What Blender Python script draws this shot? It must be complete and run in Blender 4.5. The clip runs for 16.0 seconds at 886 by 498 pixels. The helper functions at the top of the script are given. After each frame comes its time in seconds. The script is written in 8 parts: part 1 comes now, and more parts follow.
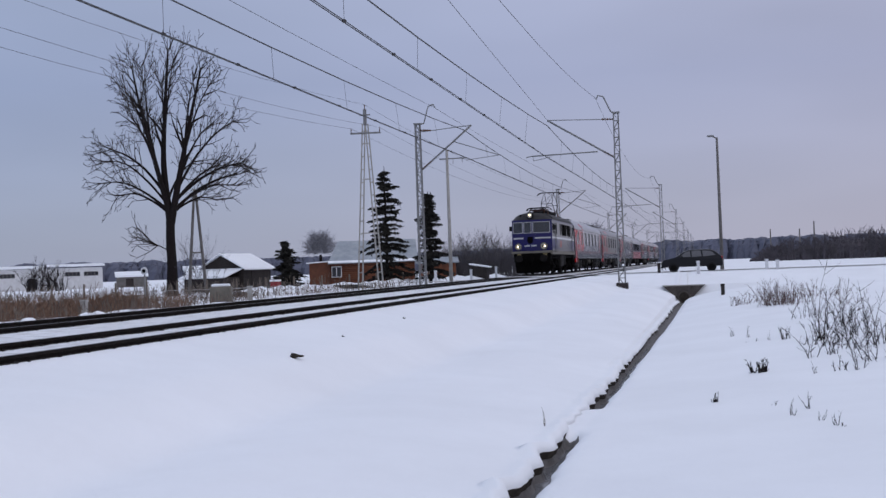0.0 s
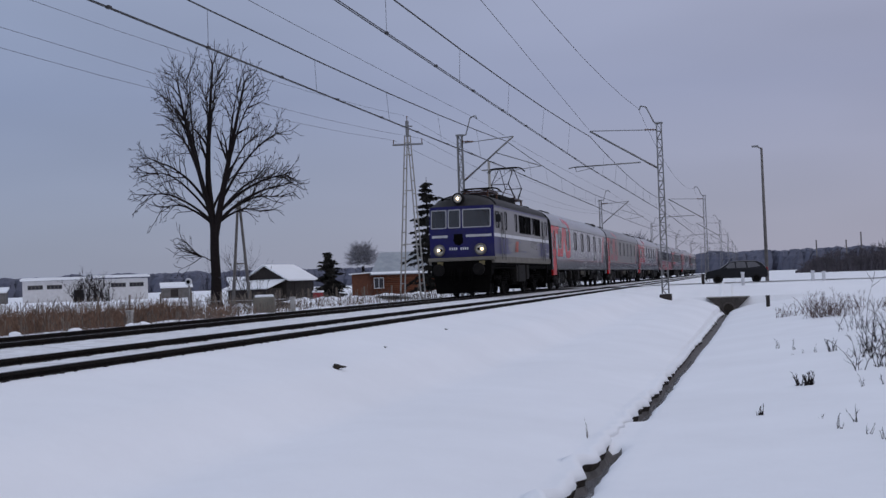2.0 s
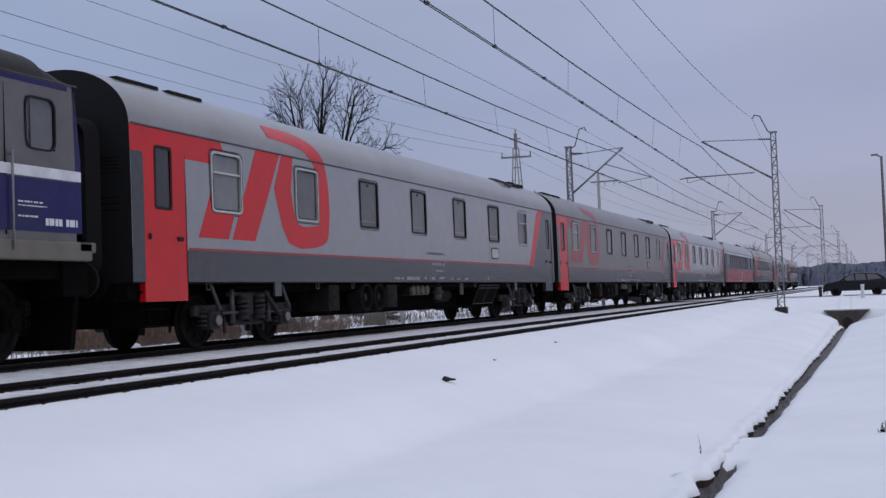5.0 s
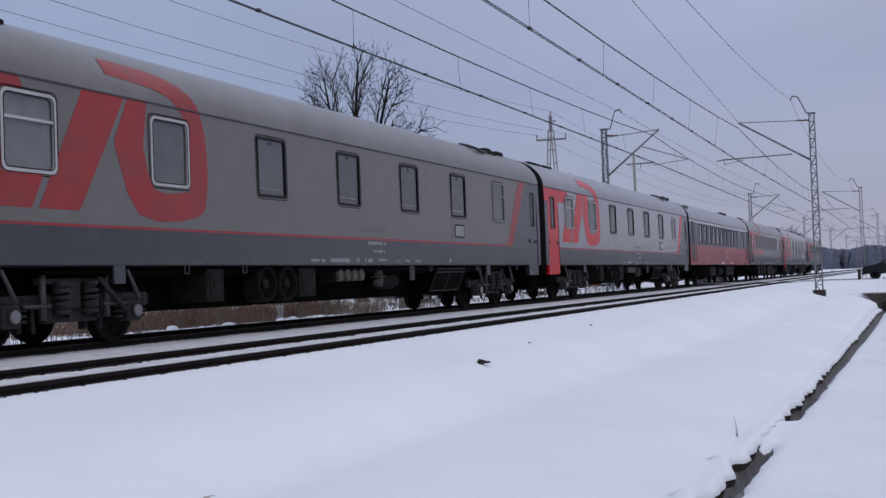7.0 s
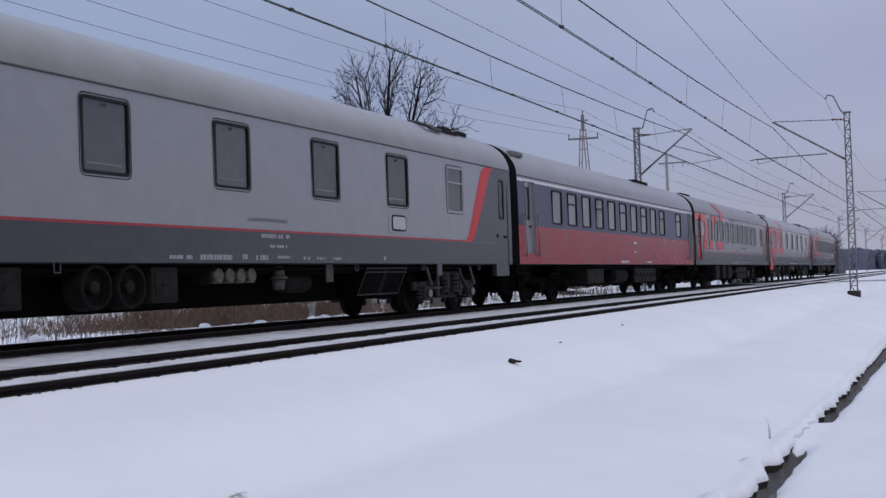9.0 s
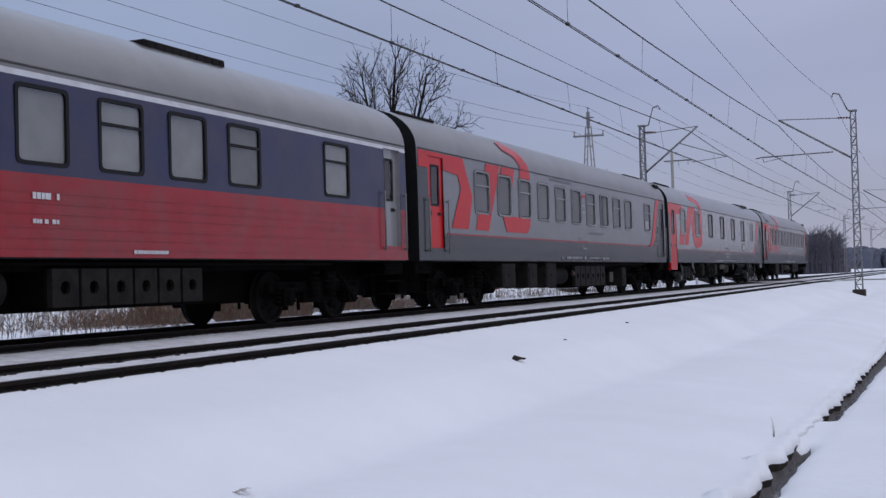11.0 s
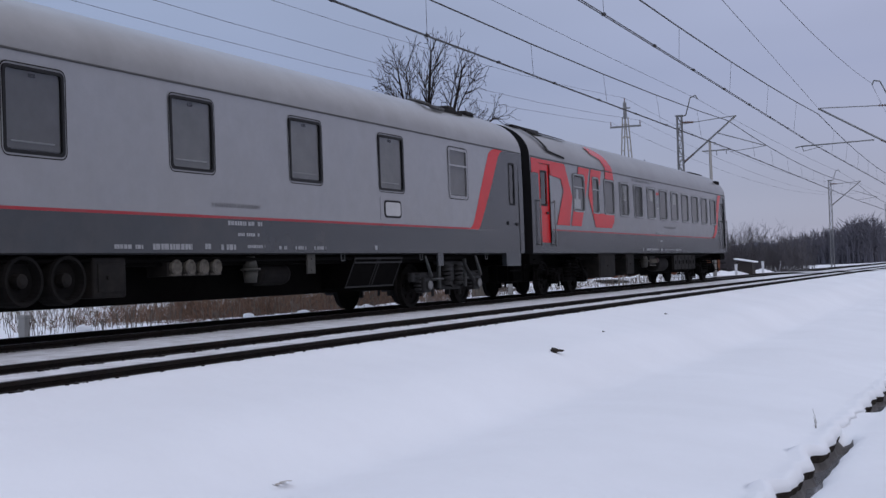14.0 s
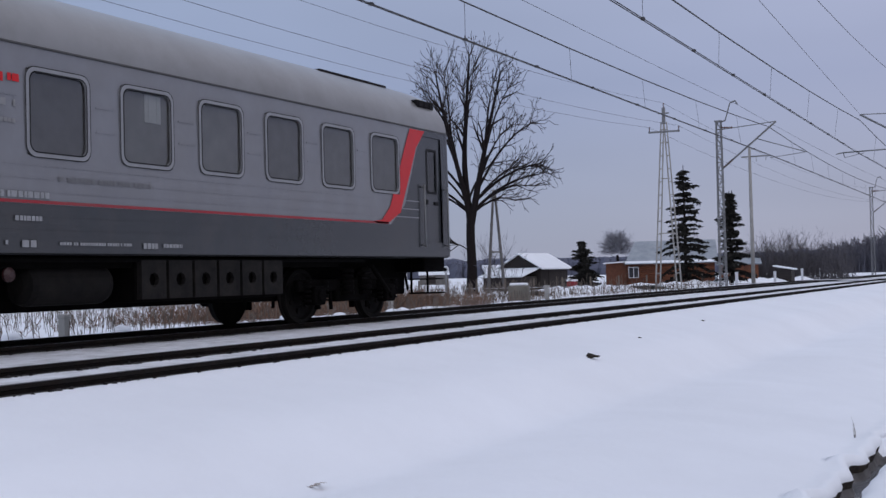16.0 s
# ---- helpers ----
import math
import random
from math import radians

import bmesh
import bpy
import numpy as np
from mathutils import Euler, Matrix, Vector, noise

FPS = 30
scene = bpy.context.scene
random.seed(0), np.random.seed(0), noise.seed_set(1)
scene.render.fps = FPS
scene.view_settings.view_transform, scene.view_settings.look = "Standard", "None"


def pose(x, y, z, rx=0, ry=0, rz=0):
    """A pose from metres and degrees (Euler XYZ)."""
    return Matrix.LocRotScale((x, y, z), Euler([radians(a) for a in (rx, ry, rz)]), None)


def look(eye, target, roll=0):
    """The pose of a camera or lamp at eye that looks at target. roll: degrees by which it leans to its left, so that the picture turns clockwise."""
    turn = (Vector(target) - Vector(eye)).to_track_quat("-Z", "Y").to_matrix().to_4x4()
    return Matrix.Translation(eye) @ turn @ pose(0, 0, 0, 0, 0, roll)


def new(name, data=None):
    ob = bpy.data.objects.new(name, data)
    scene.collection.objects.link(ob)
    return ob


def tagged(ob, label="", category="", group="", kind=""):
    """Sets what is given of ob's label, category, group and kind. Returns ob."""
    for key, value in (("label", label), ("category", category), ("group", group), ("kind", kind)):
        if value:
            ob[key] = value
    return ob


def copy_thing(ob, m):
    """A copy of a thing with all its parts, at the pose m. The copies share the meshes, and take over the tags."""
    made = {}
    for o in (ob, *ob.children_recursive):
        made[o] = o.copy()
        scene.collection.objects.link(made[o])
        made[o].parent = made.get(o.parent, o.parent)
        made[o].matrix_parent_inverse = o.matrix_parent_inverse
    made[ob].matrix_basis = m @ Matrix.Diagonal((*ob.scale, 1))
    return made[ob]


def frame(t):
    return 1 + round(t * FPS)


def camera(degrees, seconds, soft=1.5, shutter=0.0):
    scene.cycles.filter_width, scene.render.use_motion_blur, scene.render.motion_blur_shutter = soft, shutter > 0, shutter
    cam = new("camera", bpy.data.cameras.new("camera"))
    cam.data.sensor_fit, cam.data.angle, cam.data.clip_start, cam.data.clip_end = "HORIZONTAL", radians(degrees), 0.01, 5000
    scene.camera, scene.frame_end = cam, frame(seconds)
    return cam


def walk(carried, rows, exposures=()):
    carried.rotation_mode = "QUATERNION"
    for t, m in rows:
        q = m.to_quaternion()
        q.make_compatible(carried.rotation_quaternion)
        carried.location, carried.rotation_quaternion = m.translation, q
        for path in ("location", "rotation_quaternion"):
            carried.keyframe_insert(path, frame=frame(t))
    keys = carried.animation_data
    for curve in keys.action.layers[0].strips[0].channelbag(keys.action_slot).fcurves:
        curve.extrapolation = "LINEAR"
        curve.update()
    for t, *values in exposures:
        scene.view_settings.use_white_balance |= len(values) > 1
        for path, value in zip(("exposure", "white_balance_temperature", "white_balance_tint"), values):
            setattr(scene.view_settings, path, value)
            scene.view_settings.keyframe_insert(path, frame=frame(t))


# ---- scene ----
cam = camera(42.16, 16.0, soft=1.45)
PATH = [
    (0.0, pose(0, 0, 1.6, 90.95, 2.10, 12.89)),
    (0.5, pose(0, 0, 1.6, 90.91, 2.32, 13.93)),
    (1.0, pose(0, 0, 1.6, 91.08, 2.15, 14.43)),
    (1.5, pose(0, 0, 1.6, 91.22, 2.26, 14.79)),
    (2.0, pose(0, 0, 1.6, 91.58, 2.05, 14.99)),
    (2.5, pose(0, 0, 1.6, 91.79, 2.54, 15.19)),
    (3.0, pose(0, 0, 1.6, 91.99, 2.67, 16.18)),
    (3.5, pose(0, 0, 1.6, 92.26, 2.36, 17.17)),
    (4.0, pose(0, 0, 1.6, 92.65, 2.39, 18.40)),
    (4.5, pose(0, 0, 1.6, 92.45, 2.21, 19.56)),
    (5.0, pose(0, 0, 1.6, 92.41, 2.07, 20.42)),
    (7.5, pose(0, 0, 1.6, 91.52, 2.29, 22.96)),
    (8.0, pose(0, 0, 1.6, 91.63, 2.36, 23.83)),
    (8.5, pose(0, 0, 1.6, 91.71, 1.96, 23.78)),
    (9.0, pose(0, 0, 1.6, 91.62, 1.83, 23.71)),
    (9.5, pose(0, 0, 1.6, 91.62, 1.81, 23.64)),
    (12.0, pose(0, 0, 1.6, 91.05, 1.44, 24.33)),
    (12.5, pose(0, 0, 1.6, 90.78, 1.75, 24.87)),
    (13.0, pose(0, 0, 1.6, 90.99, 1.95, 25.42)),
    (13.5, pose(0, 0, 1.6, 91.16, 2.13, 25.45)),
    (14.0, pose(0, 0, 1.6, 91.16, 2.02, 25.80)),
    (14.5, pose(0, 0, 1.6, 90.92, 2.06, 25.74)),
    (15.0, pose(0, 0, 1.6, 90.99, 2.54, 25.36)),
    (15.5, pose(0, 0, 1.6, 90.43, 2.59, 26.07)),
    (16.0, pose(0, 0, 1.6, 91.41, 1.45, 27.60)),
]
walk(cam, PATH, [(0.0, 0.08), (0.6, -0.04), (1.2, -0.18), (3.5, -0.18), (4.2, -0.05), (5.0, 0.03), (16.0, 0.03)])

# ---- world and light: an overcast winter day ----
world = bpy.data.worlds.new("overcast_sky")
scene.world = world
world.use_nodes = True
wn, wl = world.node_tree.nodes, world.node_tree.links
wn.clear()
w_out = wn.new("ShaderNodeOutputWorld")
w_bg = wn.new("ShaderNodeBackground")
w_tc = wn.new("ShaderNodeTexCoord")
w_sep = wn.new("ShaderNodeSeparateXYZ")
w_ramp = wn.new("ShaderNodeValToRGB")
w_ramp.color_ramp.elements[0].position = 0.0
w_ramp.color_ramp.elements[0].color = (0.47, 0.49, 0.64, 1)
w_ramp.color_ramp.elements[1].position = 1.0
w_ramp.color_ramp.elements[1].color = (1.02, 1.10, 1.32, 1)
mid = w_ramp.color_ramp.elements.new(0.16)
mid.color = (0.405, 0.45, 0.645, 1)
mid2 = w_ramp.color_ramp.elements.new(0.40)
mid2.color = (0.62, 0.68, 0.88, 1)
w_noise = wn.new("ShaderNodeTexNoise")
w_noise.inputs["Scale"].default_value = 1.6
w_noise.inputs["Detail"].default_value = 3.0
w_map = wn.new("ShaderNodeMapping")
w_map.inputs["Scale"].default_value = (1.0, 1.0, 4.0)
w_cl = wn.new("ShaderNodeMapRange")
w_cl.inputs["From Min"].default_value = 0.3
w_cl.inputs["From Max"].default_value = 0.7
w_cl.inputs["To Min"].default_value = 0.86
w_cl.inputs["To Max"].default_value = 1.12
# the cloud is thinner and a little warmer to the east
w_east = wn.new("ShaderNodeMapRange")
w_east.inputs["From Min"].default_value = -0.75
w_east.inputs["From Max"].default_value = 0.15
w_tint = wn.new("ShaderNodeMix")
w_tint.data_type = "RGBA"
w_tint.inputs["A"].default_value = (0.84, 0.93, 1.0, 1)
w_tint.inputs["B"].default_value = (1.12, 1.06, 1.05, 1)
w_mul = wn.new("ShaderNodeMix")
w_mul.data_type, w_mul.blend_type = "RGBA", "MULTIPLY"
w_mul.inputs["Factor"].default_value = 1.0
w_mul2 = wn.new("ShaderNodeVectorMath")
w_mul2.operation = "SCALE"
w_sky = wn.new("ShaderNodeTexSky")
w_sky.sky_type, w_sky.sun_disc = "NISHITA", False
w_sky.sun_elevation, w_sky.sun_rotation = radians(32), radians(120)
w_skys = wn.new("ShaderNodeVectorMath")
w_skys.operation = "SCALE"
w_skys.inputs["Scale"].default_value = 0.012
w_add = wn.new("ShaderNodeVectorMath")
w_add.operation = "ADD"
wl.new(w_tc.outputs["Generated"], w_sep.inputs[0])
wl.new(w_sep.outputs["Z"], w_ramp.inputs[0])
wl.new(w_tc.outputs["Generated"], w_map.inputs[0])
wl.new(w_map.outputs[0], w_noise.inputs["Vector"])
wl.new(w_noise.outputs[0], w_cl.inputs["Value"])
wl.new(w_sep.outputs["X"], w_east.inputs["Value"])
wl.new(w_east.outputs[0], w_tint.inputs["Factor"])
wl.new(w_ramp.outputs[0], w_mul.inputs["A"])
wl.new(w_tint.outputs["Result"], w_mul.inputs["B"])
wl.new(w_mul.outputs["Result"], w_mul2.inputs[0])
wl.new(w_cl.outputs[0], w_mul2.inputs["Scale"])
wl.new(w_sky.outputs[0], w_skys.inputs[0])
wl.new(w_mul2.outputs[0], w_add.inputs[0])
wl.new(w_skys.outputs[0], w_add.inputs[1])
wl.new(w_add.outputs[0], w_bg.inputs["Color"])
wl.new(w_bg.outputs[0], w_out.inputs["Surface"])
w_bg.inputs["Strength"].default_value = 0.68

sun = new("sun", bpy.data.lights.new("sun", "SUN"))
sun.data.energy, sun.data.angle, sun.data.color = 0.3, radians(40), (1.0, 0.95, 0.9)
sun.matrix_world = look((0, 0, 60), (0 - 60 * math.sin(radians(120)), 0 - 60 * math.cos(radians(120)), 60 - 43))

# ---- materials ----
def mat(name, color, rough=0.6, metal=0.0, var=0.25, scale=4.0, bump=0.0, bscale=60.0, dirt=None, dirt_amt=0.0, dscale=1.5, per=0.0, emit=0.0, spec=0.5, island=0.0, coat=0.0):
    """A surface with grain at two scales, bump, an optional second colour in blotches, and variation from piece to piece."""
    m = bpy.data.materials.new(name)
    m.use_nodes = True
    n, l = m.node_tree.nodes, m.node_tree.links
    b = n["Principled BSDF"]
    b.inputs["Roughness"].default_value = rough
    b.inputs["Metallic"].default_value = metal
    b.inputs["Specular IOR Level"].default_value = spec
    b.inputs["Coat Weight"].default_value, b.inputs["Coat Roughness"].default_value, b.inputs["Coat IOR"].default_value = coat, 0.16, 1.6
    tc = n.new("ShaderNodeTexCoord")
    n1 = n.new("ShaderNodeTexNoise")
    n1.inputs["Scale"].default_value = scale
    n1.inputs["Detail"].default_value = 6
    n1.inputs["Roughness"].default_value = 0.65
    l.new(tc.outputs["Object"], n1.inputs["Vector"])
    r1 = n.new("ShaderNodeMapRange")
    r1.inputs["From Min"].default_value, r1.inputs["From Max"].default_value = 0.25, 0.75
    r1.inputs["To Min"].default_value, r1.inputs["To Max"].default_value = 1 - var, 1 + var
    l.new(n1.outputs[0], r1.inputs["Value"])
    sc = n.new("ShaderNodeVectorMath")
    sc.operation = "SCALE"
    sc.inputs[0].default_value = color
    l.new(r1.outputs[0], sc.inputs["Scale"])
    col = sc.outputs[0]
    if per or island:
        src = n.new("ShaderNodeNewGeometry").outputs["Random Per Island"] if island else n.new("ShaderNodeObjectInfo").outputs["Random"]
        amt = island or per
        r2 = n.new("ShaderNodeMapRange")
        r2.inputs["To Min"].default_value, r2.inputs["To Max"].default_value = 1 - amt, 1 + amt
        l.new(src, r2.inputs["Value"])
        s2 = n.new("ShaderNodeVectorMath")
        s2.operation = "SCALE"
        l.new(col, s2.inputs[0])
        l.new(r2.outputs[0], s2.inputs["Scale"])
        col = s2.outputs[0]
    if dirt:
        n2 = n.new("ShaderNodeTexNoise")
        n2.inputs["Scale"].default_value = dscale
        n2.inputs["Detail"].default_value = 8
        n2.inputs["Roughness"].default_value = 0.7
        l.new(tc.outputs["Object"], n2.inputs["Vector"])
        r3 = n.new("ShaderNodeMapRange")
        r3.inputs["From Min"].default_value, r3.inputs["From Max"].default_value = 0.42, 0.72
        r3.inputs["To Max"].default_value = dirt_amt
        l.new(n2.outputs[0], r3.inputs["Value"])
        mx = n.new("ShaderNodeMix")
        mx.data_type = "RGBA"
        mx.inputs["B"].default_value = (*dirt, 1)
        l.new(r3.outputs[0], mx.inputs["Factor"])
        l.new(col, mx.inputs["A"])
        col = mx.outputs["Result"]
    l.new(col, b.inputs["Base Color"])
    if bump:
        n3 = n.new("ShaderNodeTexNoise")
        n3.inputs["Scale"].default_value = bscale
        n3.inputs["Detail"].default_value = 5
        l.new(tc.outputs["Object"], n3.inputs["Vector"])
        bp = n.new("ShaderNodeBump")
        bp.inputs["Strength"].default_value = bump
        bp.inputs["Distance"].default_value = 0.02
        l.new(n3.outputs[0], bp.inputs["Height"])
        l.new(bp.outputs[0], b.inputs["Normal"])
    if emit:
        b.inputs["Emission Color"].default_value = (*color, 1)
        b.inputs["Emission Strength"].default_value = emit
    return m


snow = mat("snow", (0.83, 0.85, 0.88), 0.75, var=0.05, scale=0.35, bump=0.35, bscale=9.0, spec=0.2)
snow_worn = mat("snow_worn", (0.78, 0.80, 0.83), 0.8, var=0.06, scale=2.0, bump=0.5, bscale=14.0, dirt=(0.16, 0.14, 0.12), dirt_amt=0.5, dscale=2.6, spec=0.2)
soil = mat("soil", spec=0.1, color=(0.026, 0.022, 0.02), rough=0.9, var=0.5, scale=14.0, bump=0.9, bscale=30.0, dirt=(0.06, 0.05, 0.036), dirt_amt=0.8, dscale=9.0)
ditch_mud = mat("ditch_mud", (0.14, 0.132, 0.132), 0.7, var=0.45, scale=6.0, bump=0.6, bscale=20.0, dirt=(0.04, 0.036, 0.03), dirt_amt=0.8, dscale=4.0)
ditch_water = mat("ditch_water", (0.16, 0.163, 0.175), 0.2, var=0.2, scale=3.0, bump=0.08, bscale=12.0)
rail_steel = mat("rail_steel", (0.010, 0.0085, 0.008), 0.8, metal=0.0, var=0.4, scale=8.0, bump=0.4, bscale=50.0, dirt=(0.022, 0.014, 0.010), dirt_amt=0.6, dscale=5.0, spec=0.1)
rail_head = mat("rail_head", (0.10, 0.10, 0.105), 0.5, metal=0.6, var=0.2, scale=6.0)
ballast = mat("ballast", (0.018, 0.016, 0.015), 0.9, var=0.4, scale=20.0, island=0.5)
concrete = mat("concrete", (0.34, 0.33, 0.31), 0.85, var=0.2, scale=6.0, bump=0.4, bscale=40.0, dirt=(0.13, 0.12, 0.11), dirt_amt=0.6, dscale=3.0)
concrete_dark = mat("concrete_dark", (0.16, 0.15, 0.145), 0.9, var=0.25, scale=5.0, bump=0.5, bscale=30.0, dirt=(0.06, 0.055, 0.05), dirt_amt=0.7, dscale=2.5)
galv = mat("galvanised_steel", (0.22, 0.225, 0.23), 0.55, metal=0.5, var=0.25, scale=5.0, dirt=(0.10, 0.085, 0.07), dirt_amt=0.6, dscale=2.5)
wire_mat = mat("wire_copper", (0.045, 0.043, 0.045), 0.6, metal=0.4, var=0.2)
porcelain = mat("porcelain", (0.12, 0.06, 0.04), 0.25, var=0.2)
paint_grey = mat("paint_silver_grey", (0.222, 0.225, 0.238), 0.24, spec=0.55, coat=0.5, metal=0.0, var=0.08, scale=2.5, bump=0.04, bscale=3.0, dirt=(0.22, 0.215, 0.21), dirt_amt=0.45, dscale=0.7)
paint_grimy = mat("paint_grey_grimy", (0.178, 0.181, 0.196), 0.25, spec=0.5, coat=0.25, var=0.09, scale=2.0, bump=0.05, bscale=3.0, dirt=(0.17, 0.165, 0.16), dirt_amt=0.55, dscale=0.8)
paint_dark = mat("paint_dark_grey", (0.027, 0.031, 0.036), 0.24, spec=0.5, coat=0.2, var=0.15, scale=3.0, dirt=(0.05, 0.047, 0.046), dirt_amt=0.6, dscale=1.2)
paint_red = mat("paint_red", (0.52, 0.008, 0.010), 0.24, spec=0.4, var=0.08, scale=2.5, dirt=(0.38, 0.016, 0.018), dirt_amt=0.5, dscale=1.4)
paint_old_red = mat("paint_old_red", (0.30, 0.018, 0.026), 0.26, spec=0.45, var=0.15, scale=2.0, dirt=(0.20, 0.06, 0.06), dirt_amt=0.7, dscale=1.1)
paint_drab = mat("paint_grey_drab", (0.138, 0.131, 0.124), 0.3, spec=0.5, var=0.12, scale=2.0, bump=0.04, bscale=3.0, dirt=(0.13, 0.122, 0.11), dirt_amt=0.6, dscale=0.7)
paint_dull_red = mat("paint_dull_red", (0.30, 0.022, 0.022), 0.3, spec=0.45, var=0.15, scale=2.0, dirt=(0.16, 0.05, 0.045), dirt_amt=0.6, dscale=1.1)
paint_navy = mat("paint_navy", (0.028, 0.032, 0.08), 0.3, spec=0.5, var=0.15, scale=2.0, dirt=(0.07, 0.06, 0.07), dirt_amt=0.6, dscale=1.3)
paint_blue = mat("paint_loco_blue", (0.010, 0.009, 0.085), 0.28, spec=0.25, var=0.15, scale=3.0, dirt=(0.03, 0.03, 0.06), dirt_amt=0.7, dscale=1.2)
paint_silver = mat("paint_loco_silver", (0.092, 0.09, 0.088), 0.28, spec=0.5, coat=0.3, var=0.14, scale=3.0, dirt=(0.06, 0.053, 0.046), dirt_amt=0.85, dscale=1.1)
paint_cream = mat("paint_cream", (0.17, 0.158, 0.135), 0.55, spec=0.15, var=0.25, scale=4.0, dirt=(0.075, 0.064, 0.05), dirt_amt=0.8, dscale=2.0)
paint_white = mat("paint_white", (0.62, 0.63, 0.66), 0.5, var=0.1, scale=5.0, dirt=(0.35, 0.34, 0.33), dirt_amt=0.6, dscale=2.0)
paint_orange = mat("paint_orange_red", (0.48, 0.09, 0.05), 0.45, var=0.15, scale=4.0, dirt=(0.2, 0.08, 0.06), dirt_amt=0.6, dscale=2.0)
roof_grey = mat("roof_grey", (0.19, 0.187, 0.186), 0.3, spec=0.7, coat=0.6, var=0.1, scale=1.5, dirt=(0.135, 0.128, 0.122), dirt_amt=0.8, dscale=0.7)
roof_drab = mat("roof_drab", (0.14, 0.135, 0.13), 0.34, spec=0.6, coat=0.3, var=0.14, scale=1.5, dirt=(0.09, 0.083, 0.076), dirt_amt=0.8, dscale=0.7)
roof_seam = mat("roof_seam", (0.05, 0.048, 0.047), 0.6, var=0.3, scale=2.0)
roof_soot = mat("roof_soot", (0.012, 0.011, 0.012), 0.8, spec=0.12, var=0.3, scale=3.0, dirt=(0.03, 0.027, 0.025), dirt_amt=0.6, dscale=1.5)
loco_roof = mat("loco_roof", (0.026, 0.024, 0.025), 0.6, spec=0.25, var=0.3, scale=2.5, dirt=(0.014, 0.013, 0.013), dirt_amt=0.9, dscale=1.3)
roof_grimy = mat("roof_grimy", (0.20, 0.198, 0.198), 0.3, spec=0.65, coat=0.2, var=0.1, scale=1.5, dirt=(0.14, 0.134, 0.128), dirt_amt=0.8, dscale=0.7)
# Darker than real iron: the shade under the train is put into these colours.
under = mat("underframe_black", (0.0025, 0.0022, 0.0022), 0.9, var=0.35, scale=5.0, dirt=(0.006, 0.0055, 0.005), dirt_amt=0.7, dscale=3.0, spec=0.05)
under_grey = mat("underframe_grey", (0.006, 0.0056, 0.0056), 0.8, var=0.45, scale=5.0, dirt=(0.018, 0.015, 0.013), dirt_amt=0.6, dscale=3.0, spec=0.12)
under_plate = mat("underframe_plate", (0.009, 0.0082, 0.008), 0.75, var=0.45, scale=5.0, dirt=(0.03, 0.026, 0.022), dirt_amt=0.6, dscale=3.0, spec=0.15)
under_beige = mat("underframe_beige", (0.055, 0.05, 0.042), 0.7, var=0.35, scale=6.0, dirt=(0.02, 0.027, 0.024), dirt_amt=0.8, dscale=4.0)
cover_beige = mat("cover_beige", (0.09, 0.08, 0.065), 0.7, var=0.4, scale=8.0, dirt=(0.02, 0.018, 0.016), dirt_amt=0.8, dscale=6.0)
bogie_pale = mat("bogie_pale", (0.04, 0.039, 0.039), 0.55, var=0.3, scale=7.0, dirt=(0.02, 0.037, 0.035), dirt_amt=0.7, dscale=5.0)
bogie_grey = mat("bogie_grey", (0.026, 0.026, 0.027), 0.6, var=0.4, scale=6.0, dirt=(0.012, 0.011, 0.01), dirt_amt=0.8, dscale=3.0, spec=0.2)
rubber = mat("rubber", (0.008, 0.008, 0.009), 0.6, var=0.2, spec=0.25)
alu = mat("aluminium", (0.36, 0.36, 0.37), 0.45, metal=0.5, var=0.1)
window_metal = mat("window_metal", (0.25, 0.253, 0.262), 0.4, metal=0.2, var=0.1)
window_pale = mat("window_frame_pale", (0.43, 0.43, 0.43), 0.5, var=0.08, dirt=(0.3, 0.29, 0.28), dirt_amt=0.5)
blind = mat("window_blind", (0.35, 0.335, 0.33), 0.8, var=0.15, scale=3.0, per=0.3)
blind_mid = mat("window_blind_grey", (0.36, 0.355, 0.35), 0.8, var=0.15, scale=3.0, per=0.25)
paper = mat("paper", (0.92, 0.92, 0.92), 0.8, var=0.04, scale=6.0)
blind_pale = mat("window_curtain", (0.68, 0.67, 0.65), 0.8, var=0.15, scale=3.0, per=0.25)
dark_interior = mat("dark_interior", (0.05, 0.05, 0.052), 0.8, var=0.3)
paint_yellow = mat("paint_yellow", (0.16, 0.13, 0.05), 0.6, var=0.3, scale=8.0, dirt=(0.1, 0.08, 0.05), dirt_amt=0.7, dscale=6.0)
stencil_pale = mat("stencil_pale", (0.27, 0.275, 0.285), 0.6, var=0.3, scale=9.0)
roof_soft = mat("stencil_dark", (0.14, 0.14, 0.145), 0.6, var=0.2, scale=9.0)
lamp_glow = mat("lamp_glow", (1.0, 0.72, 0.36), 0.3, var=0.0, emit=6.0)
lamp_dim = mat("lamp_lens", (0.5, 0.47, 0.4), 0.15, var=0.1)
red_steel = mat("red_steel", (0.03, 0.008, 0.008), 0.5, var=0.2)
bark = mat("bark", spec=0.08, color=(0.017, 0.0135, 0.0135), rough=0.9, var=0.4, scale=10.0, bump=0.8, bscale=25.0)
twig = mat("twig", spec=0.08, color=(0.026, 0.021, 0.02), rough=0.9, var=0.3, scale=4.0)
needles = mat("needles", spec=0.08, color=(0.027, 0.026, 0.023), rough=0.85, var=0.4, scale=6.0, island=0.45)
reed_mat = mat("dry_reed", (0.145, 0.085, 0.055), 0.9, var=0.25, scale=0.6, island=0.5)
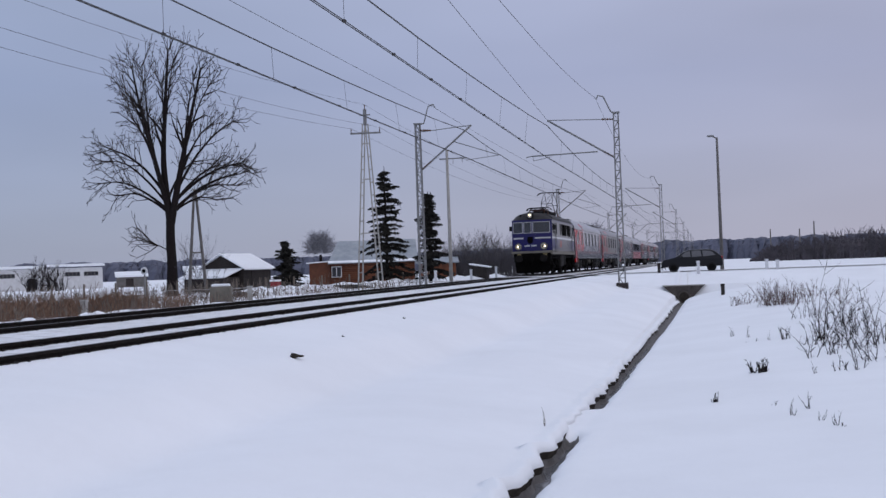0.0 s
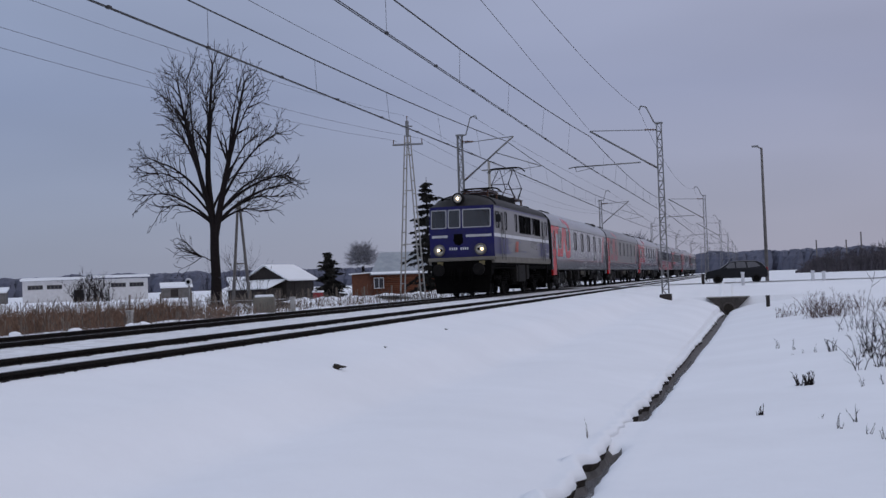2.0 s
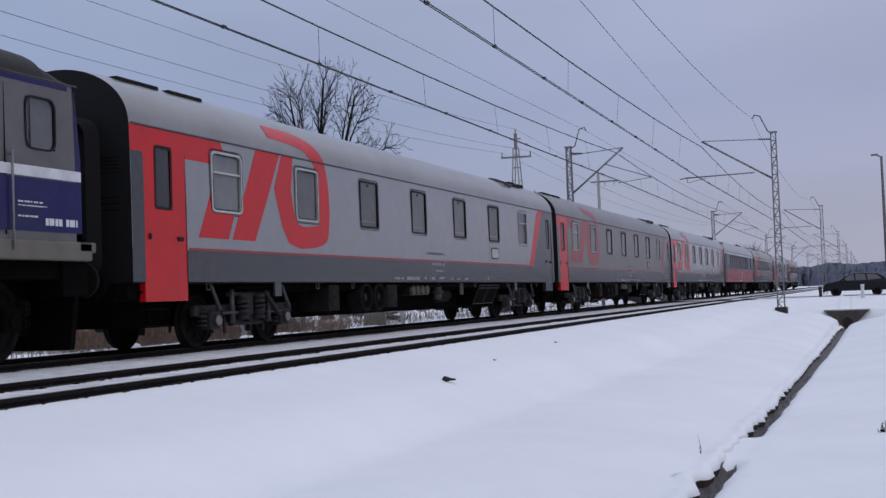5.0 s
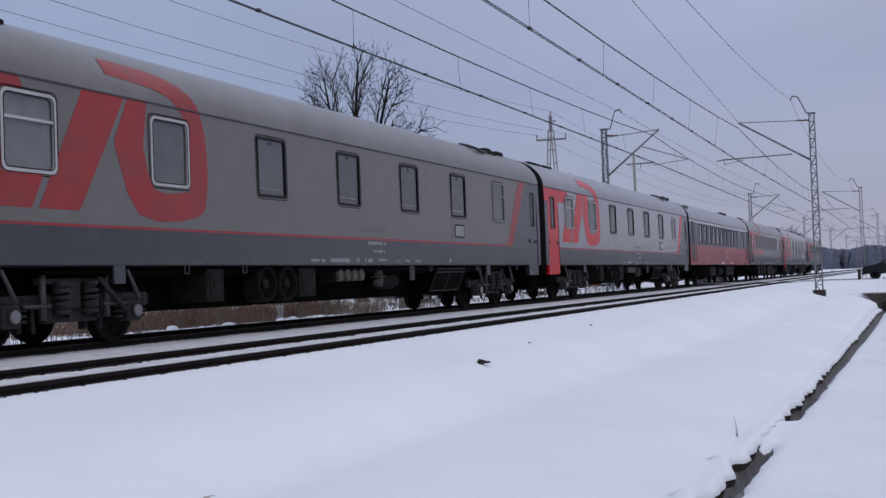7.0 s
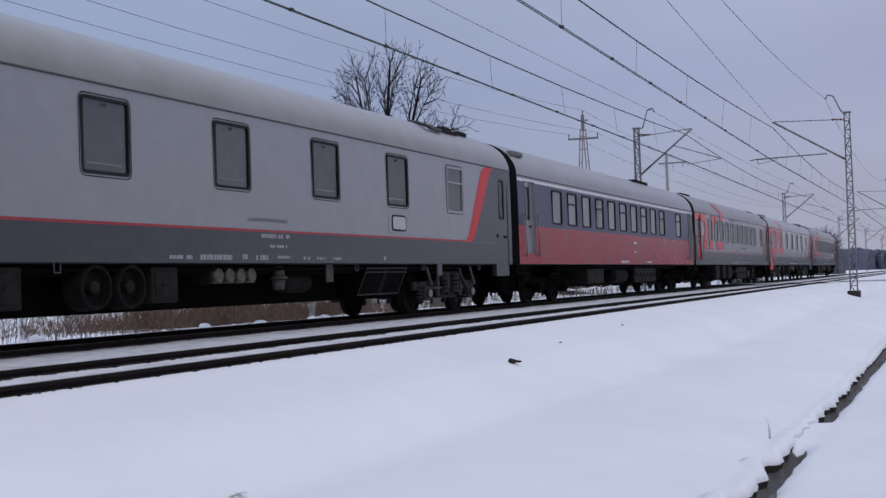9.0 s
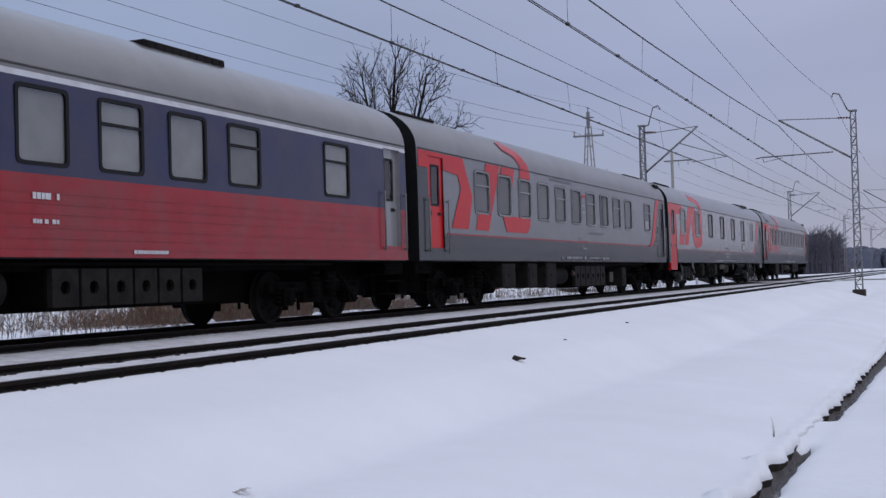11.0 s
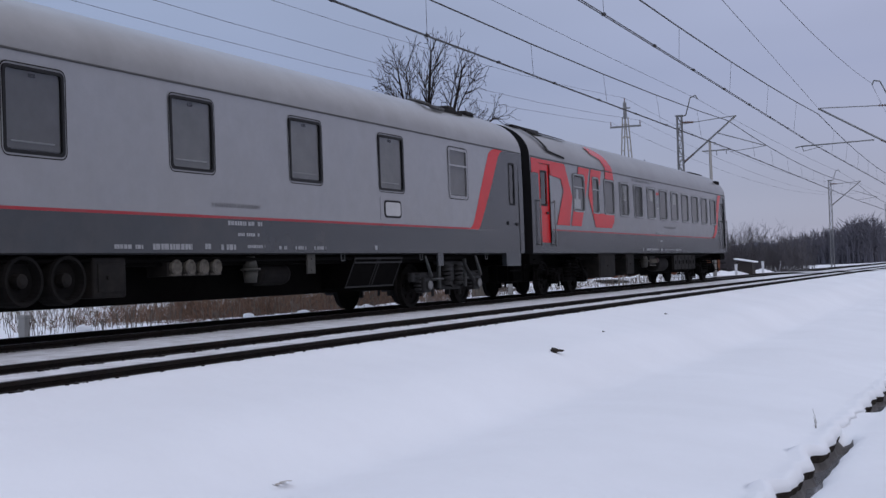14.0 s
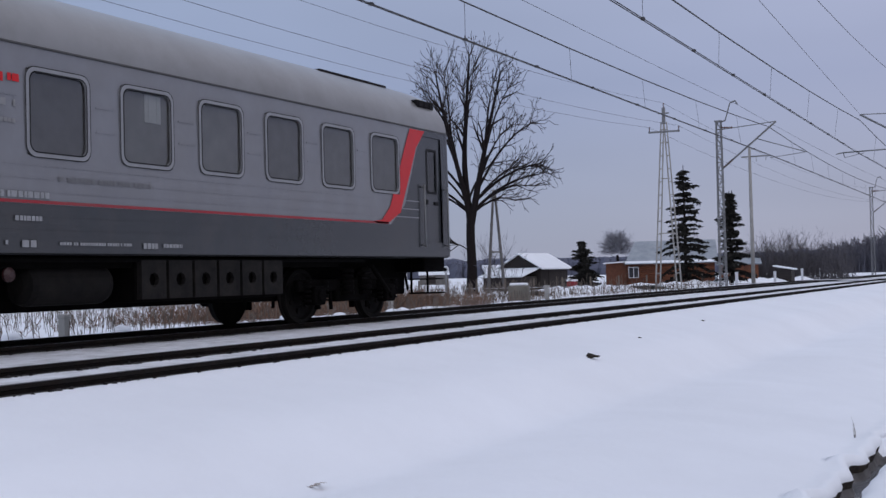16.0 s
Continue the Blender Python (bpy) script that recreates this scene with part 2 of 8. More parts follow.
# Twig colour lifted to grey-violet; haze over the bushes is put into it.
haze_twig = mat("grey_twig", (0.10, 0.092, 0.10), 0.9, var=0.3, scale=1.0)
stalk_mat = mat("dry_stalk", (0.13, 0.105, 0.085), 0.9, var=0.25, scale=0.6, island=0.5)
timber_dark = mat("timber_dark", (0.026, 0.02, 0.018), 0.85, var=0.35, scale=6.0, bump=0.3, bscale=20.0, per=0.25)
timber_orange = mat("timber_orange", (0.135, 0.043, 0.017), 0.75, var=0.25, scale=5.0, bump=0.3, bscale=20.0, per=0.2)
render_white = mat("render_white", (0.62, 0.62, 0.63), 0.85, var=0.1, scale=2.0, dirt=(0.45, 0.44, 0.43), dirt_amt=0.5)
roof_tin = mat("roof_tin", (0.24, 0.27, 0.30), 0.5, metal=0.1, var=0.15, scale=2.0, dirt=(0.5, 0.52, 0.55), dirt_amt=0.4, dscale=0.8)
window_dark = mat("window_dark", (0.03, 0.03, 0.035), 0.15, var=0.2)
# Light seen through the side windows is put into this colour.
car_glass = mat("car_glass", (0.10, 0.10, 0.11), 0.1, var=0.2)
car_paint = mat("car_paint_black", (0.006, 0.0065, 0.009), 0.3, var=0.1, spec=0.3)
headwall_mat = mat("stained_concrete", (0.07, 0.06, 0.054), 0.9, var=0.35, scale=4.0, bump=0.5, bscale=25.0, dirt=(0.025, 0.022, 0.02), dirt_amt=0.7, dscale=3.0)
# Lightest twig tone, with haze over the distant round crown painted in.
haze_twig_pale = mat("pale_haze_twig", (0.2, 0.2, 0.225), 0.9, var=0.2, scale=1.0)
# Distance haze is put into this pale blue woods colour.
wood_far_hazed = mat("far_wood_hazed", (0.108, 0.116, 0.158), 0.95, var=0.12, scale=0.05, island=0.06)
asphalt = mat("asphalt_snowy", (0.42, 0.42, 0.43), 0.85, var=0.25, scale=1.2, dirt=(0.12, 0.115, 0.11), dirt_amt=0.7, dscale=1.5)


def glass(name, tint, gloss_rough=0.03):
    """A thin pane: clear, with a real reflection at its face."""
    m = bpy.data.materials.new(name)
    m.use_nodes = True
    n, l = m.node_tree.nodes, m.node_tree.links
    n.remove(n["Principled BSDF"])
    tr, gl, mx, fr = n.new("ShaderNodeBsdfTransparent"), n.new("ShaderNodeBsdfGlossy"), n.new("ShaderNodeMixShader"), n.new("ShaderNodeFresnel")
    tr.inputs["Color"].default_value = (*tint, 1)
    gl.inputs["Roughness"].default_value = gloss_rough
    fr.inputs["IOR"].default_value = 1.95
    l.new(fr.outputs[0], mx.inputs[0])
    l.new(tr.outputs[0], mx.inputs[1])
    l.new(gl.outputs[0], mx.inputs[2])
    l.new(mx.outputs[0], n["Material Output"].inputs["Surface"])
    return m


pane_glass = glass("pane_glass", (0.62, 0.66, 0.70))
cab_glass = glass("cab_glass", (0.45, 0.5, 0.55))


# ---- mesh helpers ----
def finish(name, bm, materials, smooth=False):
    # a lone sheet keeps the facing that it was drawn with
    if len(bm.faces) > 1:
        bmesh.ops.recalc_face_normals(bm, faces=bm.faces)
    me = bpy.data.meshes.new(name)
    bm.to_mesh(me)
    bm.free()
    for m in materials if isinstance(materials, (list, tuple)) else [materials]:
        me.materials.append(m)
    if smooth:
        for p in me.polygons:
            p.use_smooth = True
    return me


def thing(name, bm, materials, label, category, group="", kind="", smooth=False, at=None):
    ob = new(name, finish(name, bm, materials, smooth))
    if at is not None:
        ob.matrix_world = at
    return tagged(ob, label, category, group, kind)


def base(name, label, category, group="", at=None, kind=""):
    ob = new(name)
    ob.empty_display_size = 0.2
    if at is not None:
        ob.matrix_world = at
    return tagged(ob, label, category, group, kind)


def part(name, bm, materials, parent, label="", smooth=False, at=None):
    ob = new(name, finish(name, bm, materials, smooth))
    ob.parent = parent
    if at is not None:
        ob.matrix_basis = at
    return tagged(ob, label)


def same(name, me, parent, at, label=""):
    ob = new(name, me)
    ob.parent = parent
    ob.matrix_basis = at
    return tagged(ob, label)


def box(bm, x0, x1, y0, y1, z0, z1, bev=0.0, mi=0, m=None):
    vs = [bm.verts.new((x, y, z)) for x in (x0, x1) for y in (y0, y1) for z in (z0, z1)]
    fs = [bm.faces.new([vs[i] for i in q]) for q in ((0, 1, 3, 2), (4, 6, 7, 5), (0, 4, 5, 1), (2, 3, 7, 6), (0, 2, 6, 4), (1, 5, 7, 3))]
    for f in fs:
        f.material_index = mi
    if m is not None:
        bmesh.ops.transform(bm, matrix=m, verts=vs)
    if bev:
        es = list({e for f in fs for e in f.edges})
        r = bmesh.ops.bevel(bm, geom=es, offset=bev, segments=2, affect="EDGES", profile=0.5)
        for f in r["faces"]:
            f.material_index = mi
    return bm


def tube(bm, a, b, r0, r1=None, seg=6, mi=0, cap=True):
    a, b = Vector(a), Vector(b)
    r1 = r0 if r1 is None else r1
    d = (b - a).normalized()
    u = d.orthogonal().normalized()
    v = d.cross(u)
    rings = []
    for p, r in ((a, r0), (b, r1)):
        rings.append([bm.verts.new(p + (u * math.cos(2 * math.pi * i / seg) + v * math.sin(2 * math.pi * i / seg)) * r) for i in range(seg)])
    for i in range(seg):
        f = bm.faces.new((rings[0][i], rings[0][(i + 1) % seg], rings[1][(i + 1) % seg], rings[1][i]))
        f.material_index, f.smooth = mi, seg > 5
    if cap:
        for ring in (rings[0][::-1], rings[1]):
            bm.faces.new(ring).material_index = mi
    return bm


def lathe(bm, prof, axis_at, seg=20, mi=0):
    """Spins (x along axis, radius) pairs round a line parallel to X through axis_at."""
    rings = []
    for x, r in prof:
        rings.append([bm.verts.new((axis_at[0] + x, axis_at[1] + r * math.cos(2 * math.pi * i / seg), axis_at[2] + r * math.sin(2 * math.pi * i / seg))) for i in range(seg)])
    for a, b in zip(rings, rings[1:]):
        for i in range(seg):
            f = bm.faces.new((a[i], a[(i + 1) % seg], b[(i + 1) % seg], b[i]))
            f.material_index = mi
    bm.faces.new(rings[0]).material_index = mi
    bm.faces.new(rings[-1]).material_index = mi
    return bm


def lathe_y(bm, prof, at, seg=20, mi=0):
    rings = []
    for y, r in prof:
        rings.append([bm.verts.new((at[0] + r * math.cos(2 * math.pi * i / seg), at[1] + y, at[2] + r * math.sin(2 * math.pi * i / seg))) for i in range(seg)])
    for a, b in zip(rings, rings[1:]):
        for i in range(seg):
            bm.faces.new((a[i], a[(i + 1) % seg], b[(i + 1) % seg], b[i])).material_index = mi
    bm.faces.new(rings[0]).material_index = mi
    bm.faces.new(rings[-1]).material_index = mi
    return bm


def sweep(bm, pts, r, seg=5):
    """One unbroken wire along pts, which run mostly along y."""
    prev = None
    for p in pts:
        ring = [bm.verts.new((p[0] + r * math.cos(2 * math.pi * i / seg), p[1], p[2] + r * math.sin(2 * math.pi * i / seg))) for i in range(seg)]
        if prev:
            for i in range(seg):
                bm.faces.new((prev[i], prev[(i + 1) % seg], ring[(i + 1) % seg], ring[i]))
        prev = ring
    return bm


def B():
    return bmesh.new()


def smooth01(a, b, x):
    t = min(1.0, max(0.0, (x - a) / (b - a)))
    return t * t * (3 - 2 * t)


def lerp_table(tab, x):
    if x <= tab[0][0]:
        return tab[0][1]
    for (x0, v0), (x1, v1) in zip(tab, tab[1:]):
        if x <= x1:
            return v0 + (v1 - v0) * (x - x0) / (x1 - x0)
    return tab[-1][1]


# ---- the ground ----
RAIL_Z = 0.86
NEAR_X, FAR_X = -7.82, -12.29
DITCH = ((0, -1.42), (30, -1.45), (66, -1.36))
PROFILE = ((-400, 0.6), (-90, 0.55), (-40, 0.28), (-26, 0.38), (-18.5, 0.56), (-15.6, 0.64), (-13.9, 0.68), (-13.2, 0.765), (-6.9, 0.775), (-6.4, 0.72), (-5.4, 0.61), (-4.9, 0.50),
           (-4.4, 0.385), (-4.0, 0.335), (-3.4, 0.325), (-2.6, 0.265), (-2.0, 0.20), (-1.5, 0.14), (-1.0, 0.03), (1.0, 0.0), (4, 0.06), (12, 0.25), (400, 0.6))


def ditch_gap(y):
    """1 where the ditch is open, 0 where snow bridges it."""
    return 1.0 - smooth01(11.8, 12.3, y) * (1 - smooth01(14.2, 14.9, y))


def ground_z(x, y):
    # the ditch falls away gently along the line; both banks rise from its edge
    edge = -0.0155 * min(66.0, max(0.0, y))
    if x < -6.9:
        z = lerp_table(PROFILE, x)
        if x < -13.6:
            w = min(1.0, (-13.6 - x) / 1.5)
            z += w * (0.12 * noise.noise((x * 0.5, y * 0.5, 5.0)) + 0.05 * noise.noise((x * 1.7, y * 1.7, 9.0)))
        return z
    if x < -1.45:
        f = min(1.0, max(0.0, (lerp_table(PROFILE, x) - 0.14) / 0.635))
        z = edge + (0.775 - edge) * f ** (1 - 0.62 * smooth01(15, 60, y))
    else:
        f = min(1.0, (x + 1.45) / 5.5)
        z = edge + (0.12 - edge) * f ** (1 - 0.6 * smooth01(15, 62, y))
        if x > 4.05:
            z = 0.12 + 0.45 * smooth01(4, 60, x)
    w = smooth01(-6.9, -6.0, x)
    z += 0.03 * w * noise.noise((x * 0.45, y * 0.3, 2.0)) + 0.012 * w * noise.noise((x * 1.9, y * 1.3, 7.0))
    z -= 0.125 * math.exp(-((x + 4.58 + 0.12 * noise.noise((y * 0.3, 4.0, 1.0))) / 0.4) ** 2) * (1 - smooth01(30, 60, y))
    # the road that crosses the line, on its own low bank
    road = smooth01(65.9, 69.3, y) * (1 - smooth01(78.0, 84.0, y)) * smooth01(-7.2, -5.8, x)
    top = 0.84 + 0.02 * noise.noise((x * 0.8, y * 0.8, 3.0))
    if y > 66.15:
        z = max(z, 0.12 * smooth01(-5.0, -3.5, x))
    z = z + (top - z) * road
    far = smooth01(76, 130, y)
    return z + (0.55 - z) * far * smooth01(-6.9, -4.0, x)


def ground_sheet():
    xs = [-2500, -1200, -600, -300, -180, -120, -90, -70, -56, -46, -38, -33, -29, -26, -23.5, -21.5, -20, -18.8, -17.8, -17, -16.3, -15.7, -15.1, -14.6, -14.1, -13.7, -13.3, -13.0,
          -12.29, -11.6, -11.0, -10.4, -9.6, -8.9, -8.5, -7.82, -7.3, -7.0]
    x = -6.9
    while x < -1.95:
        xs.append(round(x, 3))
        x += 0.14
    xs += [-1.9, -1.83, -1.77]
    inner = list(xs)
    right = [-1.08, -0.95, -0.8, -0.6, -0.3, 0.0, 0.4, 0.8, 1.2, 1.7, 2.2, 2.8, 3.4, 4.2, 5.2, 6.5, 8, 10, 13, 17, 22, 30, 42, 60, 90, 140, 220, 400, 800, 2500]
    ys = [-800, -200, -60, -25, -12, -6, -2, 1, 3]
    y = 4.5
    while y < 24:
        ys.append(round(y, 3))
        y += 0.065 if y < 17 else 0.14
    while y < 64:
        ys.append(round(y, 3))
        y += 0.45
    ys += [64.6, 65.2, 65.8, 66.12, 66.2, 66.5, 67, 67.6, 68.3, 69, 70, 72, 74, 76, 78, 80, 82, 84, 88, 94, 102, 112, 125, 140, 160, 190, 230, 300, 420, 700, 1300, 2800]
    verts, faces, mats_i = [], [], []
    cols = len(inner) + 10 + len(right)
    for j, y in enumerate(ys):
        dx = lerp_table(DITCH, y)
        opening = ditch_gap(y) if y < 66.2 else 0.0
        near = 1 - smooth01(11, 26, y)
        n1 = 0.05 * noise.noise((3.0, y * 1.2, 0)) + (0.06 + 0.05 * near) * noise.noise((8.0, y * 2.2, 0)) + (0.025 + 0.02 * near) * noise.noise((9.0, y * 4.2, 0)) + 0.012 * noise.noise((5.0, y * 11.0, 0))
        n2 = 0.035 * noise.noise((13.0, y * 1.1, 0)) + 0.03 * near * noise.noise((15.0, y * 2.6, 0))
        half = 0.11 + 0.06 * smooth01(14, 50, y)
        for x in inner:
            verts.append((x, y, ground_z(x, y) + (0.012 * noise.noise((x * 2.2, y * 2.2, 1)) if -13 < x < -7 else 0)))
        left, rgt = dx - half + n1, dx + half + n2
        lip = 0.05 + 0.05 * noise.noise((21.0, y * 2.1, 0)) + 0.07 * near * abs(noise.noise((27.0, y * 2.8, 0)))
        zl, zr = ground_z(left, y), ground_z(rgt, y)
        deep = 0.20 * opening
        row = [(left - 0.17, zl + lip * 0.5), (left - 0.08, zl + lip), (left - 0.01, zl + lip * 0.9), (left + 0.025, zl + lip * 0.3 - 0.05 * opening), (left + 0.005, zl - deep * 0.5),
               (left + 0.05, zl - deep), (rgt - 0.06, zr - deep * 0.8), (rgt - 0.03, zr - deep * 0.35), (rgt + 0.03, zr - 0.015 * opening), (rgt + 0.12, zr + 0.02)]
        verts += [(x, y, z) for x, z in row]
        for x in right:
            verts.append((x, y, ground_z(x, y)))
    for j in range(len(ys) - 1):
        opening = ditch_gap(0.5 * (ys[j] + ys[j + 1])) if ys[j] < 66 else 0
        for i in range(cols - 1):
            a = j * cols + i
            faces.append((a, a + 1, a + cols + 1, a + cols))
            k = i - len(inner)
            mats_i.append((1 if k < 4 else 3) if opening > 0.5 and k in (3, 4, 5, 6) else 2 if -13.0 <= verts[a][0] < -7.2 else 0)
    me = bpy.data.meshes.new("ground")
    me.from_pydata(verts, [], faces)
    for m in (snow, soil, snow_worn, ditch_mud):
        me.materials.append(m)
    me.polygons.foreach_set("material_index", mats_i)
    me.polygons.foreach_set("use_smooth", [True] * len(faces))
    me.update()
    return tagged(new("ground", me), "smooth deep snow sloping from the railway down to a narrow ditch", "snow field", kind="structure")


ground_sheet()


def ditch_bed():
    bm = B()
    rows = []
    y = 4.0
    while y < 66:
        dx = lerp_table(DITCH, y)
        z = ground_z(dx, y) - 0.165
        rows.append([bm.verts.new((dx - 0.2, y, z)), bm.verts.new((dx + 0.16, y, z))])
        y += 1.0
    for a, b in zip(rows, rows[1:]):
        bm.faces.new((a[0], a[1], b[1], b[0]))
    thing("ditch_water", bm, ditch_water, "shallow dark water standing in the narrow ditch", "water", kind="structure")


ditch_bed()


# ---- the two tracks ----
def rail(x):
    prof = ((-0.036, 0.0), (0.036, 0.0), (0.036, -0.035), (0.01, -0.05), (0.01, -0.14), (0.07, -0.172), (-0.07, -0.172), (-0.01, -0.14), (-0.01, -0.05), (-0.036, -0.035))
    bm = B()
    ys = list(range(-60, 120, 6)) + list(range(120, 1400, 80))
    rings = [[bm.verts.new((x + px, y, RAIL_Z + pz)) for px, pz in prof] for y in ys]
    n = len(prof)
    for a, b in zip(rings, rings[1:]):
        for i in range(n):
            f = bm.faces.new((a[i], a[(i + 1) % n], b[(i + 1) % n], b[i]))
            f.material_index = 1 if i == 0 else 0
    ob = thing("rail", bm, [rail_steel, rail_head], "rusty dark steel rail rising out of trodden snow", "rail", "rails of the double track", "structure")
    # rail chairs that stick out of the snow
    cb = B()
    box(cb, -0.13, 0.13, -0.07, 0.07, -0.172, -0.125, 0.01)
    tube(cb, (-0.1, 0, -0.13), (-0.1, 0, -0.07), 0.018)
    tube(cb, (0.1, 0, -0.13), (0.1, 0, -0.07), 0.018)
    me = finish("rail_chair", cb, rail_steel)
    for k in range(60):
        same("rail_chair", me, ob, Matrix.Translation((x, 3.0 + 0.6 * k, RAIL_Z)))


for c in (NEAR_X, FAR_X):
    for s in (0.757, -0.757):
        rail(c + s)


def ballast_strip():
    """Bare stones that the snow leaves open along the rails."""
    bm = B()
    rnd = random.Random(4)
    for c in (NEAR_X, FAR_X):
        for s in (0.757, -0.757):
            for k in range(450):
                y = 4 + 60 * rnd.random() ** 1.6
                x = c + s + rnd.choice((-1, 1)) * rnd.uniform(0.04, 0.11)
                r = rnd.uniform(0.018, 0.04)
                z = RAIL_Z - 0.09 + rnd.uniform(-0.01, 0.005)
                p = [bm.verts.new((x + r * rnd.uniform(0.6, 1.3) * dx, y + r * rnd.uniform(0.6, 1.3) * dy, z + r * rnd.uniform(0.5, 1.0) * dz)) for dx, dy, dz in ((1, 0, 0), (-1, 0, 0), (0, 1, 0), (0, -1, 0), (0, 0, 1), (0, 0, -1))]
                for a, b, d in ((0, 2, 4), (2, 1, 4), (1, 3, 4), (3, 0, 4), (2, 0, 5), (1, 2, 5), (3, 1, 5), (0, 3, 5)):
                    bm.faces.new((p[a], p[b], p[d]))
    # a dark foot of bare stone under each rail
    for c in (NEAR_X, FAR_X):
        for s in (0.757, -0.757):
            ys = [4 + 0.25 * k for k in range(240)] + [64 + 8 * k for k in range(60)]
            prev = None
            for y in ys:
                w0 = 0.06 + 0.05 * noise.noise((c + s, y * 1.5, 0))
                w1 = 0.075 + 0.05 * noise.noise((c + s, y * 1.5, 9)) + 0.035 * noise.noise((c + s, y * 4.0, 3))
                row = [bm.verts.new((c + s - w0, y, RAIL_Z - 0.12)), bm.verts.new((c + s - w0 * 0.5, y, RAIL_Z - 0.078)), bm.verts.new((c + s + w1 * 0.5, y, RAIL_Z - 0.078)), bm.verts.new((c + s + w1, y, RAIL_Z - 0.12))]
                if prev:
                    for i in range(3):
                        bm.faces.new((prev[i], prev[i + 1], row[i + 1], row[i]))
                prev = row
    thing("ballast", bm, ballast, "bare dark ballast stones showing along the rails", "gravel", kind="stuff")


ballast_strip()


# ---- overhead line ----
def lattice(bm, h, w0, w1, d0, d1, step, r=0.03, flat=True):
    """Two channel legs with rungs between, narrowing to the top."""
    for s in (-1, 1):
        for k in (-1, 1):
            tube(bm, (s * w0 / 2, k * d0 / 2, 0), (s * w1 / 2, k * d1 / 2, h), r, r, 4)
    n = int(h / step)
    for i in range(n):
        z0, z1 = h * i / n, h * (i + 1) / n
        f0, f1 = i / n, (i + 1) / n
        a, b = w0 + (w1 - w0) * f0, w0 + (w1 - w0) * f1
        d, e = d0 + (d1 - d0) * f0, d0 + (d1 - d0) * f1
        for k in (-1, 1):
            tube(bm, (-a / 2, k * d / 2, z0), (a / 2, k * d / 2, z0), r * 0.7, None, 4)
            s = 1 if i % 2 else -1
            tube(bm, (-s * a / 2, k * d / 2, z0), (s * b / 2, k * e / 2, z1), r * 0.55, None, 4)
        for s in (-1, 1):
            tube(bm, (s * a / 2, -d / 2, z0), (s * a / 2, d / 2, z0), r * 0.6, None, 4)
    return bm


def insulator(bm, a, b, r=0.07, n=5):
    a, b = Vector(a), Vector(b)
    tube(bm, a, b, r * 0.4, None, 6)
    for i in range(n):
        p, q = a.lerp(b, (i + 0.3) / n), a.lerp(b, (i + 0.7) / n)
        tube(bm, p, q, r, r * 0.6, 8)


def catenary_mast(side, at):
    """side +1: the boom reaches to +x. Local origin at rail level under the mast's foot."""
    foot = -0.55
    mast = base("catenary_mast", "tall galvanised lattice mast with a slanted bracket arm", "catenary mast", "masts along the railway", at)
    bm = B()
    box(bm, -0.30, 0.30, -0.35, 0.35, foot - 0.5, foot + 0.18, 0.03)
    part("foundation", bm, timber_dark, mast, "dark tarred foundation block")
    bm = B()
    lattice(bm, 8.55 - foot, 0.34, 0.24, 0.30, 0.2, 0.42, 0.036)
    bmesh.ops.translate(bm, verts=bm.verts, vec=(0, 0, foot))
    part("column", bm, galv, mast)
    s = side
    bm = B()
    if s < 0:
        # boom falls outwards from a high tip to the mast
        tube(bm, (s * 0.15, 0, 6.2), (s * 3.6, 0, 8.35), 0.05, None, 6)
        tube(bm, (s * 0.15, 0, 8.2), (s * 3.6, 0, 8.36), 0.025, None, 5)
    else:
        tube(bm, (s * 0.15, 0, 6.05), (s * 2.95, 0, 8.3), 0.05, None, 6)
        tube(bm, (s * 0.15, 0, 8.1), (s * 2.95, 0, 8.3), 0.025, None, 5)
    part("bracket", bm, galv, mast)
    bm = B()
    if s < 0:
        tube(bm, (s * 1.0, 0, 6.55), (s * 4.5, 0, 6.5), 0.035, None, 6)
        tube(bm, (s * 4.45, 0, 6.5), (s * 4.4, 0, 6.25), 0.02, None, 5)
        tube(bm, (s * 4.4, 0, 6.25), (s * 3.45, 0, 6.42), 0.016, None, 5)
        tube(bm, (s * 4.5, 0, 6.5), (s * 4.8, 0, 6.45), 0.03, None, 5)
    else:
        tube(bm, (s * 1.9, 0, 7.5), (s * 4.4, 0, 6.62), 0.025, None, 6)
        tube(bm, (s * 4.4, 0, 6.62), (s * 2.6, 0, 6.45), 0.018, None, 5)
    part("steady_arm", bm, galv, mast)
    bm = B()
    insulator(bm, (s * 0.12, 0, 8.2), (s * 0.75, 0, 8.24 if s < 0 else 8.15))
    part("insulator", bm, porcelain, mast, "brown porcelain insulator")
    bm = B()
    insulator(bm, (s * 0.2, 0, 6.24 if s < 0 else 6.1), (s * 0.7, 0, 6.54 if s < 0 else 6.5))
    part("insulator", bm, porcelain, mast, "brown porcelain insulator")
    bm = B()
    # crooked horn on top that carries the feeder wire
    if s < 0:
        pts = ((0, 0, 8.5), (s * 0.25, 0, 8.6), (s * 0.62, 0, 9.42), (s * 0.9, 0, 9.5), (s * 0.98, 0, 9.3))
    else:
        pts = ((0, 0, 8.5), (s * 0.35, 0, 8.55), (s * 0.62, 0, 9.45), (s * 0.9, 0, 9.55), (s * 1.0, 0, 9.35))
    for a, b in zip(pts, pts[1:]):
        tube(bm, a, b, 0.035, None, 6)
    box(bm, -0.2, 0.2, -0.14, 0.14, 8.5, 8.58, 0.01)
    part("feeder_horn", bm, galv, mast)
    return mast


R_X, L_X = -4.30, -14.85
right_mast = catenary_mast(-1, pose(R_X, 60.6, RAIL_Z))
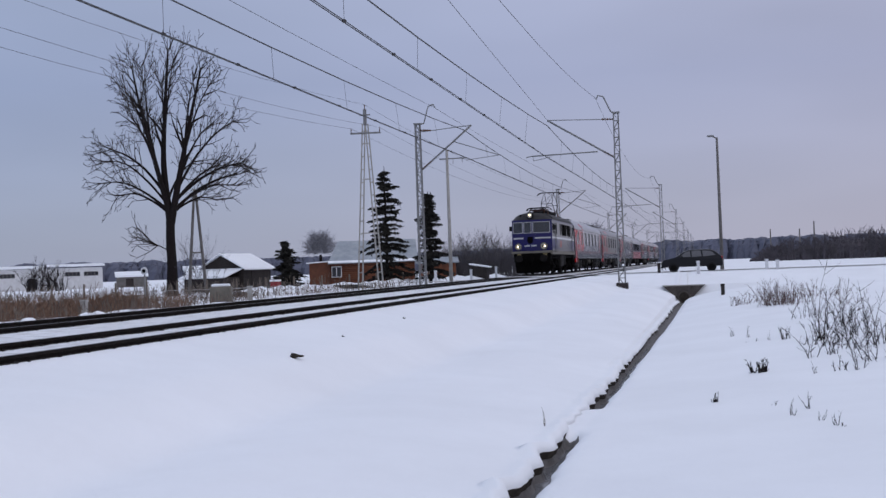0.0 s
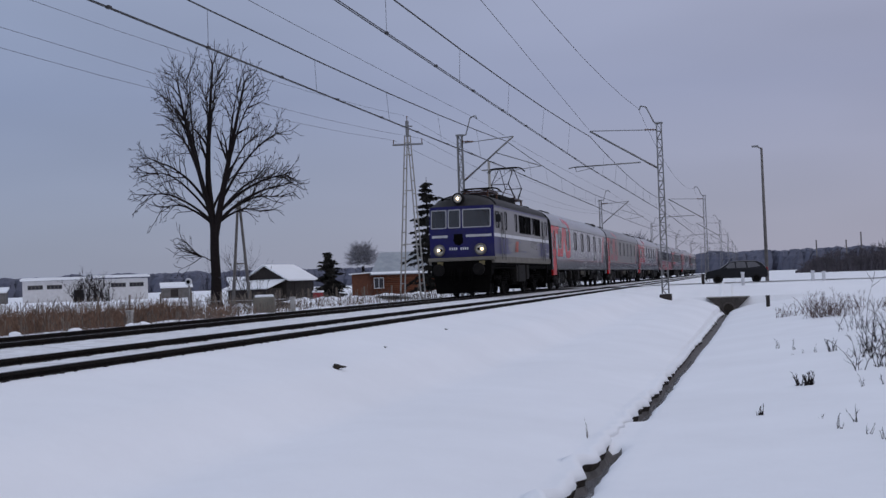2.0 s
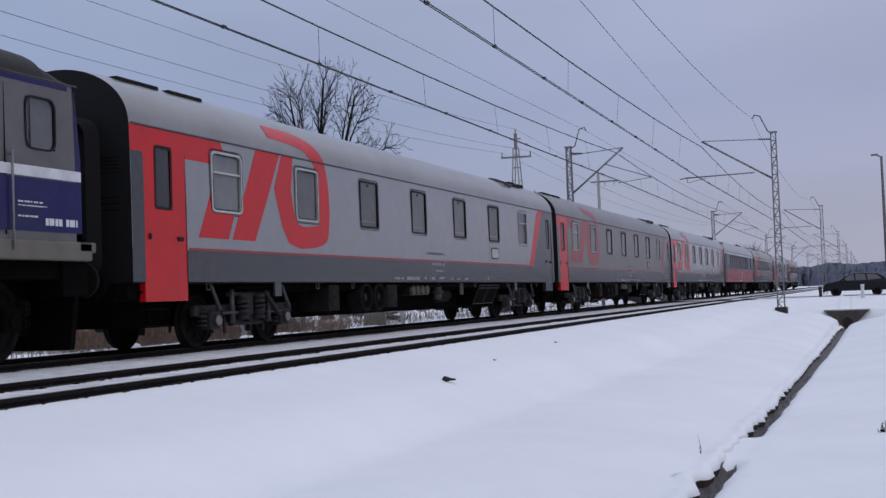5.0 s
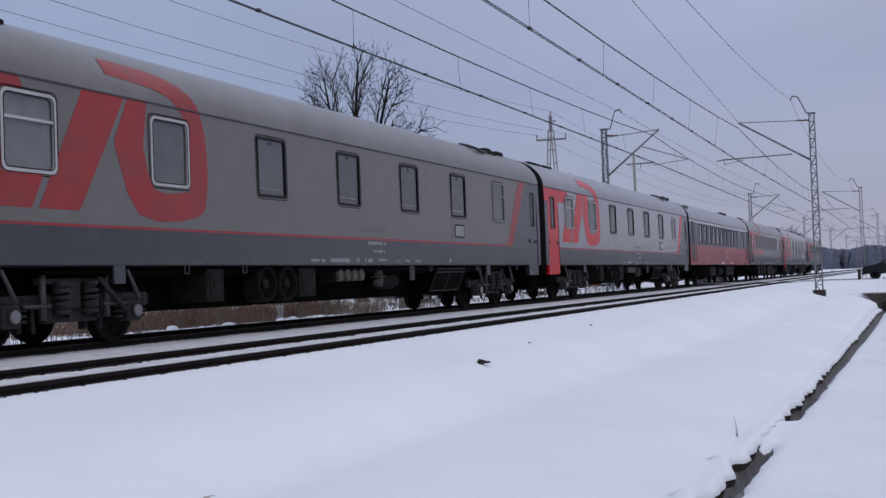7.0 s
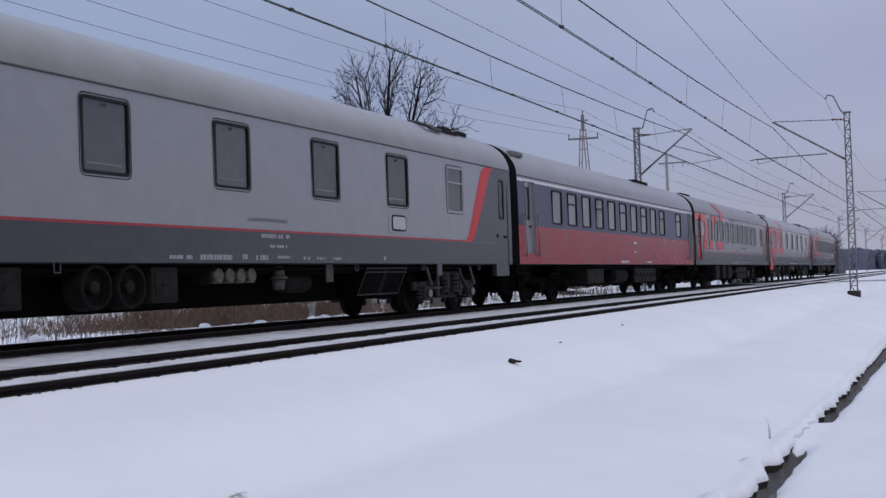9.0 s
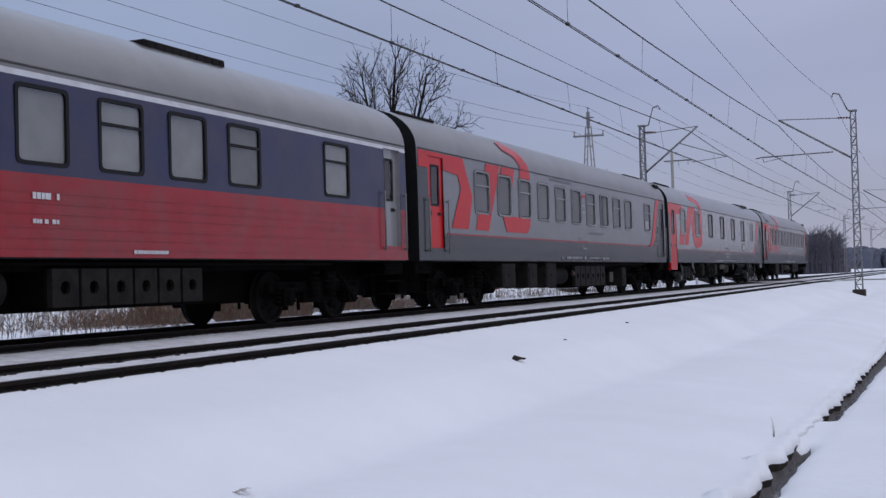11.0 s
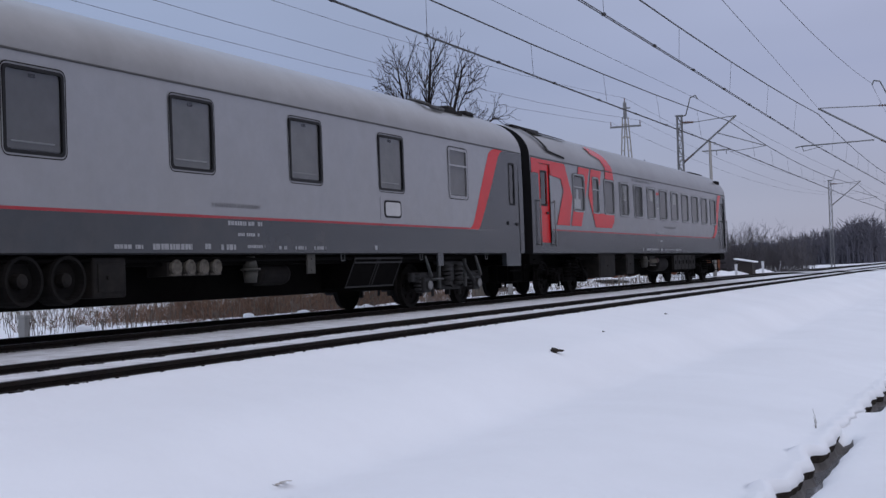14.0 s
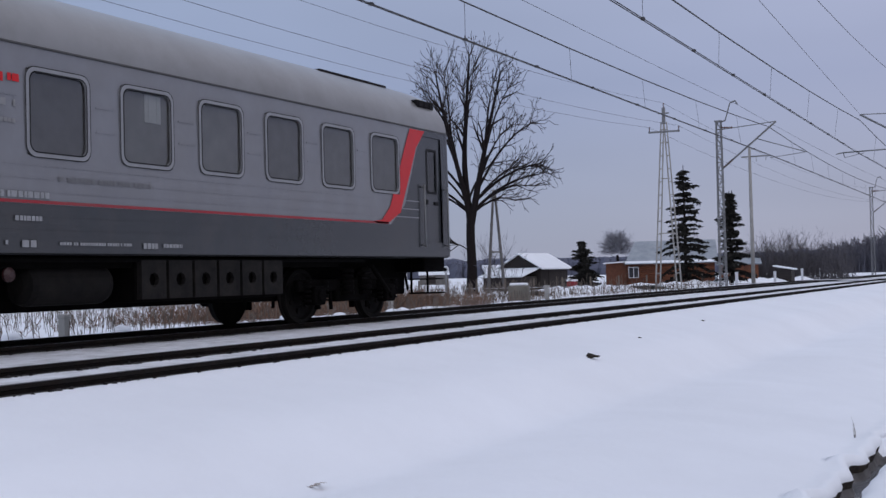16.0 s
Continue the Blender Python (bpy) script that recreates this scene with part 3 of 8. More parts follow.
left_mast = catenary_mast(1, pose(L_X, 60.0, RAIL_Z))
for y in (-10, 121, 184, 246, 308, 370, 432):
    copy_thing(right_mast, pose(R_X, y, RAIL_Z))
for y in (-10, 120, 184, 246, 308, 370, 432):
    copy_thing(left_mast, pose(L_X, y, RAIL_Z))


def wire(name, label, pts, r, droppers=(), group="overhead wires"):
    bm = B()
    sweep(bm, pts, r)
    ob = thing(name, bm, wire_mat, label, "wire", group)
    if droppers:
        bm = B()
        for a, b, rr in droppers:
            tube(bm, a, b, rr, None, 4)
        tagged(part("dropper", bm, wire_mat, ob), kind="stuff")
    return ob


def sag(a, b, s, n=10):
    a, b = Vector(a), Vector(b)
    return [a.lerp(b, i / n) - Vector((0, 0, 4 * s * (i / n) * (1 - i / n))) for i in range(n + 1)]


SPANS = ((-10, 60), (60, 120.5), (120.5, 184), (184, 246), (246, 308), (308, 370), (370, 432))
for track, zz, sx in ((FAR_X, 7.36, 0.22), (NEAR_X, 7.30, -0.22)):
    msg, drop = [], []
    con = []
    for i, (a, b) in enumerate(SPANS):
        o = sx if i % 2 else -sx
        con += [(track + o, a, zz)] if i == 0 else []
        con.append((track - o, b, zz))
        m = sag((track, a, zz + 1.55), (track, b, zz + 1.55), 0.62)
        msg += m if i == 0 else m[1:]
        for k in range(1, 10):
            f = k / 10
            x = track + o + (-2 * o) * f
            drop.append((m[k], (x, m[k].y, zz), 0.006))
    for dx in (-0.03, 0.03):
        wire("contact_wire", "one of two close copper contact wires over the track", [(x + dx, y, z) for x, y, z in con], 0.013)
    wire("messenger_wire", "sagging carrier wire with thin droppers over the track", msg, 0.021, drop)
    # short clamps where the wires are tied
    clamp = B()
    for i, (a, b) in enumerate(SPANS[:3]):
        for k in range(1, 16):
            y = a + (b - a) * k / 16
            o = sx if i % 2 else -sx
            box(clamp, track + o * (1 - k / 8) - 0.04, track + o * (1 - k / 8) + 0.04, y - 0.06, y + 0.06, zz - 0.02, zz + 0.04)
    thing("wire_clamp", clamp, wire_mat, "small bolted clamps on the contact wire", "clamp", kind="stuff")
for x, z, name in ((R_X - 0.98, 10.15, "feeder_wire"), (L_X + 1.0, 10.2, "feeder_wire")):
    pts = []
    for a, b in SPANS:
        pts += sag((x, a, z), (x, b, z), 1.25 if x > -10 else 0.2)
    wire(name, "thin feeder wire hung from the mast tops", pts, 0.009)
wire("anchor_wire", "thin tensioned wire running down to the bracket tip", [(-4.9, -10, 8.62), (-7.85, 60, 9.2)], 0.009)


# ---- power line beside the railway ----
def pylon(at):
    p = base("power_pylon", "slender A-shaped concrete lattice pylon with short crossarms", "pylon", "power line", at)
    bm = B()
    for s in (-1, 1):
        for k in (-1, 1):
            tube(bm, (s * 0.62 + k * 0.13, 0, -0.5), (s * 0.08 + k * 0.07, 0, 9.3), 0.055, 0.045, 4)
        n = 13
        for i in range(n):
            f = (i + 0.4) / n
            z, c, d = 9.3 * f, s * (0.62 - 0.54 * f), 0.13 - 0.06 * f
            tube(bm, (c - d, 0, z), (c + d, 0, z + 0.02), 0.04, None, 4)
    for z in (3.2, 6.2, 8.2):
        w = 0.62 - 0.54 * z / 9.3
        tube(bm, (-w, 0, z), (w, 0, z), 0.04, None, 4)
    part("frame", bm, concrete, p)
    bm = B()
    box(bm, -0.09, 0.09, -0.08, 0.08, 9.2, 10.1, 0.02)
    box(bm, -0.85, 0.85, -0.05, 0.05, 8.72, 8.82, 0.015)
    box(bm, -0.3, 0.3, -0.04, 0.04, 9.75, 9.82, 0.015)
    part("crossarm", bm, galv, p)
    for x, z in ((-0.8, 8.82), (0.8, 8.82), (0.0, 10.1)):
        bm = B()
        insulator(bm, (x, 0, z), (x, 0, z + 0.25), 0.05, 3)
        part("insulator", bm, porcelain, p)
    return p


first_pylon = pylon(pose(-18.2, 61.4, 0.5, 0, 0, 8))
copy_thing(first_pylon, pose(-19.5, -12.0, 0.5, 0, 0, 8))
for dx, z in ((-0.8, 9.55), (0.8, 9.55), (0.0, 10.85)):
    wire("power_wire", "thin bare power line wire", sag((-18.2 + dx, 61.4, z), (-19.5 + dx, -12, z), 1.15), 0.007, group="power line")
    wire("power_wire", "thin bare power line wire", sag((-18.2 + dx, 61.4, z), (-16.0 + dx, 150, z), 1.3), 0.007, group="power line")


def utility_pole(at, h, arm):
    p = base("utility_pole", "plain grey concrete pole with a short crossbar", "utility pole", "poles", at)
    bm = B()
    tube(bm, (0, 0, -0.4), (0, 0, h), 0.13, 0.085, 8)
    part("pole", bm, concrete, p)
    if arm:
        bm = B()
        box(bm, -0.5, 1.3, -0.04, 0.04, h - 0.62, h - 0.54)
        tube(bm, (0.4, 0, h - 0.58), (0.4, 0, h - 0.9), 0.02, None, 5)
        tube(bm, (1.0, 0, h - 0.58), (1.0, 0, h - 0.85), 0.02, None, 5)
        part("crossbar", bm, galv, p)
    return p


utility_pole(pose(-16.0, 72.2, 0.6), 8.6, True)
a_pole = base("utility_pole", "old timber A-frame pole of two leaning legs", "utility pole", "poles", pose(-37.45, 80.5, 0.25, 0, 0, 50))
for x0, x1 in ((-0.75, -0.05), (0.75, 0.05)):
    bm = B()
    tube(bm, (x0, 0, -0.4), (x1, 0, 8.0), 0.14, 0.1, 8)
    part("leg", bm, concrete_dark, a_pole)
bm = B()
tube(bm, (-0.45, 0, 3.2), (0.45, 0, 3.2), 0.06, None, 6)
part("tie_bar", bm, concrete_dark, a_pole)

street_lamp = base("street_lamp", "slim grey lamp post beside the level crossing", "street lamp", at=pose(1.0, 75.5, 0.8))
bm = B()
tube(bm, (0, 0, -0.3), (-0.02, 0, 8.5), 0.12, 0.07, 8)
tube(bm, (-0.02, 0, 8.45), (-0.35, 0, 8.62), 0.045, None, 6)
part("post", bm, concrete_dark, street_lamp)
bm = B()
box(bm, -0.62, -0.2, -0.1, 0.1, 8.55, 8.67, 0.03)
part("lamp_head", bm, galv, street_lamp)


# ---- the train ----
def clip_half(poly, axis, lim, keep_low):
    out = []
    for i, p in enumerate(poly):
        q = poly[(i + 1) % len(poly)]
        ip, iq = (p[axis] <= lim) == keep_low or p[axis] == lim, (q[axis] <= lim) == keep_low or q[axis] == lim
        if ip:
            out.append(p)
        if ip != iq:
            t = (lim - p[axis]) / (q[axis] - p[axis])
            out.append((p[0] + t * (q[0] - p[0]), p[1] + t * (q[1] - p[1])))
    return out


def cut_rect(polys, r):
    y0, y1, z0, z1 = r
    out = []
    for p in polys:
        a = clip_half(p, 0, y0, True)
        b = clip_half(p, 0, y1, False)
        c = clip_half(clip_half(p, 0, y0, False), 0, y1, True) if len(p) > 2 else []
        d = clip_half(c, 1, z0, True) if len(c) > 2 else []
        e = clip_half(c, 1, z1, False) if len(c) > 2 else []
        out += [k for k in (a, b, d, e) if len(k) > 2]
    return out


class Shell:
    """A carriage body: upright side, rounded roof. y runs from the front to the rear, z from the rail head, x towards the platform side."""

    def __init__(self, y0, y1, half, z0, eave, top):
        self.y0, self.y1, self.half, self.z0, self.eave, self.top = y0, y1, half, z0, eave, top

    def side_x(self, z):
        if z <= self.eave:
            return self.half - 0.02 * max(0.0, (z - 2.3) / (self.eave - 2.3)) ** 2
        f = min(1.0, (z - self.eave) / (self.top - self.eave))
        return (self.half - 0.02) * math.sqrt(max(0.0, 1 - f * f))

    def decal(self, bm, polys, holes, off, mi=0):
        """Paint film on the side, cut round the openings and bent over the eave."""
        for h in holes:
            polys = cut_rect(polys, h)
        strips = [self.z0 - 1, 2.3, 2.8, 3.2, self.eave] + [self.eave + 0.07 * k for k in range(1, 14)]
        for p in polys:
            for a, b in zip(strips, strips[1:]):
                q = clip_half(clip_half(p, 1, a, False), 1, b, True) if len(p) > 2 else []
                if len(q) < 3:
                    continue
                vs = []
                for y, z in q:
                    if not vs or (vs[-1].co - Vector((self.side_x(z) + off, y, z))).length > 1e-4:
                        vs.append(bm.verts.new((self.side_x(z) + off, y, z + (off if z > self.eave + 0.3 else 0))))
                if len(vs) > 2 and (vs[0].co - vs[-1].co).length < 1e-4:
                    vs.pop()
                if len(vs) > 2:
                    bm.faces.new(vs).material_index = mi
        bmesh.ops.remove_doubles(bm, verts=bm.verts, dist=2e-4)

    def build(self, parent, holes, zones, materials, roof_mat, end_mat, roof_in=0.0, end_in=0.0, lean=0.0):
        """Side wall in panels with the openings left out; zones: (z limit, material index) from the bottom up."""
        bm = B()
        ys = sorted({self.y0, self.y1, *[v for h in holes for v in h[:2]]})
        zs = sorted({self.z0, self.eave, 2.3, 2.8, 3.2, *[v for h in holes for v in h[2:] if v > self.z0], *[z for z, _ in zones if z < self.eave]})
        zs = [z for z in zs if self.z0 <= z <= self.eave]
        grid = {}

        def vert(y, z, s=1):
            k = (round(y, 4), round(z, 4), s)
            if k not in grid:
                back = lean * max(0.0, (z - 2.95) / (self.eave - 2.95))
                yy = y + back if y == self.y0 else y - back if y == self.y1 else y
                grid[k] = bm.verts.new((s * self.side_x(z), yy, z))
            return grid[k]

        for a, b in zip(ys, ys[1:]):
            for c, d in zip(zs, zs[1:]):
                my, mz = (a + b) / 2, (c + d) / 2
                if any(h[0] < my < h[1] and h[2] < mz < h[3] for h in holes):
                    continue
                f = bm.faces.new((vert(a, c), vert(b, c), vert(b, d), vert(a, d)))
                f.material_index = next(i for z, i in zones if mz < z)
        for c, d in zip(zs, zs[1:]):
            f = bm.faces.new((vert(self.y0, c, -1), vert(self.y0, d, -1), vert(self.y1, d, -1), vert(self.y1, c, -1)))
            f.material_index = next(i for z, i in zones if (c + d) / 2 < z)
        part("side_wall", bm, materials, parent)
        bm = B()
        n = 22
        prof = []
        for i in range(n + 1):
            a = math.pi * i / n
            prof.append(((self.half - 0.02) * math.cos(a), self.eave + (self.top - self.eave) * math.sin(a)))
        # the roof droops a little at both ends
        rows = []
        a, b = self.y0 + roof_in, self.y1 - roof_in
        for y, k in ((a, 0.965), (a + 0.35, 0.99), (a + 1.2, 1.0), (b - 1.2, 1.0), (b - 0.35, 0.99), (b, 0.965)):
            rows.append([bm.verts.new((x, y, self.eave + (z - self.eave) * k)) for x, z in prof])
        for a, b in zip(rows, rows[1:]):
            for i in range(n):
                f = bm.faces.new((a[i], a[i + 1], b[i + 1], b[i]))
                f.smooth = True
        # rain gutter
        for s in (-1, 1):
            box(bm, s * (self.half - 0.03), s * (self.half + 0.006), self.y0 + 0.05, self.y1 - 0.05, self.eave - 0.004, self.eave + 0.018, 0.0, 1)
        part("roof", bm, [roof_mat, roof_seam], parent)
        bm = B()
        for y in (self.y0 + end_in, self.y1 - end_in):
            ring = [(self.half - 0.004, self.z0), *[(self.side_x(z), z) for z in (2.3, 3.2, self.eave)]]
            pts = ring + [(x, self.eave + (z - self.eave) * 0.965) for x, z in prof[1:-1]] + [(-x, z) for x, z in ring[::-1]]
            bm.faces.new([bm.verts.new((x, y, z)) for x, z in pts])
        box(bm, -self.half + 0.02, self.half - 0.03, self.y0 + 0.02, self.y1 - 0.02, self.z0 - 0.02, self.z0 + 0.05)
        part("end_wall", bm, end_mat, parent)
        # added dark lining: a dim room put into colour, so openings show no sky
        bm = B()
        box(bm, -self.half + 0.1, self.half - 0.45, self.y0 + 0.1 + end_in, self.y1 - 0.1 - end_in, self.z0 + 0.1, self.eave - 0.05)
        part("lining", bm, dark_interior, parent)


def rounded_rect(y0, y1, z0, z1, r, n=4):
    out = []
    for cy, cz, a0 in ((y1 - r, z1 - r, 0), (y0 + r, z1 - r, 90), (y0 + r, z0 + r, 180), (y1 - r, z0 + r, 270)):
        for i in range(n + 1):
            a = radians(a0 + 90 * i / n)
            out.append((cy + r * math.cos(a), cz + r * math.sin(a)))
    return out


def ring_face(bm, outer, inner, x, mi=0):
    o = [bm.verts.new((x, *p)) for p in outer]
    i = [bm.verts.new((x, *p)) for p in inner]
    n = len(o)
    for k in range(n):
        bm.faces.new((o[k], o[(k + 1) % n], i[(k + 1) % n], i[k])).material_index = mi
    return o, i


def carriage_window(parent, sh, y0, y1, z0, z1, frame_mat, transom=False, r=0.07, w=0.045, blind_mat=None, proud=0.016, drop=0.0):
    x = sh.side_x((z0 + z1) / 2)
    bm = B()
    e = 0.02
    outer, inner = rounded_rect(y0 - e, y1 + e, z0 - e, z1 + e, r + e), rounded_rect(y0 + w, y1 - w, z0 + w, z1 - w, r)
    o, i = ring_face(bm, outer, inner, x + proud)
    o2 = [bm.verts.new((x - 0.01, *p)) for p in outer]
    i2 = [bm.verts.new((x - 0.025, *p)) for p in inner]
    n = len(o)
    for k in range(n):
        bm.faces.new((o[k], o2[k], o2[(k + 1) % n], o[(k + 1) % n]))
        bm.faces.new((i[k], i[(k + 1) % n], i2[(k + 1) % n], i2[k]))
    if transom:
        zt = z0 + (z1 - z0) * 0.66
        box(bm, x - 0.03, x + proud + 0.002, y0 + w, y1 - w, zt - 0.02, zt + 0.02)
    win = part("window", bm, frame_mat, parent)
    bm = B()
    xa = x - 0.010
    bm.faces.new([bm.verts.new((xa, *p)) for p in rounded_rect(y0 + w * 0.5, y1 - w * 0.5, z0 + w * 0.5, z1 - w * 0.5, r)])
    pane = part("pane", bm, pane_glass, win)
    pane.visible_shadow = False
    if blind_mat:
        bm = B()
        zb = z0 + (z1 - z0) * drop
        box(bm, x - 0.065, x - 0.05, y0 - 0.02, y1 + 0.02, zb, z1 + 0.02)
        box(bm, x - 0.07, x - 0.045, y0, y1, zb - 0.012, zb + 0.012)
        part("blind", bm, blind_mat, win)
    return win


def framed_window(parent, sh, y0, y1, z0, z1, transom, blind_mat, frame_mat, r=0.12):
    """A rounded metal frame with a thin dark gasket inside and a dark seal round it."""
    win = carriage_window(parent, sh, y0, y1, z0, z1, frame_mat, transom, r, 0.036, blind_mat, 0.02, 0.0)
    x = sh.side_x((z0 + z1) / 2)
    bm = B()
    ring_face(bm, rounded_rect(y0 + 0.026, y1 - 0.026, z0 + 0.026, z1 - 0.026, r), rounded_rect(y0 + 0.044, y1 - 0.044, z0 + 0.044, z1 - 0.044, r * 0.85), x + 0.023)
    part("gasket", bm, rubber, win, "thin black rubber gasket")
    bm = B()
    ring_face(bm, rounded_rect(y0 - 0.031, y1 + 0.031, z0 - 0.031, z1 + 0.031, r + 0.03), rounded_rect(y0 - 0.018, y1 + 0.018, z0 - 0.018, z1 + 0.018, r + 0.02), x + 0.0195)
    part("seal", bm, under_grey, win)
    return win


def carriage_door(parent, sh, y0, y1, z0, z1, material, label, glass_rect, inset=0.03, rails=False):
    x = sh.side_x((z0 + z1) / 2) - inset
    gy0, gy1, gz0, gz1 = glass_rect
    bm = B()
    o, i = ring_face(bm, [(y1, z1), (y0, z1), (y0, z0), (y1, z0)], [(gy1, gz1), (gy0, gz1), (gy0, gz0), (gy1, gz0)], x)
    o2 = [bm.verts.new((x - 0.12, v.co.y, v.co.z)) for v in o]
    i2 = [bm.verts.new((x - 0.05, v.co.y, v.co.z)) for v in i]
    for k in range(4):
        j = (k + 1) % 4
        bm.faces.new((o[k], o2[k], o2[j], o[j]))
        bm.faces.new((i[k], i[j], i2[j], i2[k]))
    o3 = [bm.verts.new((x + inset - 0.004, v.co.y, v.co.z)) for v in o] if inset > 0.05 else None
    for k in range(4):
        j = (k + 1) % 4
        if o3:
            bm.faces.new((o[k], o[j], o3[j], o3[k]))
    door = part("door", bm, material, parent, label)
    bm = B()
    o, i = ring_face(bm, rounded_rect(gy0 - 0.03, gy1 + 0.03, gz0 - 0.03, gz1 + 0.03, 0.06), rounded_rect(gy0 + 0.02, gy1 - 0.02, gz0 + 0.02, gz1 - 0.02, 0.05), x + 0.006)
    part("gasket", bm, rubber, door)
    bm = B()
    bm.faces.new([bm.verts.new((x - 0.012, *p)) for p in ((gy0, gz0), (gy1, gz0), (gy1, gz1), (gy0, gz1))])
    part("pane", bm, pane_glass, door).visible_shadow = False
    bm = B()
    zh = z0 + (z1 - z0) * 0.36
    box(bm, x, x + 0.03, y1 - 0.28, y1 - 0.12, zh, zh + 0.07, 0.01)
    part("handle", bm, rubber, door)
    bm = B()
    box(bm, x, x + 0.03, y0 + 0.12, y0 + 0.18, zh, zh + 0.1, 0.01)
    part("lock", bm, rubber, door)
    if rails:
        for y in (y0 - 0.12, y1 + 0.12):
            bm = B()
            xx = sh.half
            tube(bm, (xx + 0.07, y, z0 - 0.1), (xx + 0.07, y, z0 + 1.15), 0.02, None, 6)
            tube(bm, (xx, y, z0 - 0.05), (xx + 0.07, y, z0 - 0.05), 0.02, None, 5)
            tube(bm, (xx, y, z0 + 1.1), (xx + 0.07, y, z0 + 1.1), 0.02, None, 5)
            part("handrail", bm, galv, parent)
    return door


def wheelset_mesh(r, half_gauge=0.75):
    bm = B()
    for s in (-1, 1):
        lathe(bm, [(s * -0.045, r * 0.92), (s * -0.045, r + 0.03), (s * -0.015, r + 0.025), (s * 0.0, r), (s * 0.09, r - 0.004), (s * 0.09, r * 0.86), (s * 0.045, r * 0.80), (s * 0.03, r * 0.35), (s * 0.09, r * 0.28), (s * 0.1, 0.09)], (s * half_gauge, 0, 0), 28)
        # web holes and bolts make the turning readable
        for k in range(6):
            a = 2 * math.pi * k / 6
            tube(bm, (s * (half_gauge + 0.03), 0.55 * r * math.cos(a), 0.55 * r * math.sin(a)), (s * (half_gauge + 0.07), 0.55 * r * math.cos(a), 0.55 * r * math.sin(a)), 0.05, None, 6)
    tube(bm, (-half_gauge - 0.25, 0, 0), (half_gauge + 0.25, 0, 0), 0.085, None, 10)
    return finish("wheelset", bm, under_grey)


COACH_WHEEL = wheelset_mesh(0.475)
LOCO_WHEEL = wheelset_mesh(0.62)


def bogie(parent, yc, r, base_len, wheel_me, pale=False):
    bm = B()
    zc = r
    for s in (-1, 1):
        x0 = s * 1.02
        # side frame, dropped in the middle
        box(bm, min(x0, x0 + s * 0.12), max(x0, x0 + s * 0.12), -base_len / 2 - 0.5, base_len / 2 + 0.5, zc + 0.08, zc + 0.28, 0.03)
        box(bm, min(x0, x0 + s * 0.14), max(x0, x0 + s * 0.14), -0.55, 0.55, zc - 0.12, zc + 0.12, 0.03)
        for e in (-1, 1):
            y = e * base_len / 2
            box(bm, min(x0, x0 + s * 0.24), max(x0, x0 + s * 0.24), y - 0.17, y + 0.17, zc - 0.16, zc + 0.17, 0.04)
            tube(bm, (x0 + s * 0.2, y, zc), (x0 + s * 0.29, y, zc), 0.12, 0.1, 12)
            for d in (-0.27, 0.27):
                for k in range(5):
                    tube(bm, (x0 + s * 0.12, y + d, zc - 0.1 + 0.08 * k), (x0 + s * 0.12, y + d, zc - 0.06 + 0.08 * k), 0.085, None, 8)
            # brake hanger and sand pipe
            tube(bm, (x0 + s * 0.05, y - e * (r + 0.08), zc + 0.25), (x0 + s * 0.05, y - e * (r + 0.12), zc - 0.25), 0.035, None, 5)
            box(bm, min(s * 0.7, s * 0.82), max(s * 0.7, s * 0.82), y - e * (r + 0.13) - 0.04, y - e * (r + 0.13) + 0.04, zc - 0.25, zc + 0.12, 0.01)
        for k in range(5):
            for d in (-0.3, 0.3):
                tube(bm, (x0 + s * 0.2, d, zc + 0.0 + 0.1 * k), (x0 + s * 0.2, d, zc + 0.06 + 0.1 * k), 0.13, None, 10)
        tube(bm, (x0 + s * 0.3, 0.4, zc + 0.5), (x0 + s * 0.3, 1.0, zc + 0.02), 0.04, None, 6)
    box(bm, -1.0, 1.0, -0.35, 0.35, zc, zc + 0.3, 0.03)
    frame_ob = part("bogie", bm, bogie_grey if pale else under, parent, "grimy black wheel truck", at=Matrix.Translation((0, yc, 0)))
    for e in (-1, 1):
        w = same("wheelset", wheel_me, frame_ob, Matrix.Translation((0, e * base_len / 2, zc)))
        w["radius"] = r
        if pale:
            cb = B()
            tube(cb, (1.30, e * base_len / 2, zc), (1.335, e * base_len / 2, zc), 0.1, 0.085, 12)
            part("axle_cap", cb, galv, frame_ob, "pale grey axle cap")
            y = e * base_len / 2
            cb = B()
            tube(cb, (1.36, y - 0.30, 1.1), (1.36, y - 0.03, 0.66), 0.028, 0.04, 7)
            part("damper", cb, bogie_pale, frame_ob, "pale slanted damper")
            cb = B()
            tube(cb, (1.26, y - e * 0.2, 0.60), (1.26, y - e * 0.75, 0.60), 0.026, None, 6)
            part("link_rod", cb, bogie_pale, frame_ob)
            cb = B()
            tube(cb, (1.22, y - e * 0.62, 0.4), (1.22, y - e * 0.62, 1.05), 0.05, 0.05, 8)
            part("shock_absorber", cb, bogie_pale, frame_ob)
    if pale:
        for d in (-0.3, 0.3):
            cb = B()
            prev = None
            for k in range(61):
                a = 2 * math.pi * k / 10
                ring = [cb.verts.new((1.22 + (0.115 + 0.024 * math.cos(t)) * math.cos(a), d + (0.115 + 0.024 * math.cos(t)) * math.sin(a), 0.42 + 0.0075 * k + 0.024 * math.sin(t))) for t in (0, 1.571, 3.142, 4.712)]
                if prev:
                    for j in range(4):
                        cb.faces.new((prev[j], prev[(j + 1) % 4], ring[(j + 1) % 4], ring[j])).smooth = True
                prev = ring
            part("coil_spring", cb, bogie_grey, frame_ob, "grey coil spring")
        cb = B()
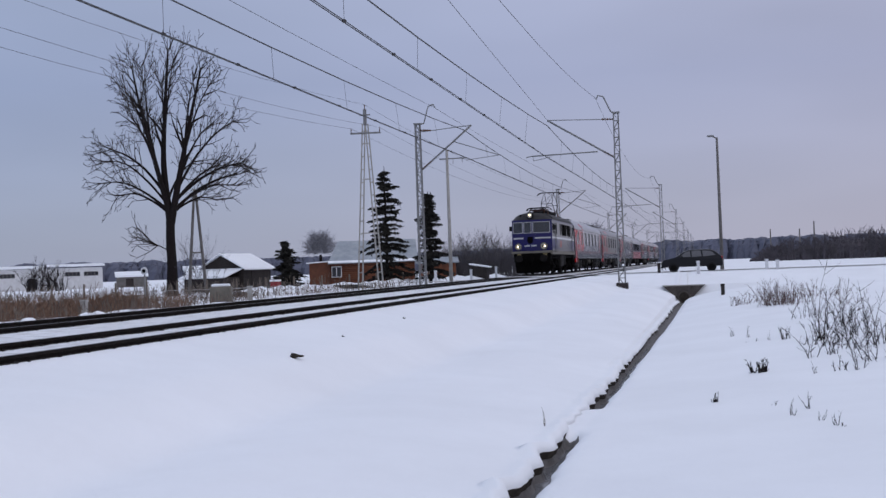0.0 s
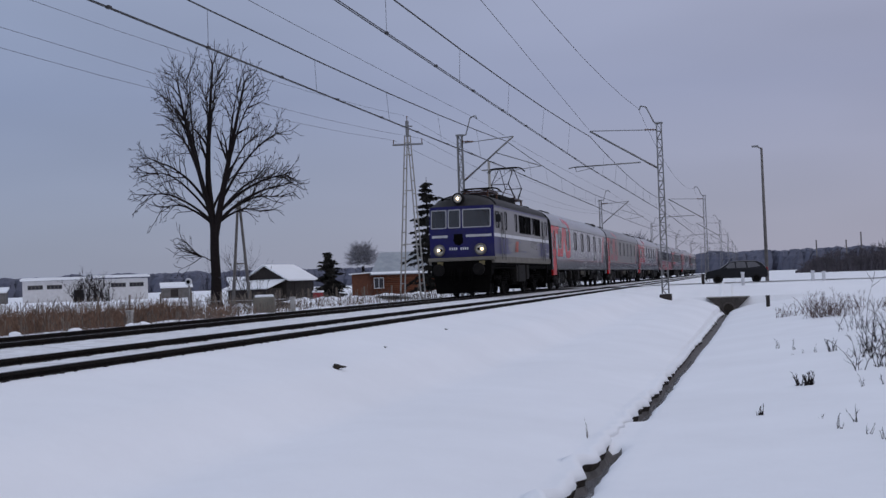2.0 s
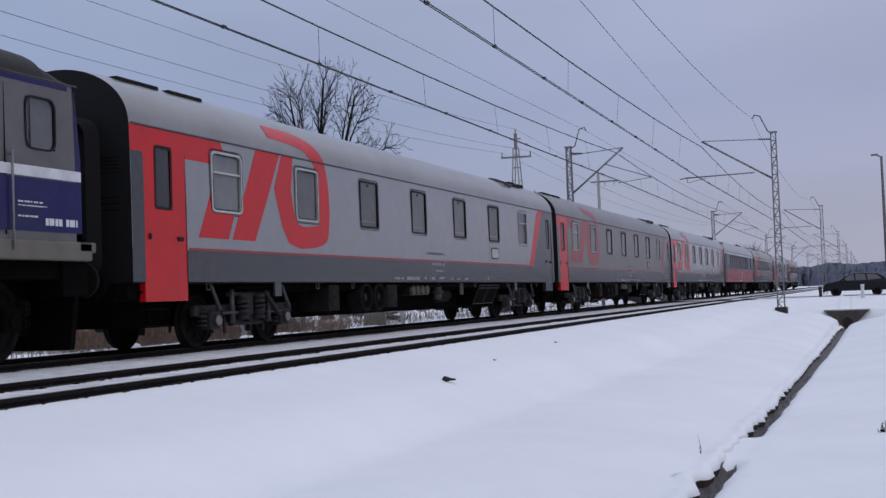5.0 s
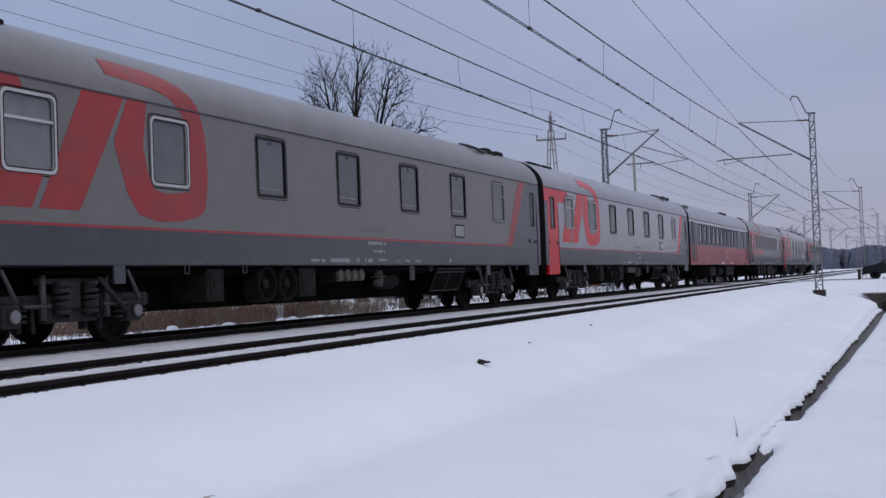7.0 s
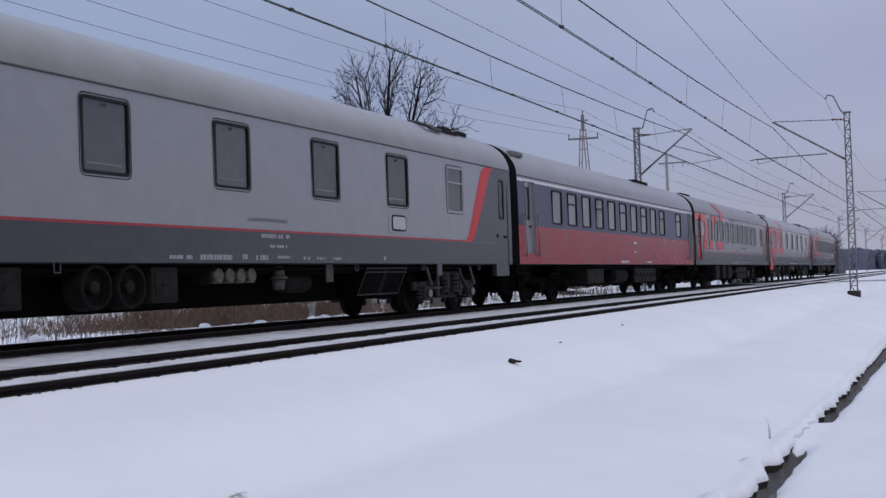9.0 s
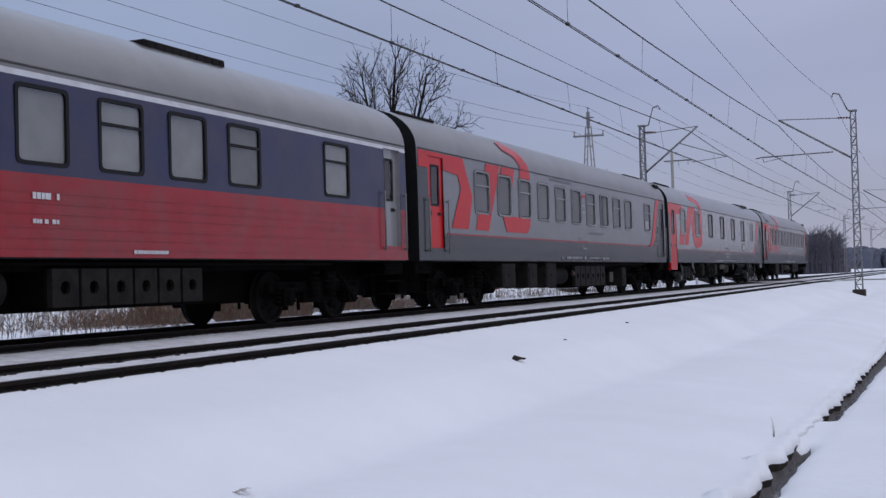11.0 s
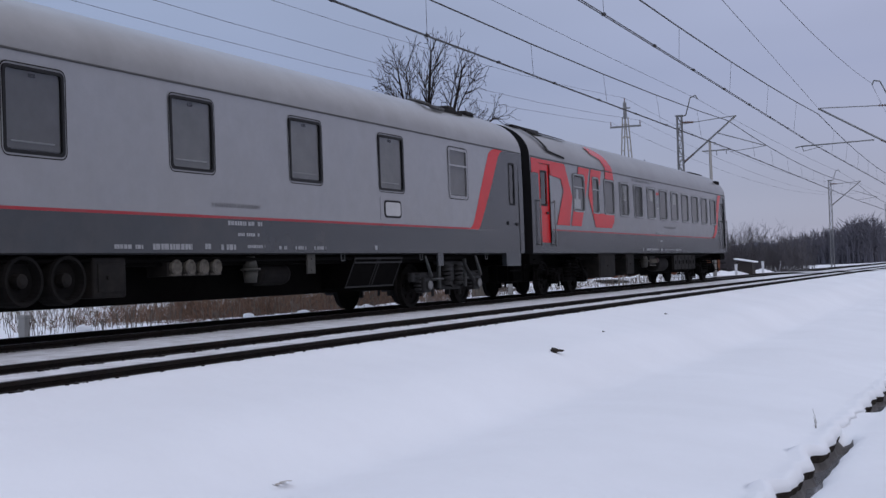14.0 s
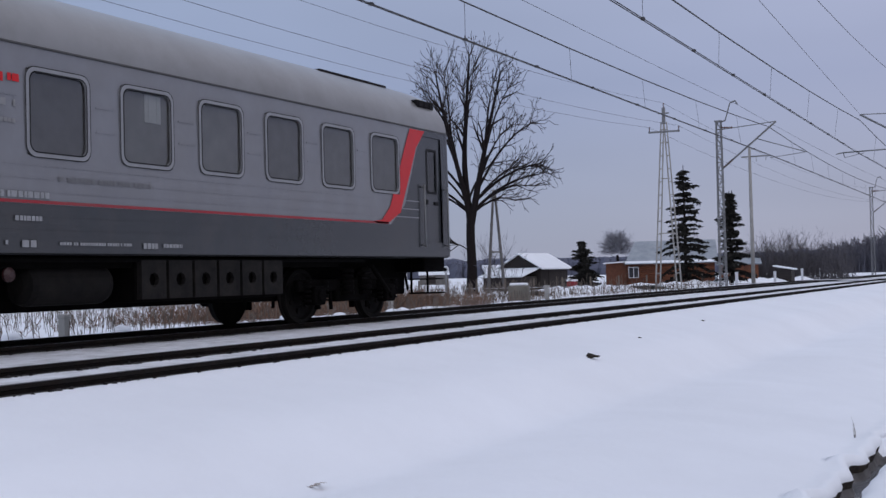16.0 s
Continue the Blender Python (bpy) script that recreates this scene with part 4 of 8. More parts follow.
        box(cb, 1.12, 1.2, -0.75, 0.75, 0.9, 0.98, 0.01)
        box(cb, 1.14, 1.22, -0.12, 0.12, 0.55, 0.95, 0.02)
        part("bolster_rod", cb, bogie_grey, frame_ob)
    return frame_ob


def buffers(parent, y, out, half=0.875, z=1.12):
    for s in (-1, 1):
        bm = B()
        lathe_y(bm, [(0, 0.11), (out * 0.4, 0.11), (out * 0.4, 0.085), (out * 0.78, 0.085), (out * 0.8, 0.24), (out * 0.96, 0.24), (out, 0.2)], (s * half, y, z), 18)
        part("buffer", bm, under, parent)


def underfloor(parent, items, y_shift=0.0):
    """items: (kind, y0, y1, z0, z1)."""
    for kind, y0, y1, z0, z1 in items:
        bm = B()
        if kind == "box":
            box(bm, 0.55, 1.36, y0, y1, z0, z1, 0.03)
            ob = B()
            box(ob, -1.36, -0.55, y0, y1, z0, z1, 0.03)
            part("equipment_box", ob, under_grey, parent)
            box(bm, 1.355, 1.375, y0 + 0.08, y1 - 0.08, z0 + 0.08, z1 - 0.08, 0.006)
            tube(bm, (1.37, (y0 + y1) / 2 - 0.06, (z0 + z1) / 2), (1.40, (y0 + y1) / 2 - 0.06, (z0 + z1) / 2), 0.03, None, 8)
            part("equipment_box", bm, under_plate, parent)
        elif kind == "tank":
            r = (z1 - z0) / 2
            lathe_y(bm, [(0, r * 0.5), (0.06, r * 0.9), (0.14, r), (y1 - y0 - 0.14, r), (y1 - y0 - 0.06, r * 0.9), (y1 - y0, r * 0.5)], (0.98, y0, (z0 + z1) / 2), 20)
            part("air_tank", bm, under_grey, parent, smooth=False)
        elif kind == "rack":
            n = max(2, int((y1 - y0) / 0.55))
            box(bm, 0.5, 1.25, y0, y1, z0, z1, 0.02)
            for k in range(n):
                a = y0 + (y1 - y0) * k / n
                if k == 0:
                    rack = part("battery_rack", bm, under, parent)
                # cover plate with a round opening
                w, zm, ym = (y1 - y0) / n / 2 - 0.03, (z0 + z1) / 2, a + (y1 - y0) / n / 2
                h = (z1 - z0) / 2 - 0.04
                cb = B()
                outer = [(ym + w * p, zm + h * q) for p, q in ((1, 0), (1, 1), (0, 1), (-1, 1), (-1, 0), (-1, -1), (0, -1), (1, -1))]
                inner = [(ym + 0.1 * math.cos(math.pi * j / 4), zm + 0.1 * math.sin(math.pi * j / 4)) for j in range(8)]
                o, i_ = ring_face(cb, outer, inner, 1.34)
                o2 = [cb.verts.new((1.25, *p)) for p in outer]
                i2 = [cb.verts.new((1.27, *p)) for p in inner]
                for j in range(8):
                    cb.faces.new((o[j], o2[j], o2[(j + 1) % 8], o[(j + 1) % 8]))
                    cb.faces.new((i_[j], i_[(j + 1) % 8], i2[(j + 1) % 8], i2[j]))
                part("battery_cover", cb, under_plate, rack, "grimy plate with a round hole")
        elif kind == "fan":
            r, ym, zm = (z1 - z0) / 2, (y0 + y1) / 2, (z0 + z1) / 2
            lathe(bm, [(0.3, r * 0.9), (0.32, r), (0.62, r), (0.66, r * 0.96), (0.66, r * 0.84), (0.52, r * 0.78), (0.5, r * 0.2)], (0.72, ym, zm), 28)
            drum = part("blower_drum", bm, under_grey, parent, "round black blower drum")
            hb = B()
            lathe(hb, [(0.0, r * 0.3), (0.12, r * 0.28), (0.14, r * 0.16)], (1.22, ym, zm), 16)
            part("hub", hb, under_plate, drum)
        elif kind == "panel":
            box(bm, 0.9, 1.3, y0, y1, z0, z1, 0.02)
            pan = part("switch_panel", bm, under_plate, parent, "beige switch panel")
            n = 4
            for k in range(n):
                w = (y1 - y0) / n
                cb = B()
                lathe(cb, [(0.0, w * 0.38), (0.05, w * 0.38), (0.07, w * 0.3), (0.04, w * 0.2)], (1.3, y0 + w * (k + 0.5), z1 - (z1 - z0) * 0.55), 12)
                box(cb, 1.3, 1.33, y0 + w * (k + 0.12), y0 + w * (k + 0.88), z0 + 0.01, z0 + 0.035)
                part("cover", cb, cover_beige, pan)
        elif kind == "valve":
            ym = (y0 + y1) / 2
            for za, zb, ra, rb in ((z0, z0 + 0.2, 0.10, 0.13), (z0 + 0.2, z0 + 0.24, 0.17, 0.17), (z0 + 0.24, z1, 0.13, 0.08)):
                tube(bm, (1.22, ym, za), (1.22, ym, zb), ra, rb, 12)
            part("valve", bm, under_beige, parent, "grimy valve body")
        elif kind == "plate":
            box(bm, 1.3, 1.34, y0, y1, z0, z1, 0.01)
            for za in (z0 + 0.06, z1 - 0.1):
                tube(bm, (1.34, (y0 + y1) / 2, za), (1.36, (y0 + y1) / 2, za), 0.02, None, 6)
            part("hanging_plate", bm, under_beige, parent)
        elif kind == "locker":
            # leaning front: its foot is set in
            prof = ((0.6, z1), (1.36, z1), (1.36, z1 - 0.06), (1.12, z0), (0.6, z0))
            a_ = [bm.verts.new((x, y0, z)) for x, z in prof]
            b_ = [bm.verts.new((x, y1, z)) for x, z in prof]
            bm.faces.new(a_)
            bm.faces.new(b_[::-1])
            for k in range(5):
                bm.faces.new((a_[k], a_[(k + 1) % 5], b_[(k + 1) % 5], b_[k]))
            lock = part("battery_locker", bm, under, parent, "black locker with a leaning barred front")
            rails_ = [((1.365, y0, z1 - 0.04), (1.365, y1, z1 - 0.04)), ((1.35, y0, z1 - 0.12), (1.35, y1, z1 - 0.12)), ((1.13, y0, z0 + 0.02), (1.13, y1, z0 + 0.02))]
            rails_ += [((1.36, y, z1 - 0.06), (1.125, y, z0 + 0.02)) for y in (y0 + 0.02, (y0 + y1) / 2 - 0.05, (y0 + y1) / 2 + 0.05, y1 - 0.02)]
            for p_, q_ in rails_:
                rb_ = B()
                tube(rb_, p_, q_, 0.018, None, 5)
                part("bar", rb_, bogie_grey, lock)
        elif kind == "red_tap":
            lathe(bm, [(0.0, 0.04), (0.04, 0.09), (0.08, 0.09), (0.12, 0.04)], (1.25, (y0 + y1) / 2, (z0 + z1) / 2), 12)
            part("red_tap", bm, red_steel, parent, "dull red tap")
        elif kind == "pipe":
            tube(bm, (1.3, y0, z0), (1.3, y1, z1), 0.03, None, 6)
            for k in range(int((y1 - y0) / 1.3)):
                tube(bm, (1.3, y0 + 0.6 + 1.3 * k, z0), (1.3, y0 + 0.6 + 1.3 * k, z0 + 0.22), 0.015, None, 5)
            part("pipe", bm, under, parent)
        else:
            box(bm, -1.2, 1.2, y0, y1, z0, z1, 0.02)
            part("cross_beam", bm, under, parent)


def gangway(parent, y0, y1):
    bm = B()
    n = 5
    for k in range(n):
        a = y0 + (y1 - y0) * k / n
        b = y0 + (y1 - y0) * (k + 1) / n
        m = (a + b) / 2
        prev = None
        for y, g in ((a, 0.0), (m, 0.06), (b, 0.0)):
            loop = [bm.verts.new((x, y, z)) for x, z in rounded_rect(-0.8 - g, 0.8 + g, 1.25 - g, 3.75 + g, 0.3)]
            if prev:
                for i in range(len(loop)):
                    bm.faces.new((prev[i], prev[(i + 1) % len(loop)], loop[(i + 1) % len(loop)], loop[i]))
            prev = loop
    part("gangway_bellows", bm, rubber, parent, "black folded rubber bellows")


def bars(parent, sh, rows, material, name="lettering", off=0.005):
    """Small unreadable stencilled marks as plain bars: (y, z, length, height)."""
    bm = B()
    rnd = random.Random(len(rows))
    for y, z, ln, h in rows:
        at = y
        while at < y + ln - 0.02:
            w = min(rnd.uniform(0.6, 1.3) * h, y + ln - at)
            sh.decal(bm, [[(at, z), (at + w * 0.82, z), (at + w * 0.82, z + h * 0.85), (at, z + h * 0.85)]], [], off)
            at += w * (1.0 if rnd.random() < 0.8 else 1.7)
    return tagged(part(name, bm, material, parent), kind="stuff")


def roof_box(parent, sh, y, ln, x=0.0, w=0.8, h=0.12, material=None):
    zt = sh.eave + (sh.top - sh.eave) * math.sqrt(max(0, 1 - (abs(x) / sh.half) ** 2))
    bm = B()
    box(bm, x - w / 2, x + w / 2, y, y + ln, zt - 0.12, zt + h, 0.03)
    n = int(ln / 0.22)
    for k in range(n):
        box(bm, x - w / 2 - 0.015, x + w / 2 + 0.015, y + 0.05 + k * 0.22, y + 0.16 + k * 0.22, zt - 0.1, zt + h - 0.03)
    part("roof_vent", bm, material or roof_soot, parent)


def coach_common(c, sh, ln, pivots=17.2, wheelbase=2.6, pale=False):
    mid = ln / 2
    for e in (-1, 1):
        bogie(c, mid + e * pivots / 2, 0.475, wheelbase, COACH_WHEEL, pale)
    gangway(c, -0.02, sh.y0 + 0.01)
    gangway(c, sh.y1 - 0.01, ln + 0.02)
    buffers(c, sh.y0 - 0.02, -0.3)
    buffers(c, sh.y1 + 0.02, 0.3)
    # Added solid black mass; it hides daylight through the underside.
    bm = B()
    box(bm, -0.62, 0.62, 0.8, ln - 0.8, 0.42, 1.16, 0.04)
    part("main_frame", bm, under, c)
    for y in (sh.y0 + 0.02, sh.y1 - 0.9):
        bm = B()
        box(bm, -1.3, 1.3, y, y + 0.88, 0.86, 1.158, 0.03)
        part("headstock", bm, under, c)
    for y, d in ((sh.y0, -1), (sh.y1, 1)):
        bm = B()
        box(bm, -0.16, 0.16, min(y, y + d * 0.42), max(y, y + d * 0.42), 0.82, 1.14, 0.03)
        tube(bm, (0.3, y, 1.0), (0.32, y + d * 0.14, 0.5), 0.03, None, 6)
        part("coupler", bm, under, c)
    for y in (sh.y0 + 0.6, sh.y1 - 0.6):
        bm = B()
        for k in range(3):
            box(bm, 0.95, 1.42 - 0.03 * k, y - 0.35, y + 0.35, 0.42 + 0.28 * k, 0.45 + 0.28 * k, 0.008)
        for d in (-0.34, 0.34):
            box(bm, 1.0, 1.03, y + d - 0.02, y + d + 0.02, 0.42, 1.16)
        part("step_ladder", bm, under, c)


def rounder(pts, n=3):
    """Smooths an open outline through its points."""
    out = []
    for i in range(len(pts) - 1):
        p0, p1, p2, p3 = pts[max(0, i - 1)], pts[i], pts[i + 1], pts[min(len(pts) - 1, i + 2)]
        for k in range(n):
            t = k / n
            out.append(tuple(0.5 * (2 * b + (c - a) * t + (2 * a - 5 * b + 4 * c - d) * t * t + (3 * b - a - 3 * c + d) * t ** 3) for a, b, c, d in zip(p0, p1, p2, p3)))
    return out + [pts[-1]]


def plaque(bm, outline, x0, x1):
    """Flat plate of the given outline in y and z, from x0 out to x1."""
    low = [bm.verts.new((x0, y, z)) for y, z in outline]
    top = [bm.verts.new((x1, y, z)) for y, z in outline]
    bm.faces.new(top)
    for k in range(len(low)):
        bm.faces.new((low[k - 1], low[k], top[k], top[k - 1]))
    bmesh.ops.recalc_face_normals(bm, faces=bm.faces)


def roof_pipe(parent, pts, r):
    bm = B()
    run = rounder(pts, 4)
    for a, b in zip(run, run[1:]):
        tube(bm, a, b, r, None, 7)
    part("roof_pipe", bm, roof_seam, parent)


def roof_dome(parent, x, y, w, ln, z0, h):
    """Low vent with a rounded cap."""
    bm = B()
    rings = []
    for f, z in ((1.0, z0), (1.0, z0 + 0.45 * h), (0.9, z0 + 0.8 * h), (0.7, z0 + h)):
        rings.append([bm.verts.new((x + a * f, y + b * f, z)) for a, b in rounded_rect(-w / 2, w / 2, -ln / 2, ln / 2, 0.12)])
    for a, b in zip(rings, rings[1:]):
        for k in range(len(a)):
            bm.faces.new((a[k - 1], a[k], b[k], b[k - 1]))
    bm.faces.new(rings[-1])
    bmesh.ops.recalc_face_normals(bm, faces=bm.faces)
    part("roof_vent", bm, roof_soot, parent)


def sleeper(at, body, red, label, roof):
    """Smooth-sided sleeping car in silver grey with the red ribbon livery."""
    ln = 26.34
    c = base("sleeping_car", label, "passenger coach", "coaches of the train", at)
    sh = Shell(0.3, 26.04, 1.42, 1.16, 3.69, 4.70)
    wins = [(2.68, 3.7)] + [(5.87 + 3.155 * k, 6.86 + 3.155 * k) for k in range(5)] + [(21.68, 22.62)]
    wr = [(a, b, 2.42, 3.48) for a, b in wins]
    doors = [(0.64, 1.86, 1.16, 3.64), (24.85, 25.78, 1.16, 3.64)]
    holes = wr + doors
    sh.build(c, holes, [(1.70, 0), (9, 1)], [paint_dark, body], roof, rubber)
    for i, (a, b, z0, z1) in enumerate(wr):
        tr = i in (0, 6)
        bm = B()
        ring_face(bm, rounded_rect(a - 0.06, b + 0.06, z0 - 0.06, z1 + 0.06, 0.11), rounded_rect(a - 0.045, b + 0.045, z0 - 0.045, z1 + 0.045, 0.1), sh.side_x(2.95) + 0.007)
        part("window_seam", bm, under_grey, c)
        if i < 2:
            framed_window(c, sh, a, b, z0, z1, tr, blind_pale if tr else blind_mid, window_pale, 0.09)
        else:
            win = carriage_window(c, sh, a, b, z0, z1, body if tr else rubber, tr, blind_mat=blind, w=0.024, r=0.05, drop=0.0 if i % 2 else 0.06)
            if not tr:
                xw = sh.side_x(2.95)
                bm = B()
                box(bm, xw - 0.045, xw - 0.03, a + 0.14, b - 0.12, z0 + 0.13, z0 + 0.15)
                part("pull_bar", bm, blind_pale, win, "pale pull bar at the foot of the blind")
                bm = B()
                box(bm, xw - 0.04, xw - 0.012, (a + b) / 2 - 0.05, (a + b) / 2 + 0.05, z1 - 0.1, z1 - 0.05, 0.006)
                part("latch", bm, rubber, win)
    carriage_door(c, sh, 0.64, 1.86, 0.84, 3.64, paint_red, "bright red folding door", (0.98, 1.43, 2.38, 3.38), 0.012)
    carriage_door(c, sh, 24.85, 25.78, 0.84, 3.64, paint_dark, "dark grey folding door", (25.16, 25.5, 2.38, 3.38), 0.012)
    grow = [(a - 0.02, b + 0.02, p - 0.02, q + 0.02) for a, b, p, q in wr] + doors
    bm = B()
    q = 0.31
    polys = [[(0.3, 3.26), (2.55 + q, 3.26), (2.85 + q, 3.45), (2.72 + q, 3.68), (0.3, 3.68)], [(1.9 + q, 1.93), (2.9 + q, 1.93), (3.42 + q, 2.95), (2.45 + q, 2.95)], [(3.03 + q, 1.93), (3.86 + q, 1.93), (4.95 + q, 3.7), (4.0 + q, 3.7)]]
    outer = [(4.66, 3.0), (5.22, 1.93), (6.72, 1.93), (7.06, 2.35), (7.06, 3.3), (6.72, 3.95), (5.9, 4.22), (4.6, 4.26)]
    inner = [(5.36, 3.0), (5.62, 2.34), (6.45, 2.34), (6.56, 2.45), (6.56, 3.35), (6.28, 3.72), (5.8, 3.92), (4.6, 4.0)]
    outer, inner = [(a + q, b) for a, b in outer], [(a + q, b) for a, b in inner]
    outer, inner = rounder(outer), rounder(inner)
    polys += [[outer[i], outer[i + 1], inner[i + 1], inner[i]] for i in range(len(outer) - 1)]
    polys.append([(4.66 + q, 3.0), (5.36 + q, 3.0), (5.5 + q, 3.69), (5.02 + q, 3.69)])
    for group in (polys[0:1], polys[1:2], polys[2:3], polys[3:]):
        sh.decal(bm, group, grow, 0.004)
        part("red_ribbon", bm, red, c)
        bm = B()
    # the ribbon sweeps up from the stripe, leans along the end panel and bends over to the door
    lean_l = rounder([(22.62, 1.705), (22.82, 1.78), (22.98, 1.96), (23.4, 2.69), (23.84, 3.4), (23.99, 3.57), (24.2, 3.66), (24.5, 3.688)])
    lean_r = rounder([(23.16, 1.705), (23.28, 1.78), (23.42, 1.96), (23.96, 2.69), (24.44, 3.4), (24.57, 3.55), (24.7, 3.63), (24.84, 3.67)])
    sh.decal(bm, [[a, b, d, e] for a, b, d, e in zip(lean_l, lean_r, lean_r[1:], lean_l[1:])], grow, 0.004)
    part("red_ribbon", bm, red, c)
    bm = B()
    sh.decal(bm, [[(1.9, 1.70), (22.6, 1.70), (22.69, 1.742), (1.9, 1.742)]], grow, 0.004)
    part("red_stripe", bm, paint_old_red, c, "red painted stripe")
    bm = B()
    sh.decal(bm, [[a, (26.03, a[1]), (26.03, b[1]), b] for a, b in zip(lean_r, lean_r[1:])], grow, 0.003)
    part("end_panel", bm, paint_dark, c, "dark grey painted end panel")
    bm = B()
    sh.decal(bm, [[(0.31, 1.7), (0.64, 1.7), (0.64, 3.26), (0.31, 3.26)]], grow, 0.003)
    part("end_panel", bm, paint_dark, c, "dark grey painted end panel")
    bm = B()
    plaque(bm, rounded_rect(18.47, 19.5, 1.81, 2.27, 0.03), 1.40, 1.428)
    board = part("route_board", bm, body, c, "pale plate in a rounded black frame")
    bm = B()
    plaque(bm, rounded_rect(18.62, 19.33, 1.86, 2.21, 0.09), 1.41, 1.436)
    part("board_frame", bm, rubber, board)
    bm = B()
    plaque(bm, rounded_rect(18.665, 19.285, 1.9, 2.17, 0.06), 1.42, 1.441)
    part("plate", bm, window_pale if body is paint_grey else blind_mid, board, "small pale grey plate")
    bars(c, sh, [(13.5, 1.60, 0.95, 0.08), (13.75, 1.43, 0.6, 0.06), (10.9, 1.22, 0.6, 0.07), (11.7, 1.21, 0.9, 0.1), (12.9, 1.22, 0.16, 0.1), (13.3, 1.21, 0.45, 0.1), (14.0, 1.24, 0.5, 0.06), (14.9, 1.22, 0.25, 0.07), (15.4, 1.22, 0.35, 0.07), (16.0, 1.22, 0.4, 0.07), (18.2, 1.22, 0.12, 0.1)], stencil_pale)
    bars(c, sh, [(13.1, 1.88, 1.3, 0.07)], roof_soft)
    bm = B()
    for z in (1.9, 2.0, 2.1, 2.5, 2.56, 2.62, 2.68, 2.74):
        box(bm, 0.7, 1.2, 0.292, 0.297, z + 0.4, z + 0.43)
    tagged(part("end_stencil", bm, under_grey, c), kind="stuff")
    underfloor(c, [("beam", 4.2, 22.2, 0.98, 1.14), ("box", 7.39, 7.91, 0.54, 1.1), ("fan", 8.98, 9.66, 0.48, 1.14), ("fan", 9.74, 10.42, 0.48, 1.14), ("box", 10.55, 11.2, 0.55, 1.1), ("panel", 12.15, 13.45, 0.82, 1.1), ("valve", 14.18, 14.5, 0.68, 1.12), ("tank", 14.7, 15.7, 0.62, 1.0), ("plate", 15.9, 16.16, 0.8, 1.16), ("locker", 17.5, 19.42, 0.5, 1.1), ("pipe", 3.5, 22.5, 1.06, 1.06)])
    for y in (4.9, 21.0):
        bm = B()
        box(bm, 1.36, 1.415, y, y + 0.27, 0.88, 1.165, 0.01)
        part("bracket", bm, paint_dark, c)
    for y in (2.5, 6.75, 8.5, 17.0, 20.2, 23.6):
        bm = B()
        for d in (-0.06, 0.06):
            tube(bm, (1.41, y + d, 1.2), (1.41, y + d, 1.02), 0.011, None, 5)
        tube(bm, (1.41, y - 0.06, 1.02), (1.41, y + 0.06, 1.02), 0.011, None, 5)
        part("lifting_loop", bm, bogie_pale, c)
    coach_common(c, sh, ln, 17.8, pale=True)
    roof_box(c, sh, 0.9, 1.2, 0.62, 0.3, 0.01)
    roof_box(c, sh, 2.4, 1.1, 0.62, 0.3, 0.01)
    roof_pipe(c, [(0.4, 21.85, 4.68), (0.7, 21.72, 4.60), (0.95, 21.68, 4.50), (1.03, 21.85, 4.44), (1.03, 22.3, 4.44)], 0.04)
    bm = B()
    box(bm, 0.86, 0.94, 22.0, 23.55, 4.42, 4.525, 0.012)
    part("roof_strip", bm, roof_soot, c)
    roof_dome(c, 0.6, 23.3, 0.4, 0.6, 4.54, 0.125)
    roof_dome(c, 0.6, 24.3, 0.4, 0.62, 4.54, 0.115)
    return c


